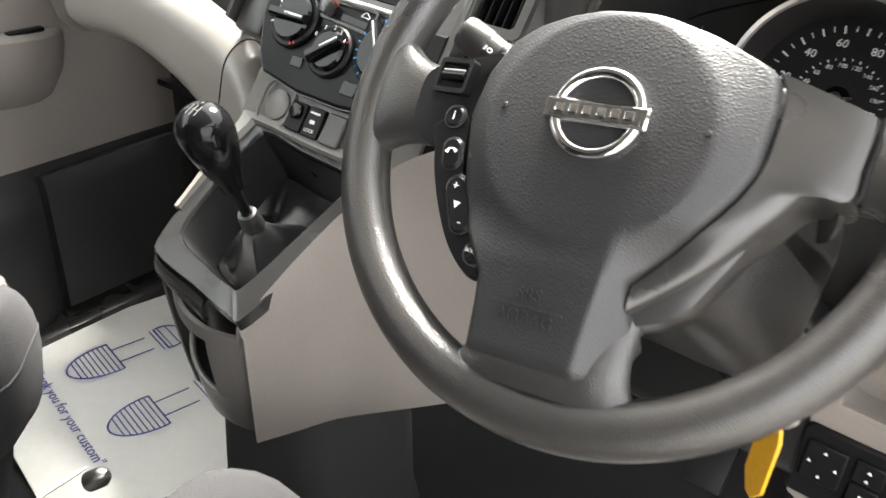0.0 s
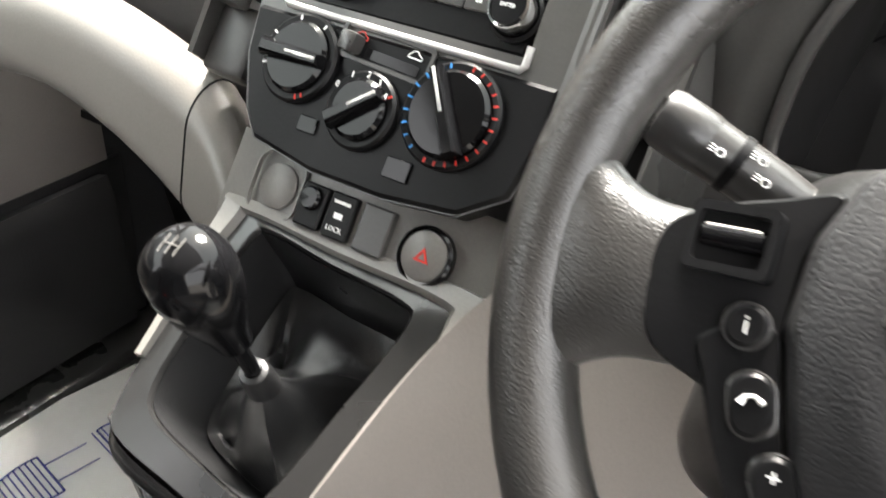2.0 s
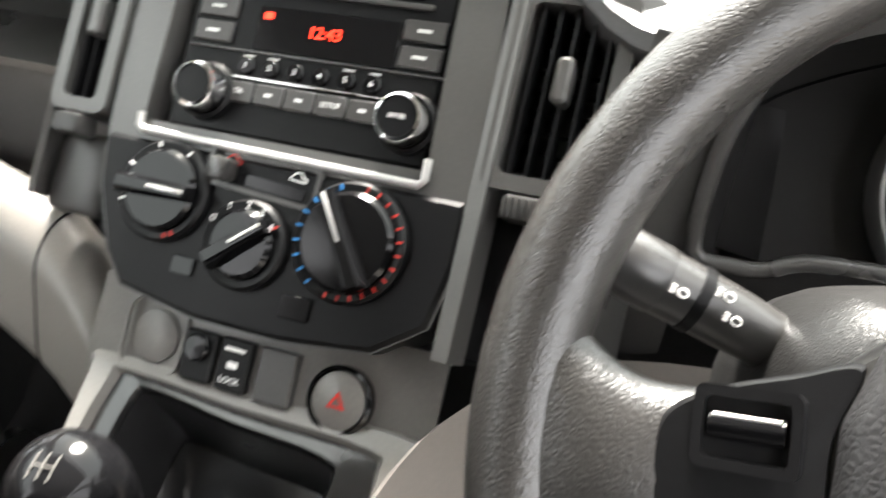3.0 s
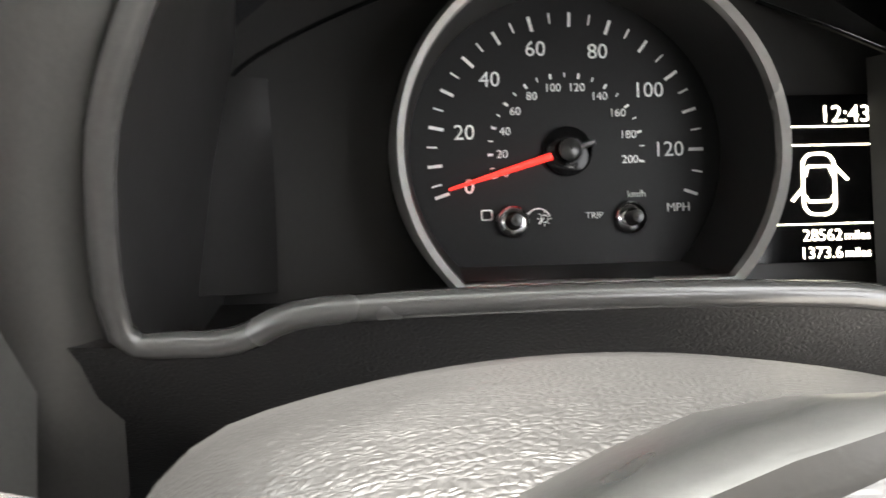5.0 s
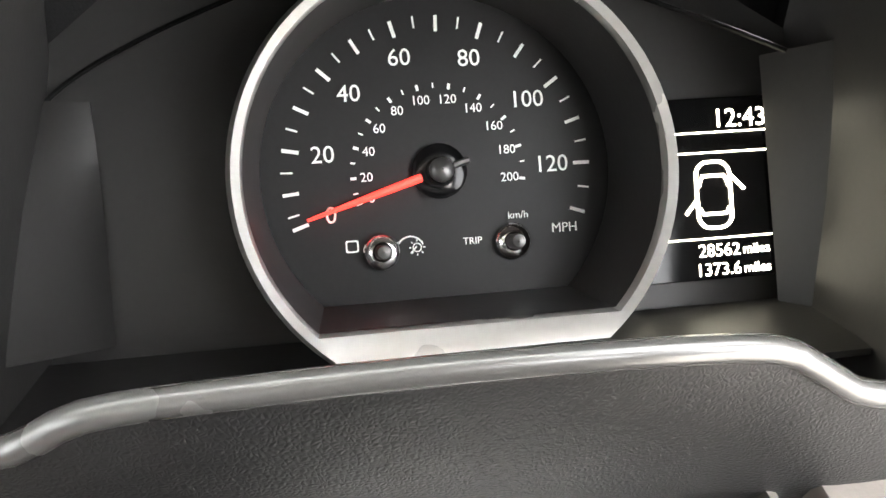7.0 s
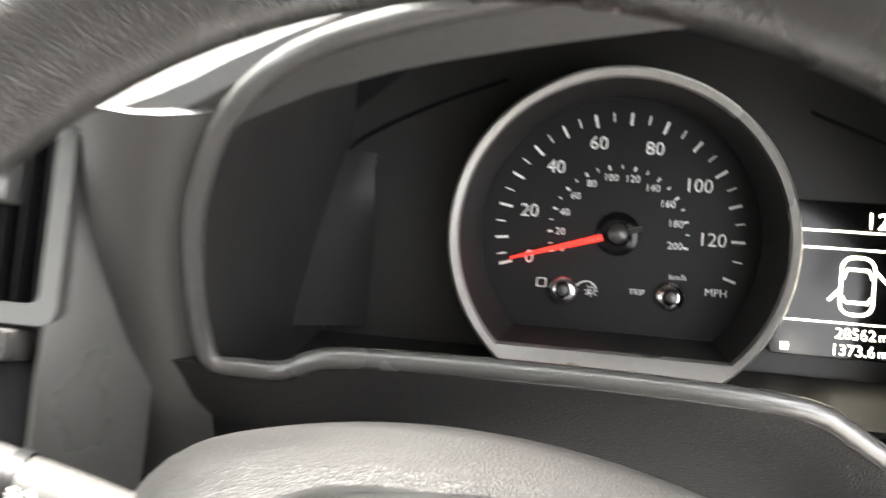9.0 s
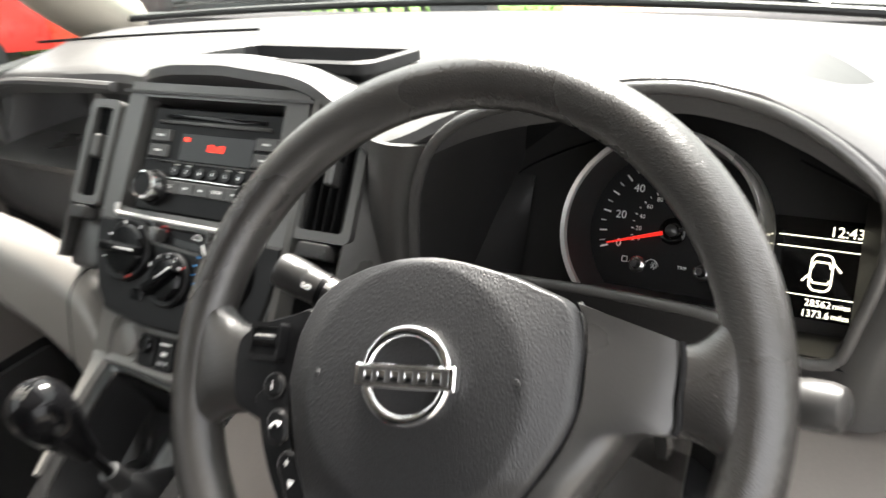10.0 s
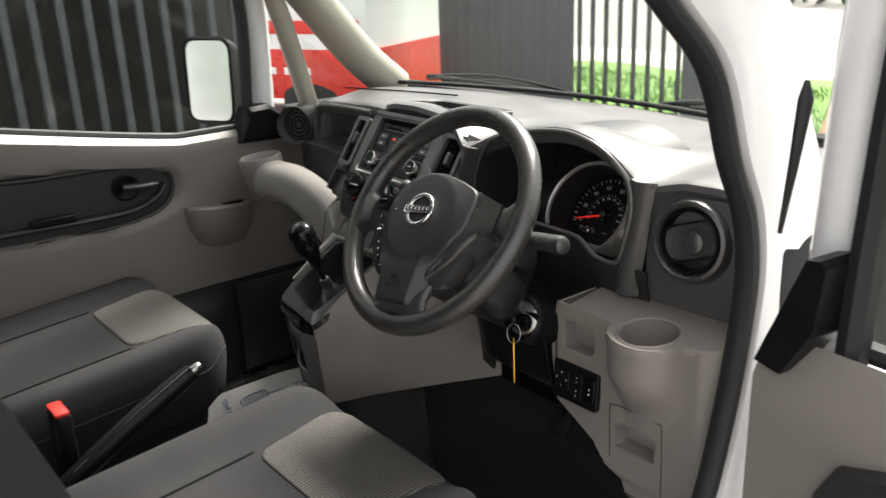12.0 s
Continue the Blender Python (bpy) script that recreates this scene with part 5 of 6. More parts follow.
# ignition
ign = thing("ignition_lock", (0.102, 0.125, 0.628), "round ignition lock with steel face and key inserted", "ignition lock")
IM = Matrix.Translation((0.102, 0.122, 0.628)) @ (Vector((0.18, -0.90, 0.36)).to_track_quat("Z", "Y").to_matrix().to_4x4())
bm = bmesh.new()
lathe(bm, [(0.046, -0.06), (0.0395, -0.01), (0.037, -0.002), (0.033, 0.001), (0.029, -0.003), (0.028, -0.01)], 40, IM)
part("lock_surround", bm, BLACK, ign)
bm = bmesh.new()
lathe(bm, [(0.028, -0.011), (0.0275, -0.006), (0.025, -0.004), (0.0004, -0.0036)], 40, IM)
part("lock_face", bm, STEEL, ign, "brushed steel lock face")
bm = bmesh.new()
lathe(bm, [(0.0145, -0.006), (0.014, 0.006), (0.012, 0.009), (0.0004, 0.0095)], 28, IM @ Matrix.Translation((0.006, -0.006, 0)))
part("lock_barrel", bm, GLOSS, ign)
key = thing("ignition_key", IM @ Vector((0.006, -0.006, 0.02)), "black car key with a steel ring", "key")
bm = bmesh.new()
KM = IM @ pose(0.006, -0.006, 0.0, 90, 0, 35)
slab(bm, rrect(0.024, 0.036, 0.008, 5, 0, 0.026), -0.0045, 0.0045, 0.002, KM)
part("key_head", bm, GLOSS, key)
bm = bmesh.new()
rc = IM @ Vector((0.010, -0.010, 0.044)) + Vector((0.008, 0, -0.012))
tube(bm, [rc + Vector((0.0145 * math.cos(a), 0.004 * math.sin(a), 0.0145 * math.sin(a))) for a in np.linspace(0, 2 * math.pi, 33)[:-1]], 0.0011, 8, True)
part("key_ring", bm, STEEL, key, "steel split ring")
tag = thing("key_tag", rc + Vector((0, 0, -0.04)), "flat yellow plastic key tag hanging from the key", "tag")
bm = bmesh.new()
TMx = Matrix.Translation(rc + Vector((0, 0, -0.012))) @ pose(0, 0, 0, 90, 3, -44)
slab(bm, [(-0.009, 0.0), (-0.0135, -0.01), (-0.0135, -0.060), (-0.004, -0.074), (0.004, -0.074), (0.0135, -0.060), (0.0135, -0.01), (0.009, 0.0)], -0.0012, 0.0012, 0.0006, TMx)
part("tag_plate", bm, YELLOW, tag)

# stalks
def stalk(pts, rr, name, label):
    t = thing(name, pts[0], label, "stalk", "column stalks")
    P = spline(pts, 5)
    bm = bmesh.new()
    R = list(np.interp(np.linspace(0, 1, len(P)), np.linspace(0, 1, len(rr)), rr))
    tube(bm, P, R, 18)
    part("lever_arm", bm, SATIN, t)
    return t, P


lst, P = stalk([(-0.05, 0.118, 0.745), (-0.085, 0.115, 0.762), (-0.12, 0.110, 0.780), (-0.15, 0.107, 0.793)], (0.011, 0.011, 0.0125, 0.0132), "indicator_stalk", "dark grey indicator stalk with white symbols and a grey end cap")
d = (P[-1] - P[-4]).normalized()
LM = Matrix.Translation(P[-1]) @ d.to_track_quat("Z", "Y").to_matrix().to_4x4()
bm = bmesh.new()
lathe(bm, [(0.0132, 0.0), (0.0138, 0.002), (0.0138, 0.02), (0.0125, 0.024), (0.0004, 0.025)], 24, LM)
part("end_cap", bm, SATIN, lst, "grey twist end cap")
bm = bmesh.new()
lathe(bm, [(0.0136, -0.016), (0.0136, -0.012), (0.0128, -0.0115), (0.0128, -0.0165)], 24, LM)
part("joint_ring", bm, BLACK, lst)
for k, dz in enumerate((-0.028, -0.022, -0.006)):
    bm = bmesh.new()
    sd = (Vector((0.02, -0.72, 0.7)) - d * Vector((0.02, -0.72, 0.7)).dot(d)).normalized()
    up_ = d.cross(sd)
    c = P[-1] + d * dz + sd * 0.0136 + up_ * (0.004 if k == 1 else -0.003)
    tube(bm, [c + d * (0.002 * math.cos(a)) + up_ * (0.0016 * math.sin(a)) for a in np.linspace(0, 6.28, 10)[:-1]], 0.0004, 5, True)
    for q in (-1, 0, 1):
        tube(bm, [c + d * 0.003 + up_ * q * 0.0012, c + d * 0.0052 + up_ * q * 0.0014], 0.0003, 5)
    part("symbol", bm, WHITE_INK, lst)
rst, P = stalk([(0.07, 0.13, 0.752), (0.11, 0.12, 0.763), (0.15, 0.112, 0.772), (0.19, 0.106, 0.778)], (0.012, 0.0125, 0.0135, 0.0135), "wiper_stalk", "black wiper stalk with a grey end cap")
d = (P[-1] - P[-4]).normalized()
LM = Matrix.Translation(P[-1]) @ d.to_track_quat("Z", "Y").to_matrix().to_4x4()
bm = bmesh.new()
lathe(bm, [(0.0135, 0.0), (0.0142, 0.002), (0.0142, 0.016), (0.0125, 0.022), (0.007, 0.025), (0.0004, 0.0255)], 24, LM)
part("end_cap", bm, SATIN, rst, "grey end cap")

# ---- driver's right lower panel ----
low = thing("driver_side_panel", (0.29, 0.25, 0.36), "warm grey driver side panel with cup holder and coin slot", "panel")
CX, CY, CR = 0.314, 0.175, 0.046
xs_ = sorted(list(np.linspace(0.135, 0.442, 44)) + [0.15, 0.215, 0.258, 0.334])
zs_ = sorted(list(np.linspace(0.345, 0.652, 44)) + [0.444, 0.481, 0.578, 0.628])


def low_y(x, z):
    y = 0.172 + 0.25 * max(0, 0.42 - z) * smooth(0.30, 0.2, x) + 0.02 * smooth(0.40, 0.36, z)
    y += 0.9 * max(0, x - 0.405) ** 1.0 * 0.8
    r = 0.0615 * (1 - 0.30 * smooth(0.60, 0.47, z)) * (1 if z > 0.47 else 0)
    if r > abs(x - CX):
        yb = CY - math.sqrt(r * r - (x - CX) ** 2) + 0.065 * smooth(0.60, 0.475, z)
        k = 60
        y = -math.log(math.exp(-k * y) + math.exp(-k * yb)) / k + 0.004
    return y


bm = bmesh.new()
i0, i1 = xs_.index(0.258), xs_.index(0.334)
j0, j1 = zs_.index(0.444), zs_.index(0.481)
low_edge = lin([(0.135, 0.478), (0.215, 0.432), (0.262, 0.345)])
sheet(bm, [[(x, low_y(x, z), max(z, low_edge(x) + 1e-5 * n_)) for n_, z in enumerate(zs_)] for x in xs_], 0.005, ((i0, i1, j0, j1), (xs_.index(0.15), xs_.index(0.215), zs_.index(0.578), zs_.index(0.628))))
part("panel_face", bm, GREIGE, low)
bm = bmesh.new()
pk = rrect(0.078, 0.039, 0.004, 3, 0.296, 0.4625)
PM = Matrix(((1, 0, 0, 0), (0, 0, -1, 0.1725), (0, 1, 0, 0), (0, 0, 0, 1)))
loft(bm, [[(x, y, z) for x, y in q] for q, z in ((rrect(0.084, 0.045, 0.006, 3, 0.296, 0.4625), -0.003), (rrect(0.084, 0.045, 0.006, 3, 0.296, 0.4625), 0.001), (pk, 0.0008), (rrect(0.07, 0.031, 0.003, 3, 0.296, 0.460), -0.03))], True, False, PM)
slab(bm, rrect(0.071, 0.032, 0.003, 3, 0.296, 0.460), -0.034, -0.0295, 0, PM)
part("coin_slot", bm, GREIGE, low)
bm = bmesh.new()
tube(bm, spline([(0.250, 0.1705, 0.42), (0.249, 0.170, 0.50), (0.256, 0.168, 0.517), (0.30, 0.166, 0.520), (0.34, 0.168, 0.518), (0.347, 0.170, 0.505), (0.349, 0.171, 0.40), (0.342, 0.172, 0.37), (0.27, 0.173, 0.368)], 4), 0.0007, 5)
part("cover_gap", bm, PANEL, low)
# shelf top with the cup opening
bm = bmesh.new()
n = 64
outl = []
for k in range(n):
    a = 2 * math.pi * k / n
    dx, dy = math.cos(a), math.sin(a)
    t = 1.0
    cand = []
    if dx > 1e-6:
        cand.append((0.442 - CX) / dx)
    if dx < -1e-6:
        cand.append((0.150 - CX) / dx)
    if dy > 1e-6:
        cand.append((0.30 - CY) / dy)
    t = min(cand) if cand else 1.0
    for s in np.linspace(0.05, 0.25, 60):
        x, y = CX + dx * s, CY + dy * s
        if y < low_y(min(max(x, 0.135), 0.442), 0.65) + 0.0:
            t = min(t, s)
            break
    outl.append((CX + dx * t, CY + dy * t))


def shelf_z(x, y):
    return 0.654 + 0.10 * (y - CY) + 0.03 * (x - CX)


circ = [(CX + CR * math.cos(2 * math.pi * k / n), CY + CR * math.sin(2 * math.pi * k / n)) for k in range(n)]
loops = [[(x, y, shelf_z(x, y) - 0.012) for x, y in outl], [(x, y, shelf_z(x, y) - 0.004) for x, y in outl], [(CX + (x - CX) * 0.985, CY + (y - CY) * 0.97, shelf_z(x, y)) for x, y in outl]]
for s in (0.4, 0.75):
    loops.append([(a[0] + (b[0] - a[0]) * s, a[1] + (b[1] - a[1]) * s, shelf_z(a[0] + (b[0] - a[0]) * s, a[1] + (b[1] - a[1]) * s)) for a, b in zip(outl, circ)])
loops.append([(x, y, shelf_z(x, y)) for x, y in circ])
loft(bm, loops, True, False)
part("shelf_top", bm, GREIGE, low)
bm = bmesh.new()
lathe(bm, [(CR + 0.003, -0.004), (CR + 0.003, 0.001), (CR, 0.0028), (CR - 0.003, 0.001), (CR - 0.006, -0.045), (0.0005, -0.05)], 56, pose(CX, CY, 0.654, 5.7, -1.7, 0))
part("cup_holder", bm, GREIGE, low, "round cup holder well")
# open pocket and switch plate left of the cup
bm = bmesh.new()
loft(bm, [[(x, y, z) for x, y in q] for q, z in ((rrect(0.078, 0.064, 0.018, 6, 0.1805, 0.603), -0.003), (rrect(0.078, 0.064, 0.018, 6, 0.1805, 0.603), 0.0012), (rrect(0.073, 0.059, 0.022, 6, 0.1790, 0.603), 0.0008), (rrect(0.069, 0.055, 0.021, 6, 0.1780, 0.602), -0.006), (rrect(0.062, 0.046, 0.018, 6, 0.1770, 0.598), -0.032))], True, False, PM)
slab(bm, rrect(0.064, 0.048, 0.018, 6, 0.1770, 0.598), -0.036, -0.0315, 0, PM)
part("open_pocket", bm, GREIGE, low)
bm = bmesh.new()
sheet(bm, [[(0.134 - 0.012 * math.sin(3.14 * v), 0.172 + 0.10 * u, 0.49 + 0.162 * v) for u in np.linspace(0, 1, 5)] for v in np.linspace(0, 1, 8)], 0.004)
part("panel_side", bm, GREIGE, low)
sw = thing("switch_plate", (0.188, 0.165, 0.53), "black switch plate with mirror and headlamp switches", "switch panel")
SM = Matrix(((1, 0, 0, 0.181), (0, 0.1, -1, 0.166), (0, 1, 0.1, 0.522), (0, 0, 0, 1)))
bm = bmesh.new()
slab(bm, rrect(0.094, 0.064, 0.005), -0.006, 0.003, 0.0015, SM)
part("plate", bm, BLACK, sw)
for x, y, w, h in ((-0.026, 0.004, 0.03, 0.034), (0.006, 0.013, 0.022, 0.018), (0.006, -0.010, 0.022, 0.022), (0.033, 0.002, 0.02, 0.04)):
    bm = bmesh.new()
    slab(bm, rrect(w, h, 0.002, 3, x, y), 0.002, 0.006, 0.001, SM)
    b_ = part("switch", bm, GLOSS if w < 0.021 else BLACK, sw)
    for q in ((0, 0.011), (0, -0.011), (0.01, 0), (-0.01, 0)) if w == 0.03 else ((0, 0.003), (0.0, -0.005)):
        bm = bmesh.new()
        slab(bm, [(x + q[0] - 0.0014, y + q[1] - 0.0011), (x + q[0] + 0.0014, y + q[1] - 0.0011), (x + q[0], y + q[1] + 0.0015)], 0.006, 0.0064, 0, SM)
        part("symbol", bm, WHITE_INK, b_)
# dark lower edge strip
bm = bmesh.new()
box(bm, (0.30, 0.235, 0.345), (0.10, 0.06, 0.03), 0.008)
part("kick_edge", bm, BLACK, low)

# round vent at the dash end
rv = thing("round_air_vent", (0.312, 0.245, 0.73), "round black swivelling air vent at the dash end", "air vent")
VM = Matrix.Translation((0.326, 0.246, 0.780)) @ Vector((0.10, -1.0, 0.16)).to_track_quat("Z", "Y").to_matrix().to_4x4()
bm = bmesh.new()
lathe(bm, [(0.064, -0.02), (0.062, 0.002), (0.0585, 0.009), (0.053, 0.011), (0.0495, 0.007), (0.048, -0.012)], 48, VM)
part("vent_bezel", bm, SATIN, rv)
bm = bmesh.new()
lathe(bm, [(0.0475, -0.012), (0.047, 0.004), (0.044, 0.007), (0.0425, 0.004), (0.0415, -0.012)], 48, VM)
part("swivel_ring", bm, BLACK, rv)
VI = VM @ pose(0, 0, 0, 0, 0, 18)
for k, yy in enumerate((-0.028, 0.026)):
    bm = bmesh.new()
    w = math.sqrt(0.042 ** 2 - yy ** 2)
    box(bm, (0, yy, -0.002), (2 * w, 0.003, 0.012), 0.001, VI)
    part("vane", bm, BLACK, rv)
bm = bmesh.new()
loft(bm, [[(x, y, z) for x, y in rrect(w, h, 0.02, 6)] for w, h, z in ((0.083, 0.055, -0.012), (0.083, 0.055, -0.001), (0.076, 0.048, 0.003), (0.05, 0.04, 0.0), (0.03, 0.03, -0.001))], True, True, VI)
part("flap", bm, SATIN, rv)
bm = bmesh.new()
lathe(bm, [(0.017, -0.002), (0.016, 0.006), (0.012, 0.0085), (0.0004, 0.009)], 32, VI @ Matrix.Translation((0.006, -0.003, 0)))
part("flap_knob", bm, SATIN, rv)
bm = bmesh.new()
slab(bm, [(0.047 * math.cos(a), 0.047 * math.sin(a)) for a in np.linspace(0, 6.283, 41)[:-1]], -0.03, -0.013, 0, VM)
part("vent_back", bm, RUBBER, rv)

# pedals
for x, nm, lb in ((0.12, "accelerator_pedal", "black rubber accelerator pedal"), (0.0, "brake_pedal", "black brake pedal with rubber pad"), (-0.12, "clutch_pedal", "black clutch pedal with rubber pad")):
    p = thing(nm, (x, 0.46, 0.2), lb, "pedal", "pedals")
    bm = bmesh.new()
    tube(bm, [(x + 0.01, 0.62, 0.45), (x + 0.005, 0.50, 0.33), (x, 0.46, 0.22)], 0.008, 8)
    part("pedal_arm", bm, STEEL if "acc" in nm else BLACK, p)
    bm = bmesh.new()
    box(bm, (0, 0, 0), (0.05, 0.07 if "acc" not in nm else 0.12, 0.014), 0.004, pose(x, 0.455, 0.21, 55))
    part("pedal_pad", bm, RUBBER, p)

# ---- floor mats ----
def paper_mat(c, rz, w, h, name, curl):
    t = thing(name, c, "white paper floor mat printed with blue shoe soles and thanks", "floor mat", "paper mats")
    M = pose(*c, 0, 0, rz)
    bm = bmesh.new()
    sheet(bm, [[(w * (u - 0.5), h * (v - 0.5), 0.003 + 0.004 * math.sin(5 * u + 3 * v) + curl * smooth(0.8, 1.0, v) ** 2) for v in np.linspace(0, 1, 16)] for u in np.linspace(0, 1, 14)], 0.0006, (), M)
    part("paper", bm, PAPER, t)
    return t, M


def sole(t, M, cx, cy, s):
    """A printed shoe sole: hatched toe oval, waist lines and heel."""
    bm = bmesh.new()
    z = 0.0092
    toe = [(cx + 0.034 * s * math.sin(a), cy - 0.06 * s * math.cos(a) * (1 if math.cos(a) > 0 else 0.72), z) for a in np.linspace(-1.75, 1.75, 22)]
    yt = max(p[1] for p in toe)
    tube(bm, [M @ Vector(p) for p in toe], 0.0014, 4, True)
    for k in range(1, 9):
        y = cy - 0.055 * s + (yt - cy + 0.055 * s) * k / 9
        wd = 0.034 * s * math.sqrt(max(0.05, 1 - (min(0, y - cy) / (0.06 * s)) ** 2))
        tube(bm, [M @ Vector((cx - wd, y, z)), M @ Vector((cx + wd, y, z))], 0.0010, 4)
    part("sole_print", bm, INK, t)
    bm = bmesh.new()
    y0 = yt
    for x in (-0.016, 0.016):
        tube(bm, [M @ Vector((cx + x * s, y0, z)), M @ Vector((cx + x * s, y0 + 0.05 * s, z))], 0.0012, 4)
    hl = [(cx + 0.028 * s * math.sin(a), y0 + 0.05 * s + 0.045 * s * (1 + math.cos(a)) / 2 * 1.2, z) for a in np.linspace(-1.9, 1.9, 14)]
    tube(bm, [M @ Vector(p) for p in hl], 0.0014, 4, True)
    for k in range(1, 4):
        y = y0 + 0.05 * s + 0.012 * s * k
        tube(bm, [M @ Vector((cx - 0.026 * s, y, z)), M @ Vector((cx + 0.026 * s, y, z))], 0.0010, 4)
    part("sole_print", bm, INK, t)


pm, PMx = paper_mat((-0.773, 0.120, 0.086), -10, 0.46, 0.40, "paper_mat", 0.0)
sole(pm, PMx, -0.106, -0.008, 1.15)
sole(pm, PMx, 0.057, -0.008, 1.15)
lettering("mat_lettering", "\"Thank you for your custom\"", 0.0228, PMx @ pose(-0.020, -0.112, 0.0095), INK, pm, "blue printed thanks")
pm2, PM2 = paper_mat((0.05, 0.02, 0.088), 10, 0.34, 0.40, "paper_mat", 0.0)

# ---- seats ----
def seat(cx, name, label, hw=0.25, fy=0.55, by=-0.64):
    t = thing(name, (cx, -0.35, 0.05), label, "seat", "front seats")

    def cz(x, y):
        """Height of the cushion top: dished, with raised side rolls and a dropped nose."""
        side, v = abs(x) / hw, (y + 0.60) / fy
        return 0.448 + 0.024 * smooth(0.52, 0.82, side) - 0.030 * smooth(0.84, 1.0, side) ** 2 - 0.022 * smooth(0.80, 1.0, v) ** 2 - 0.045 * (1 - v)

    plan = [(x, y - 0.035 * (x / hw) ** 2 * smooth(-0.35, -0.05, y)) for x, y in even(rrect(2 * hw, fy, 0.075, 8, 0, -0.60 + fy / 2), 110)]
    yc = -0.60 + fy / 2

    def ringat(k, dz):
        return [(cx + x * k, yc + (y - yc) * k, cz(x * k, yc + (y - yc) * k) + dz) for x, y in plan]
    bm = bmesh.new()
    loft(bm, [ringat(k, dz) for k, dz in ((0.88, -0.175), (0.94, -0.165), (0.965, -0.145), (0.985, -0.11), (0.998, -0.078), (1.0, -0.055), (0.994, -0.034), (0.978, -0.017), (0.958, -0.006), (0.94, -0.001))] + [ringat(k, 0) for k in np.linspace(0.91, 0.04, 16)], True, True)
    part("cushion", bm, FABRIC, t, "charcoal fabric cushion")
    bm = bmesh.new()
    insp = [(x * (0.86 + 0.14 * smooth(-0.25, -0.06, y)), y) for x, y in even(rrect(0.30, 0.185, 0.03, 6, 0, -0.162), 60)]

    def patch(k, dz):
        return [(cx + x * k, -0.162 + (y + 0.162) * k, cz(x * k, -0.162 + (y + 0.162) * k) + dz) for x, y in insp]
    loft(bm, [patch(1.0, -0.006), patch(1.0, 0.001), patch(0.985, 0.0032)] + [patch(k, 0.004) for k in (0.95, 0.8, 0.6, 0.4, 0.2, 0.03)], True, True)
    part("cushion_insert", bm, CLOTH, t, "ribbed grey cloth insert")
    for sx in (-0.135, 0.135):
        bm = bmesh.new()
        tube(bm, [(cx + sx, y, cz(sx, y) + 0.0012) for y in np.linspace(-0.58, -0.255, 9)], 0.0022, 6)
        part("seam", bm, BLACK, t)
    bm = bmesh.new()
    tube(bm, [(cx + x * 0.9985, yc + (y - yc) * 0.9985, cz(x, y) - 0.052) for x, y in plan], 0.0018, 6, True)
    part("piping", bm, FABRIC, t)
    bm = bmesh.new()
    loft(bm, [[(cx + x, -0.345 + y, z) for x, y in even(rrect(2 * hw - q, 0.50 - q, 0.06, 6), 64)] for q, z in ((0.10, 0.07), (0.09, 0.16), (0.06, 0.24), (0.05, 0.295), (0.07, 0.315))], True, True)
    part("seat_base", bm, FABRIC, t)
    # backrest with rolled edges and side bolsters
    bm = bmesh.new()
    loops = []
    for w, d, z in ((0.40, 0.08, 0.37), (0.46, 0.13, 0.385), (0.50, 0.16, 0.43), (0.53, 0.175, 0.52), (0.535, 0.175, 0.62), (0.52, 0.165, 0.75), (0.495, 0.15, 0.86), (0.45, 0.13, 0.95), (0.40, 0.10, 0.995), (0.34, 0.06, 1.012)):
        loops.append([(cx + x, by - 0.28 * (z - 0.42) + y + (0.028 * smooth(0.5, 0.85, abs(x) / (w / 2)) * (1 - smooth(0.88, 1.0, abs(x) / (w / 2))) if y > 0 else 0), z) for x, y in even(rrect(w, d, min(0.06, d * 0.45), 8), 72)])
    loops = [[tuple(q) for q in col] for col in zip(*[spline([l[k] for l in loops], 3) for k in range(72)])]
    loft(bm, loops, True, True)
    part("backrest", bm, FABRIC, t, "charcoal fabric backrest")
    bm = bmesh.new()
    hl = [[(cx + x, -0.84 + y, z) for x, y in even(rrect(w, d, d * 0.45, 8), 48)] for w, d, z in ((0.16, 0.05, 1.035), (0.21, 0.085, 1.05), (0.25, 0.10, 1.09), (0.26, 0.10, 1.14), (0.24, 0.09, 1.19), (0.19, 0.05, 1.21))]
    loft(bm, [[tuple(q) for q in col] for col in zip(*[spline([l[k] for l in hl], 3) for k in range(48)])], True, True)
    part("headrest", bm, FABRIC, t)
    for sx in (-0.06, 0.06):
        bm = bmesh.new()
        tube(bm, [(cx + sx, -0.79, 0.99), (cx + sx, -0.835, 1.07)], 0.006, 10)
        part("headrest_post", bm, STEEL, t)
    return t


seat(-0.812, "front_passenger_seat", "charcoal fabric passenger seat with grey ribbed insert")
seat(0.0, "front_driver_seat", "charcoal fabric driver seat with grey ribbed insert", 0.272, 0.555)

# handbrake and belt buckle between the seats
hb = thing("handbrake", (-0.36, -0.42, 0.2), "black handbrake lever with a grey-edged grip", "handbrake")
bm = bmesh.new()
P = spline([(-0.36, -0.56, 0.33), (-0.36, -0.46, 0.385), (-0.362, -0.36, 0.44), (-0.364, -0.25, 0.493)], 5)
tube(bm, P, list(np.interp(np.linspace(0, 1, len(P)), (0, 0.4, 0.9, 1), (0.014, 0.019, 0.019, 0.015))), 14)
part("grip", bm, BLACK, hb)
bm = bmesh.new()
tube(bm, [p + Vector((0.009, 0, 0.017)) for p in P[4:]], 0.0012, 6)
part("grip_edge", bm, SATIN, hb)
bm = bmesh.new()
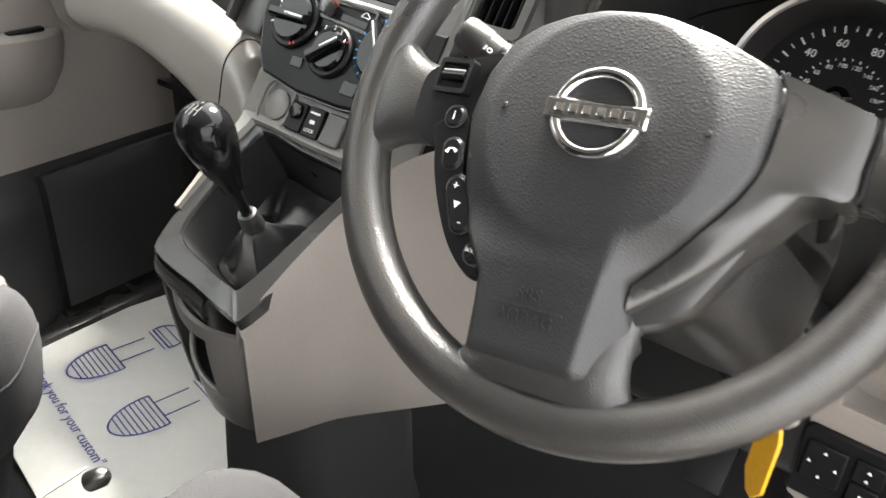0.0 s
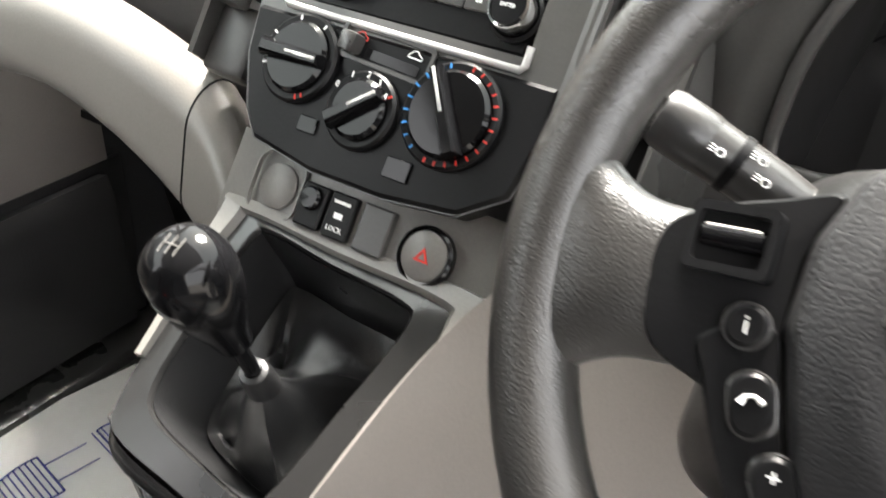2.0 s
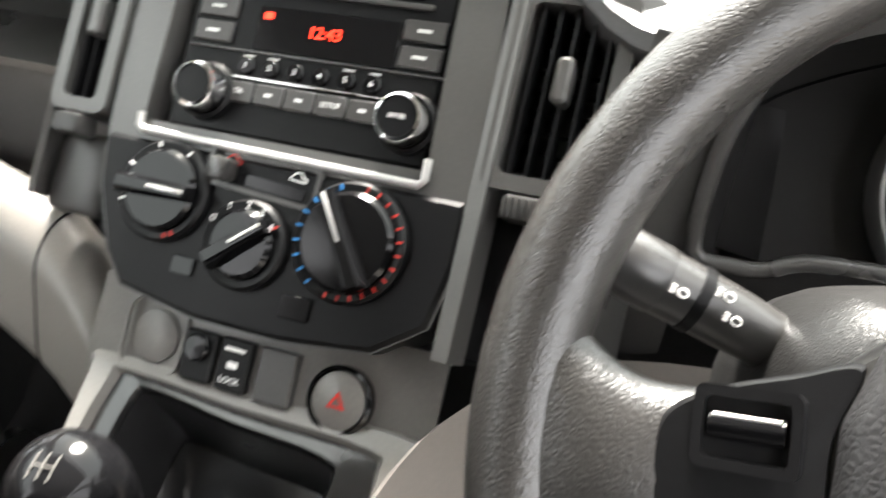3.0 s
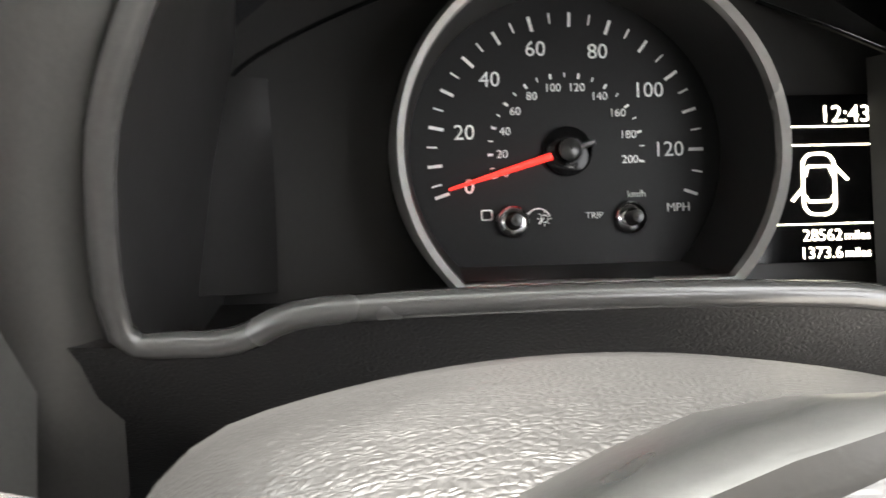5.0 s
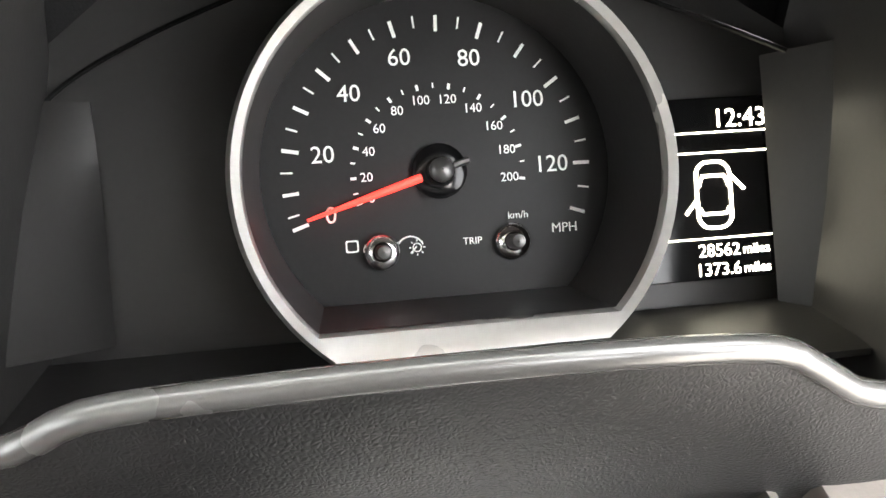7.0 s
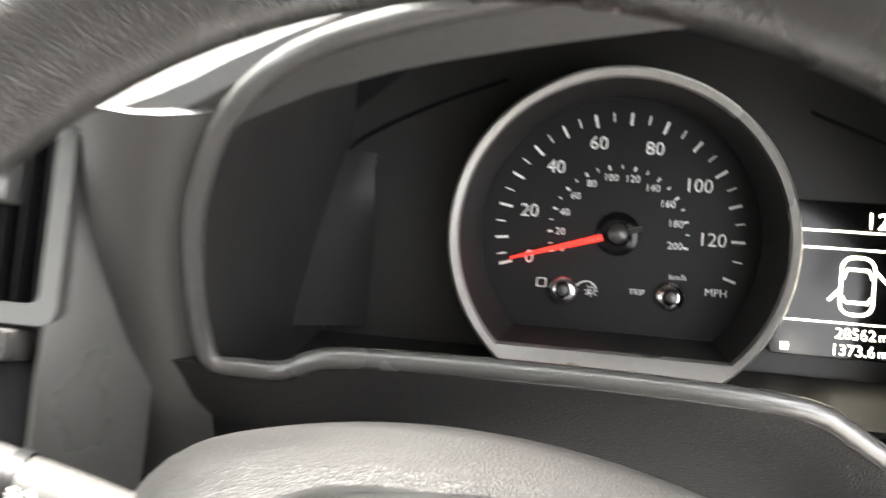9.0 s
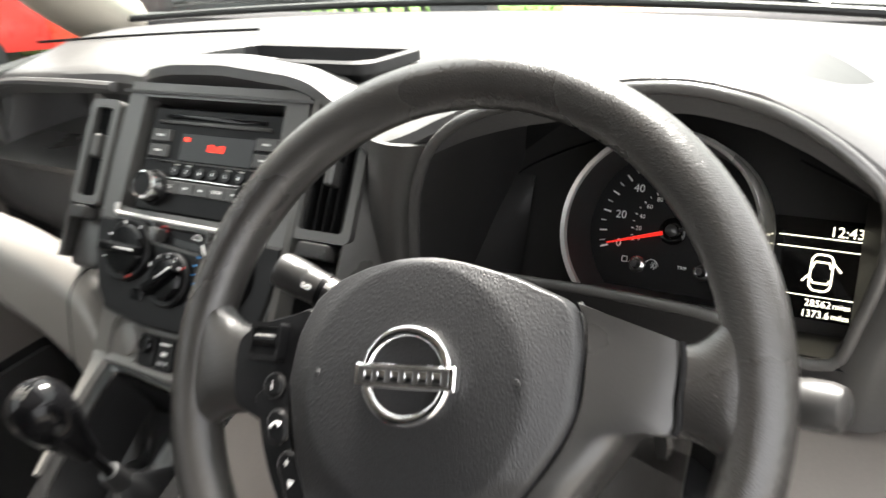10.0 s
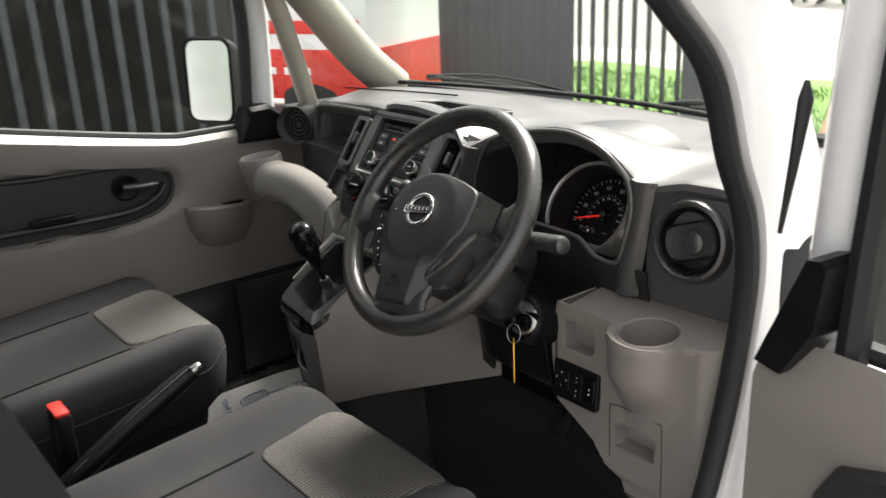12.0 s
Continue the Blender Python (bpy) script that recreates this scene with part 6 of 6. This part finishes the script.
lathe(bm, [(0.009, 0.0), (0.009, 0.014), (0.006, 0.018), (0.0004, 0.018)], 16, Matrix.Translation(P[-1]) @ (P[-1] - P[-2]).to_track_quat("Z", "Y").to_matrix().to_4x4())
part("release_button", bm, STEEL, hb)
bm = bmesh.new()
box(bm, (-0.36, -0.50, 0.19), (0.12, 0.28, 0.27), 0.03)
part("tunnel_cover", bm, BLACK, hb)
bk = thing("belt_buckle", (-0.40, -0.47, 0.33), "black seat belt buckle with a red release button", "belt buckle")
bm = bmesh.new()
box(bm, (-0.42, -0.47, 0.405), (0.058, 0.028, 0.14), 0.008)
part("buckle_body", bm, BLACK, bk)
bm = bmesh.new()
box(bm, (-0.42, -0.471, 0.477), (0.056, 0.024, 0.009), 0.004)
part("red_button", bm, REDPLASTIC, bk, "red release button")
for k, (x, y, z, l) in enumerate(((-0.46, -0.42, 0.30, 0.3), (-0.45, -0.47, 0.24, 0.3))):
    bm = bmesh.new()
    tube(bm, [(x, y, z), (x - 0.01, y + l, z + 0.012)], 0.0018, 8)
    single("seat_rail", bm, STEEL, "bare steel seat runner beside the tunnel", "rail", "seat rails")
for k, p in enumerate(((-0.515, -0.10, 0.245), (-0.50, -0.20, 0.27))):
    bm = bmesh.new()
    lathe(bm, [(0.012, 0.0), (0.012, 0.02), (0.009, 0.026), (0.004, 0.03), (0.0004, 0.03)], 16, pose(*p, 0, 55, 30))
    single("seat_bolt", bm, STEEL, "steel seat frame bolt with a domed head", "bolt", "seat bolts")

# ---- passenger door ----
pd = thing("passenger_door", (-1.07, 0.0, 0.1), "closed passenger door with warm grey panel and dark insert", "door")


def sill(y):
    return 0.772 + 0.20 * max(0.0, 0.07 - y) ** 1.1


bm = bmesh.new()
ys = np.linspace(-0.62, 0.42, 54)


def ins(y, z):
    """1 inside the dark handle recess."""
    yc = -0.36
    a = (y - yc) / 0.41 if y > yc else 0
    b = (z - 0.655 - 0.06 * max(0, -0.1 - y)) / (0.085)
    q = abs(a) ** 3 + abs(b) ** 3
    return 1 - smooth(0.8, 1.1, q)


rows = [[(-1.062 - 0.028 * ins(y, z) - 0.03 * smooth(sill(y) - 0.03, sill(y), z) ** 2, y, z) for z in np.linspace(0.34, sill(y), 44)] for y in ys]
sheet(bm, rows, -0.01)
part("door_panel", bm, GREIGE, pd, "warm grey door panel")
bm = bmesh.new()
pts = [(y, z) for y, z in [(p.x, p.y) for p in spline([(-0.60, 0.745, 0), (-0.3, 0.735, 0), (-0.06, 0.728, 0), (0.015, 0.705, 0), (0.032, 0.66, 0), (0.005, 0.615, 0), (-0.08, 0.588, 0), (-0.3, 0.582, 0), (-0.60, 0.585, 0)], 5, True)]]
DMx = Matrix(((0, 0, 1, -1.073), (1, 0, 0, 0), (0, 1, 0, 0), (0, 0, 0, 1)))
slab(bm, pts, -0.01, 0.004, 0.004, DMx)
part("dark_insert", bm, DOORBLACK, pd, "charcoal handle insert")
bm = bmesh.new()
tube(bm, [(-1.066, y, z) for y, z in pts], 0.006, 8, True)
part("insert_bead", bm, DOORBLACK, pd)
bm = bmesh.new()
lathe(bm, [(0.034, 0.0), (0.034, 0.006), (0.029, 0.009), (0.022, 0.004), (0.0004, 0.003)], 32, at(DMx, -0.085, 0.678, 0.004))
hd = part("handle_cup", bm, BLACK, pd)
bm = bmesh.new()
tube(bm, [DMx @ Vector(p) for p in ((-0.095, 0.680, 0.014), (-0.06, 0.676, 0.02), (-0.03, 0.674, 0.02), (-0.012, 0.674, 0.016))], 0.011, 12, flat=0.8)
part("pull_handle", bm, SATIN, pd, "grey door release handle")
bm = bmesh.new()
tube(bm, spline([DMx @ Vector(p) for p in ((-0.60, 0.632, 0.016), (-0.3, 0.622, 0.022), (-0.10, 0.62, 0.022), (-0.02, 0.64, 0.014), (0.01, 0.67, 0.006))], 5), 0.012, 10, flat=0.6)
part("insert_ledge", bm, DOORBLACK, pd)
bm = bmesh.new()
slab(bm, rrect(0.10, 0.016, 0.003, 3, -0.27, 0.636), 0.022, 0.036, 0.002, DMx)
part("window_switch", bm, BLACK, pd)
# pull bowl with a slot
bm = bmesh.new()
loops = []
for v, (z, dpt, hw) in enumerate(((0.600, 0.055, 0.094), (0.596, 0.060, 0.096), (0.578, 0.060, 0.096), (0.538, 0.050, 0.088), (0.498, 0.028, 0.068), (0.475, 0.004, 0.04))):
    loops.append([(-1.065 + dpt * math.sin(a) ** 0.7, 0.142 - hw * math.cos(a), z - 0.10 * (0.142 - hw * math.cos(a) - 0.05) * 0.9) for a in np.linspace(0, math.pi, 19)] + [(-1.075, 0.142 + hw, z), (-1.075, 0.142 - hw, z)])
loft(bm, loops, True, True)
bw = part("pull_bowl", bm, GREIGE, pd, "moulded grey pull bowl")
bm = bmesh.new()
box(bm, (-1.038, 0.175, 0.5905), (0.016, 0.055, 0.006), 0.002)
part("pull_slot", bm, BLACK, bw)
bm = bmesh.new()
tube(bm, spline([(-1.061, 0.05, 0.618), (-1.061, 0.075, 0.653), (-1.061, 0.13, 0.666), (-1.061, 0.20, 0.648), (-1.061, 0.235, 0.608)], 5), 0.004, 6)
part("bowl_outline", bm, GREIGE, pd)
# dark lower part and pocket
bm = bmesh.new()
sheet(bm, [[(-1.064 + 0.035 * smooth(0.36, 0.30, z) * (1 - smooth(0.1, 0.16, y)) + 0.004, y, z) for z in np.linspace(0.05, 0.375, 14)] for y in np.linspace(-0.62, 0.44, 30)], -0.01)
part("lower_panel", bm, DOORBLACK, pd, "black lower door panel")
bm = bmesh.new()
loft(bm, [[(-1.05 + dx, y0, z) for dx, z in ((0, 0.36), (0.02, 0.365), (0.03, 0.34), (0.03, 0.12), (0, 0.10))] for y0 in (0.15, 0.40)], True, True)
part("footwell_pad", bm, DOORBLACK, pd)
bm = bmesh.new()
box(bm, (-1.03, 0.0, 0.085), (0.09, 1.1, 0.04), 0.015)
part("door_sill_cover", bm, SATIN, pd)
bm = bmesh.new()
tube(bm, [(-1.086, y, sill(y) + 0.003) for y in np.linspace(-0.62, 0.25, 30)], 0.011, 8)
part("waist_seal", bm, RUBBER, pd)
# glass and frame
bm = bmesh.new()
sheet(bm, [[(-1.085 + 0.22 * (z - 0.77) ** 1.0 * 0.55, y, z) for z in np.linspace(0.76, 1.36, 6)] for y in np.linspace(-0.65, 0.30 , 8)], 0.004)
g_ = part("door_glass", bm, GLASS, pd, "clear door window")
g_.visible_shadow = False
bm = bmesh.new()
tube(bm, spline([(-1.085, 0.262, 0.74), (-1.07, 0.268, 0.90), (-1.035, 0.255, 1.08), (-0.99, 0.20, 1.25), (-0.96, 0.05, 1.38), (-0.955, -0.3, 1.41), (-0.955, -0.65, 1.41)], 5), 0.016, 8)
part("window_seal", bm, RUBBER, pd)
bm = bmesh.new()
tube(bm, spline([(-1.10, 0.32, 0.76), (-1.085, 0.318, 0.92), (-1.05, 0.30, 1.10), (-1.005, 0.245, 1.28), (-0.97, 0.06, 1.42), (-0.965, -0.65, 1.44)], 5), 0.032, 10)
part("door_frame", bm, WHITEPAINT, pd, "white painted door frame")
bm = bmesh.new()
slab(bm, [(0.215, 0.74), (0.36, 0.735), (0.352, 0.80), (0.31, 0.832), (0.25, 0.83), (0.235, 0.80)], -0.02, 0.045, 0.012, DMx)
part("mirror_corner", bm, BLACK, pd, "black mirror mounting corner")
# door mirror outside
mr = thing("door_mirror", (-1.27, 0.22, 0.85), "door mirror with black housing and bright glass", "mirror")
mc = Vector((-1.225, 0.235, 0.885))
MM = Matrix.Translation(mc) @ Vector((0.46, -0.88, 0.06)).to_track_quat("Z", "Y").to_matrix().to_4x4()
bm = bmesh.new()
loft(bm, [[(x, y, z) for x, y in rrect(w, h, 0.035, 6)] for w, h, z in ((0.09, 0.14, -0.09), (0.14, 0.21, -0.05), (0.158, 0.235, 0.0), (0.148, 0.225, 0.004), (0.141, 0.218, -0.006))], True, True, MM)
part("mirror_housing", bm, BLACK, mr)
bm = bmesh.new()
slab(bm, rrect(0.138, 0.214, 0.028, 6), -0.004, -0.0005, 0.0, MM)
part("mirror_glass", bm, MIRROR, mr, "silvered mirror glass")
# front pillars on the passenger side
bm = bmesh.new()
tube(bm, spline([(-1.045, 0.44, 0.79), (-1.035, 0.40, 0.93), (-1.0, 0.34, 1.08), (-0.955, 0.25, 1.26), (-0.93, 0.1, 1.40)], 5), 0.026, 10)
part("quarter_pillar", bm, PILLAR, shell, "beige quarter light pillar")
bm = bmesh.new()
tube(bm, spline([(-1.01, 0.70, 0.835), (-1.005, 0.585, 0.93), (-0.985, 0.46, 1.06), (-0.95, 0.30, 1.23), (-0.93, 0.15, 1.38)], 5), [0.06] * 21, 12, flat=0.85)
part("screen_pillar", bm, PILLAR, shell, "beige windscreen pillar trim")
bm = bmesh.new()
sheet(bm, [[(-1.06, 0.44 + 0.25 * u * (1 - v), 0.79 + 0.2 * v) for u in np.linspace(0, 1, 4)] for v in np.linspace(0, 1, 4)], 0.004)
q_ = part("quarter_glass", bm, GLASS, shell)
q_.visible_shadow = False

# ---- open driver's door ----
dd = thing("driver_door", (0.55, 0.1, 0.0), "open white driver's door with warm grey inner panel", "door")
DH = Matrix.Translation((0.505, 0.115, 0)) @ pose(0, 0, 0, 0, 0, -9)
# local x runs along the door away from the hinge, y to its outer skin
bm = bmesh.new()
box(bm, (0.52, 0.09, 0.25), (1.0, 0.05, 0.92), 0.02, DH)
part("outer_skin", bm, WHITEPAINT, dd, "white painted door skin")
bm = bmesh.new()
sheet(bm, [[(x, 0.03 - 0.012 * math.sin(3.14 * min(1, x)) + 0.03 * smooth(0.69, 0.73, z) ** 2, z) for z in np.linspace(-0.1, 0.722 + 0.03 * x, 18)] for x in np.linspace(0.005, 1.0, 24)], -0.02, (), DH)
part("inner_panel", bm, GREIGE, dd, "warm grey door inner panel")
bm = bmesh.new()
slab(bm, [(0.10, -0.05), (0.105, 0.50), (0.115, 0.575), (0.14, 0.622), (0.20, 0.645), (0.98, 0.66), (0.98, -0.05)], -0.03, 0.012, 0.008, DH @ Matrix(((1, 0, 0, 0), (0, 0, -1, 0.0), (0, 1, 0, 0), (0, 0, 0, 1))))
part("dark_insert", bm, DOORBLACK, dd, "charcoal door insert")
bm = bmesh.new()
tube(bm, [DH @ Vector(p) for p in ((0.10, 0.075, 0.732), (0.3, 0.075, 0.738), (1.0, 0.075, 0.755))], 0.014, 8)
part("sill_seal", bm, RUBBER, dd)
bm = bmesh.new()
loft(bm, [[DH @ Vector((x, y, z)) for x, z in ((0.012, 0.705), (0.05, 0.70), (0.088, 0.765), (0.098, 0.845), (0.088, 0.852), (0.072, 0.85))] for y in (0.0, 0.06)], True, True)
part("mirror_corner", bm, BLACK, dd, "black mirror mounting corner")
bm = bmesh.new()
tube(bm, [DH @ Vector(p) for p in ((0.10, 0.06, 0.72), (0.108, 0.055, 0.85), (0.122, 0.045, 1.0), (0.14, 0.03, 1.12), (0.18, 0.01, 1.28), (0.28, 0.0, 1.36))], 0.020, 8)
part("window_channel", bm, RUBBER, dd)
bm = bmesh.new()
tube(bm, spline([DH @ Vector(p) for p in ((0.03, 0.09, 0.6), (0.052, 0.085, 0.80), (0.070, 0.07, 0.98), (0.088, 0.055, 1.12), (0.13, 0.03, 1.30), (0.25, 0.01, 1.40), (1.0, 0.0, 1.42))], 4), 0.034, 10)
part("window_frame", bm, WHITEPAINT, dd, "white painted window frame")
bm = bmesh.new()
sheet(bm, [[(x, 0.07 - 0.09 * (z - 0.72), z) for z in np.linspace(0.72, 1.36, 5)] for x in np.linspace(0.12, 1.0, 6)], 0.004, (), DH)
g_ = part("door_glass", bm, GLASS, dd)
g_.visible_shadow = False
bm = bmesh.new()
tube(bm, [DH @ Vector(p) for p in ((0.010, 0.03, 0.86), (0.020, 0.03, 0.94), (0.030, 0.028, 1.02), (0.028, 0.03, 1.04))], [0.003, 0.006, 0.009, 0.003], 8)
part("hinge_gaiter", bm, RUBBER, dd)

# wipers beyond the glass
for k, (a, b) in enumerate((((-0.98, 0.80, 0.850), (-0.45, 0.87, 0.838)), ((-0.20, 0.86, 0.838), (0.10, 0.79, 0.845)))):
    wp = thing("windscreen_wiper", a, "black windscreen wiper resting below the glass", "wiper", "wipers")
    bm = bmesh.new()
    tube(bm, spline([a, (Vector(a) + Vector(b)) / 2 + Vector((0, 0.01, 0.02)), b], 5), [0.008] * 5 + [0.005] * 6, 8)
    part("wiper_arm", bm, BLACK, wp)
    bm = bmesh.new()
    tube(bm, [Vector(a) + Vector((0.05, -0.012, 0.008)), Vector(b) + Vector((0.1, -0.012, 0.0))], 0.004, 6)
    part("wiper_blade", bm, RUBBER, wp)

# ---- outside ----
ASPHALT = mat("grey_asphalt", (0.20, 0.19, 0.175), 0.9, 0, 0.8, 60, 0.25)
VERGE = mat("mown_grass", (0.10, 0.20, 0.035), 0.9, 0, 1.0, 25, 0.45)
FENCE = mat("dark_painted_steel", (0.030, 0.033, 0.035), 0.5, 0, 0.3, 60)
GREYSTEEL = mat("grey_painted_boarding", (0.055, 0.062, 0.066), 0.6, 0, 0.3, 40, 0.25)
REDPAINT = mat("red_vehicle_paint", (0.62, 0.035, 0.025), 0.3, 0, 0, 40, 0.05)
# shade beyond the side fence, put into a near-black colour
FENCESHADE = mat("painted_fence_shade", (0.012, 0.012, 0.010), 0.95, 0, 1.0, 14, 0.6)
STONE = mat("pale_concrete", (0.42, 0.40, 0.36), 0.9, 0, 0.6, 30, 0.15)
SOIL = mat("bare_brown_earth", (0.20, 0.12, 0.07), 0.95, 0, 1.0, 12, 0.4)
GZ = -0.42
bm = bmesh.new()
sheet(bm, [[(x, y, GZ - 0.02 * math.sin(x * 0.3) * math.cos(y * 0.2)) for y in [-400, -100, -40, -20, -10, -5, 0, 5, 10, 15, 20, 40, 100, 400]] for x in [-400, -100, -40, -20, -10, -5, 0, 5, 10, 20, 40, 100, 400]], 0.05)
single("ground", bm, ASPHALT, "grey asphalt yard and road surface", "ground", kind="structure")
bm = bmesh.new()
sheet(bm, [[(min(x, -1.85 - 0.45 * (y - 4.6)) if x > -3.5 else x, y, GZ + 0.06 + 0.10 * smooth(4.9, 8.0, y) + 0.03 * math.sin(2 * x + y)) for y in np.linspace(4.62, 8.2, 16)] for x in np.linspace(-9, -1.95, 30)], 0.05)
single("grass_verge", bm, VERGE, "bright green mown grass verge behind the fence", "grass", kind="stuff")
rng = random.Random(2)
bm = bmesh.new()
for k in range(9000):
    x, y = rng.uniform(-7.5, -1.95), rng.uniform(4.7, 7.6)
    z = GZ + 0.06 + 0.10 * smooth(4.9, 8.0, y) + 0.03 * math.sin(2 * x + y)
    if x > -1.85 - 0.45 * (y - 4.6):
        continue
    h, a, l = rng.uniform(0.03, 0.08), rng.uniform(0, 6.28), rng.uniform(-0.05, 0.05)
    dx, dy = 0.007 * math.cos(a), 0.007 * math.sin(a)
    bm.faces.new([bm.verts.new(p) for p in ((x - dx, y - dy, z - 0.01), (x + dx, y + dy, z - 0.01), (x + l, y + l * 0.5, z + h))])
single("grass_blades", bm, VERGE, "short uneven green grass blades on the verge", "grass", kind="stuff")
bm = bmesh.new()
sheet(bm, [[(-1.85 - 0.45 * (y - 4.6) + w, y, GZ + 0.10 - 0.09 * smooth(0.1, 0.7, w) + 0.015 * math.sin(11 * y + 7 * w)) for w in np.linspace(-0.1, 0.8, 8)] for y in np.linspace(4.4, 9.0, 24)], -0.05)
single("earth_bank", bm, SOIL, "low bare brown earth edge beside the verge", "earth", kind="structure")
bm = bmesh.new()
box(bm, (2.0, 9.4, GZ + 0.03), (24, 1.6, 0.12), 0.02)
single("far_pavement", bm, STONE, "pale concrete footway across the road", "pavement", kind="structure")
# front fence: boarded gate, railings, post
fr = thing("front_fence", (-3.5, 4.5, GZ), "dark grey steel fence with boarded gate and railings", "fence")
for k in range(12):
    bm = bmesh.new()
    box(bm, (-5.42 + k * 0.14, 4.5, GZ + 1.15), (0.1385, 0.03, 2.3), 0.004)
    part("board", bm, GREYSTEEL, fr)
for k in range(8):
    bm = bmesh.new()
    box(bm, (-3.74 + k * 0.135, 4.5, GZ + 1.15), (0.028, 0.028, 2.3), 0.003)
    part("railing", bm, FENCE, fr)
for z in (0.25, 2.1):
    bm = bmesh.new()
    box(bm, (-4.1, 4.53, GZ + z), (2.8, 0.04, 0.06), 0.004)
    part("rail", bm, FENCE, fr)
bm = bmesh.new()
box(bm, (-2.5, 4.5, GZ + 1.2), (0.42, 0.16, 2.4), 0.01)
part("gate_post", bm, GREYSTEEL, fr, "wide grey gate post")
# side fence
sf = thing("side_fence", (-3.0, 0.5, GZ), "dark steel palisade fence with painted shade behind it", "fence")
for k in range(35):
    y = -2.6 + k * 0.115
    bm = bmesh.new()
    box(bm, (-3.0, y, GZ + 1.25), (0.018, 0.034, 2.5), 0.004)
    part("pale", bm, GREYSTEEL, sf)
for z in (0.3, 2.2):
    bm = bmesh.new()
    box(bm, (-3.03, -0.6, GZ + z), (0.04, 4.1, 0.06), 0.004)
    part("rail", bm, FENCE, sf)
# added near-black sheet: its colour stands in for the shade behind the pales
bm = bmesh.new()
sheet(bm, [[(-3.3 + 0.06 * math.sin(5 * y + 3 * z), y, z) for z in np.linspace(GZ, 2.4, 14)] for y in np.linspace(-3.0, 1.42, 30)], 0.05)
part("backing", bm, FENCESHADE, sf, "near-black sheet painted as shade beyond the pales")
# red and white van ahead
rv2 = thing("parked_red_van", (-6.0, 4.2, GZ), "red and white panel van parked beyond the gate", "van")
VX = Matrix.Translation((-5.9, 4.55, GZ)) @ pose(0, 0, 0, 0, 0, 24)
bm = bmesh.new()
loft(bm, [[(x, y, z) for y, z in ((-0.9, 0.35), (-0.95, 0.72), (-0.935, 0.82), (0.935, 0.82), (0.95, 0.72), (0.9, 0.35))] for x in (-4.0, -0.02, 0.0)], True, True, VX)
part("lower_body", bm, REDPAINT, rv2, "red lower body")
bm = bmesh.new()
loft(bm, [[(x, y, z) for y, z in ((-0.93, 0.82), (-0.90, 1.5), (-0.80, 2.05), (0.80, 2.05), (0.90, 1.5), (0.93, 0.82))] for x in (-4.0, -0.06, -0.02)], True, True, VX)
part("upper_body", bm, WHITEPAINT, rv2, "white upper body")
for x, z, w in ((-0.9, 1.36, 0.45), (-1.5, 1.36, 0.35), (-0.8, 0.62, 0.3), (-1.3, 0.62, 0.5), (-0.45, 1.22, 0.3)):
    bm = bmesh.new()
    box(bm, (x, -0.935, z), (w, 0.012, 0.07), 0.002, VX)
    part("lettering_bar", bm, FENCE if z > 1 else WHITE_INK, rv2)
bm = bmesh.new()
box(bm, (-1.2, -0.926, 1.02), (2.2, 0.016, 0.12), 0.003, VX)
part("red_stripe", bm, REDPAINT, rv2)
for x in (-0.7, -3.2):
    bm = bmesh.new()
    lathe(bm, [(0.0005, -0.1), (0.2, -0.1), (0.31, -0.09), (0.32, 0), (0.31, 0.09), (0.2, 0.1), (0.0005, 0.1)], 28, VX @ pose(x, -0.82, 0.32, 90))
    part("wheel", bm, RUBBER, rv2)
# white van behind, seen in the mirror
wv_ = thing("parked_white_van", (-3.4, -7.5, GZ), "white panel van parked behind", "van")
bm = bmesh.new()
loft(bm, [[(x, y, z) for x, z in ((-0.85, 0.35), (-0.9, 1.0), (-0.75, 1.8), (0.75, 1.8), (0.9, 1.0), (0.85, 0.35))] for y in (-2.2, 2.2)], True, True, Matrix.Translation((-3.6, -8.5, GZ)))
part("body", bm, WHITEPAINT, wv_)
for y in (-1.3, 1.3):
    bm = bmesh.new()
    lathe(bm, [(0.0005, -0.1), (0.2, -0.1), (0.31, -0.09), (0.32, 0), (0.31, 0.09), (0.2, 0.1), (0.0005, 0.1)], 28, Matrix.Translation((-2.78, -8.5 + y, GZ + 0.32)) @ pose(0, 0, 0, 0, 90))
    part("wheel", bm, RUBBER, wv_)
# hedge far behind and across the road
LEAF = mat("hedge_leaves", (0.06, 0.11, 0.025), 0.7, 0, 0.4, 20, 0.5)
bm = bmesh.new()
for k in range(5000):
    if k % 2:
        c = Vector((rng.uniform(-16, 14), 22 + rng.uniform(-1.2, 1.2), GZ + rng.uniform(0, 1) ** 0.7 * (1.6 + 0.7 * math.sin(k * 0.37))))
    else:
        c = Vector((rng.uniform(-14, 0), -20 + rng.uniform(-1.2, 1.2), GZ + rng.uniform(0, 1) ** 0.7 * 3.2))
    s = rng.uniform(0.12, 0.3)
    q = Euler((rng.uniform(0, 6), rng.uniform(0, 6), rng.uniform(0, 6))).to_matrix()
    bm.faces.new([bm.verts.new(c + q @ Vector(p) * s) for p in ((-1, 0, 0), (0, -0.5, 0.1), (1, 0, 0), (0, 0.5, 0.1))])
single("far_hedge", bm, LEAF, "uneven green hedge far across the road", "hedge", kind="stuff")
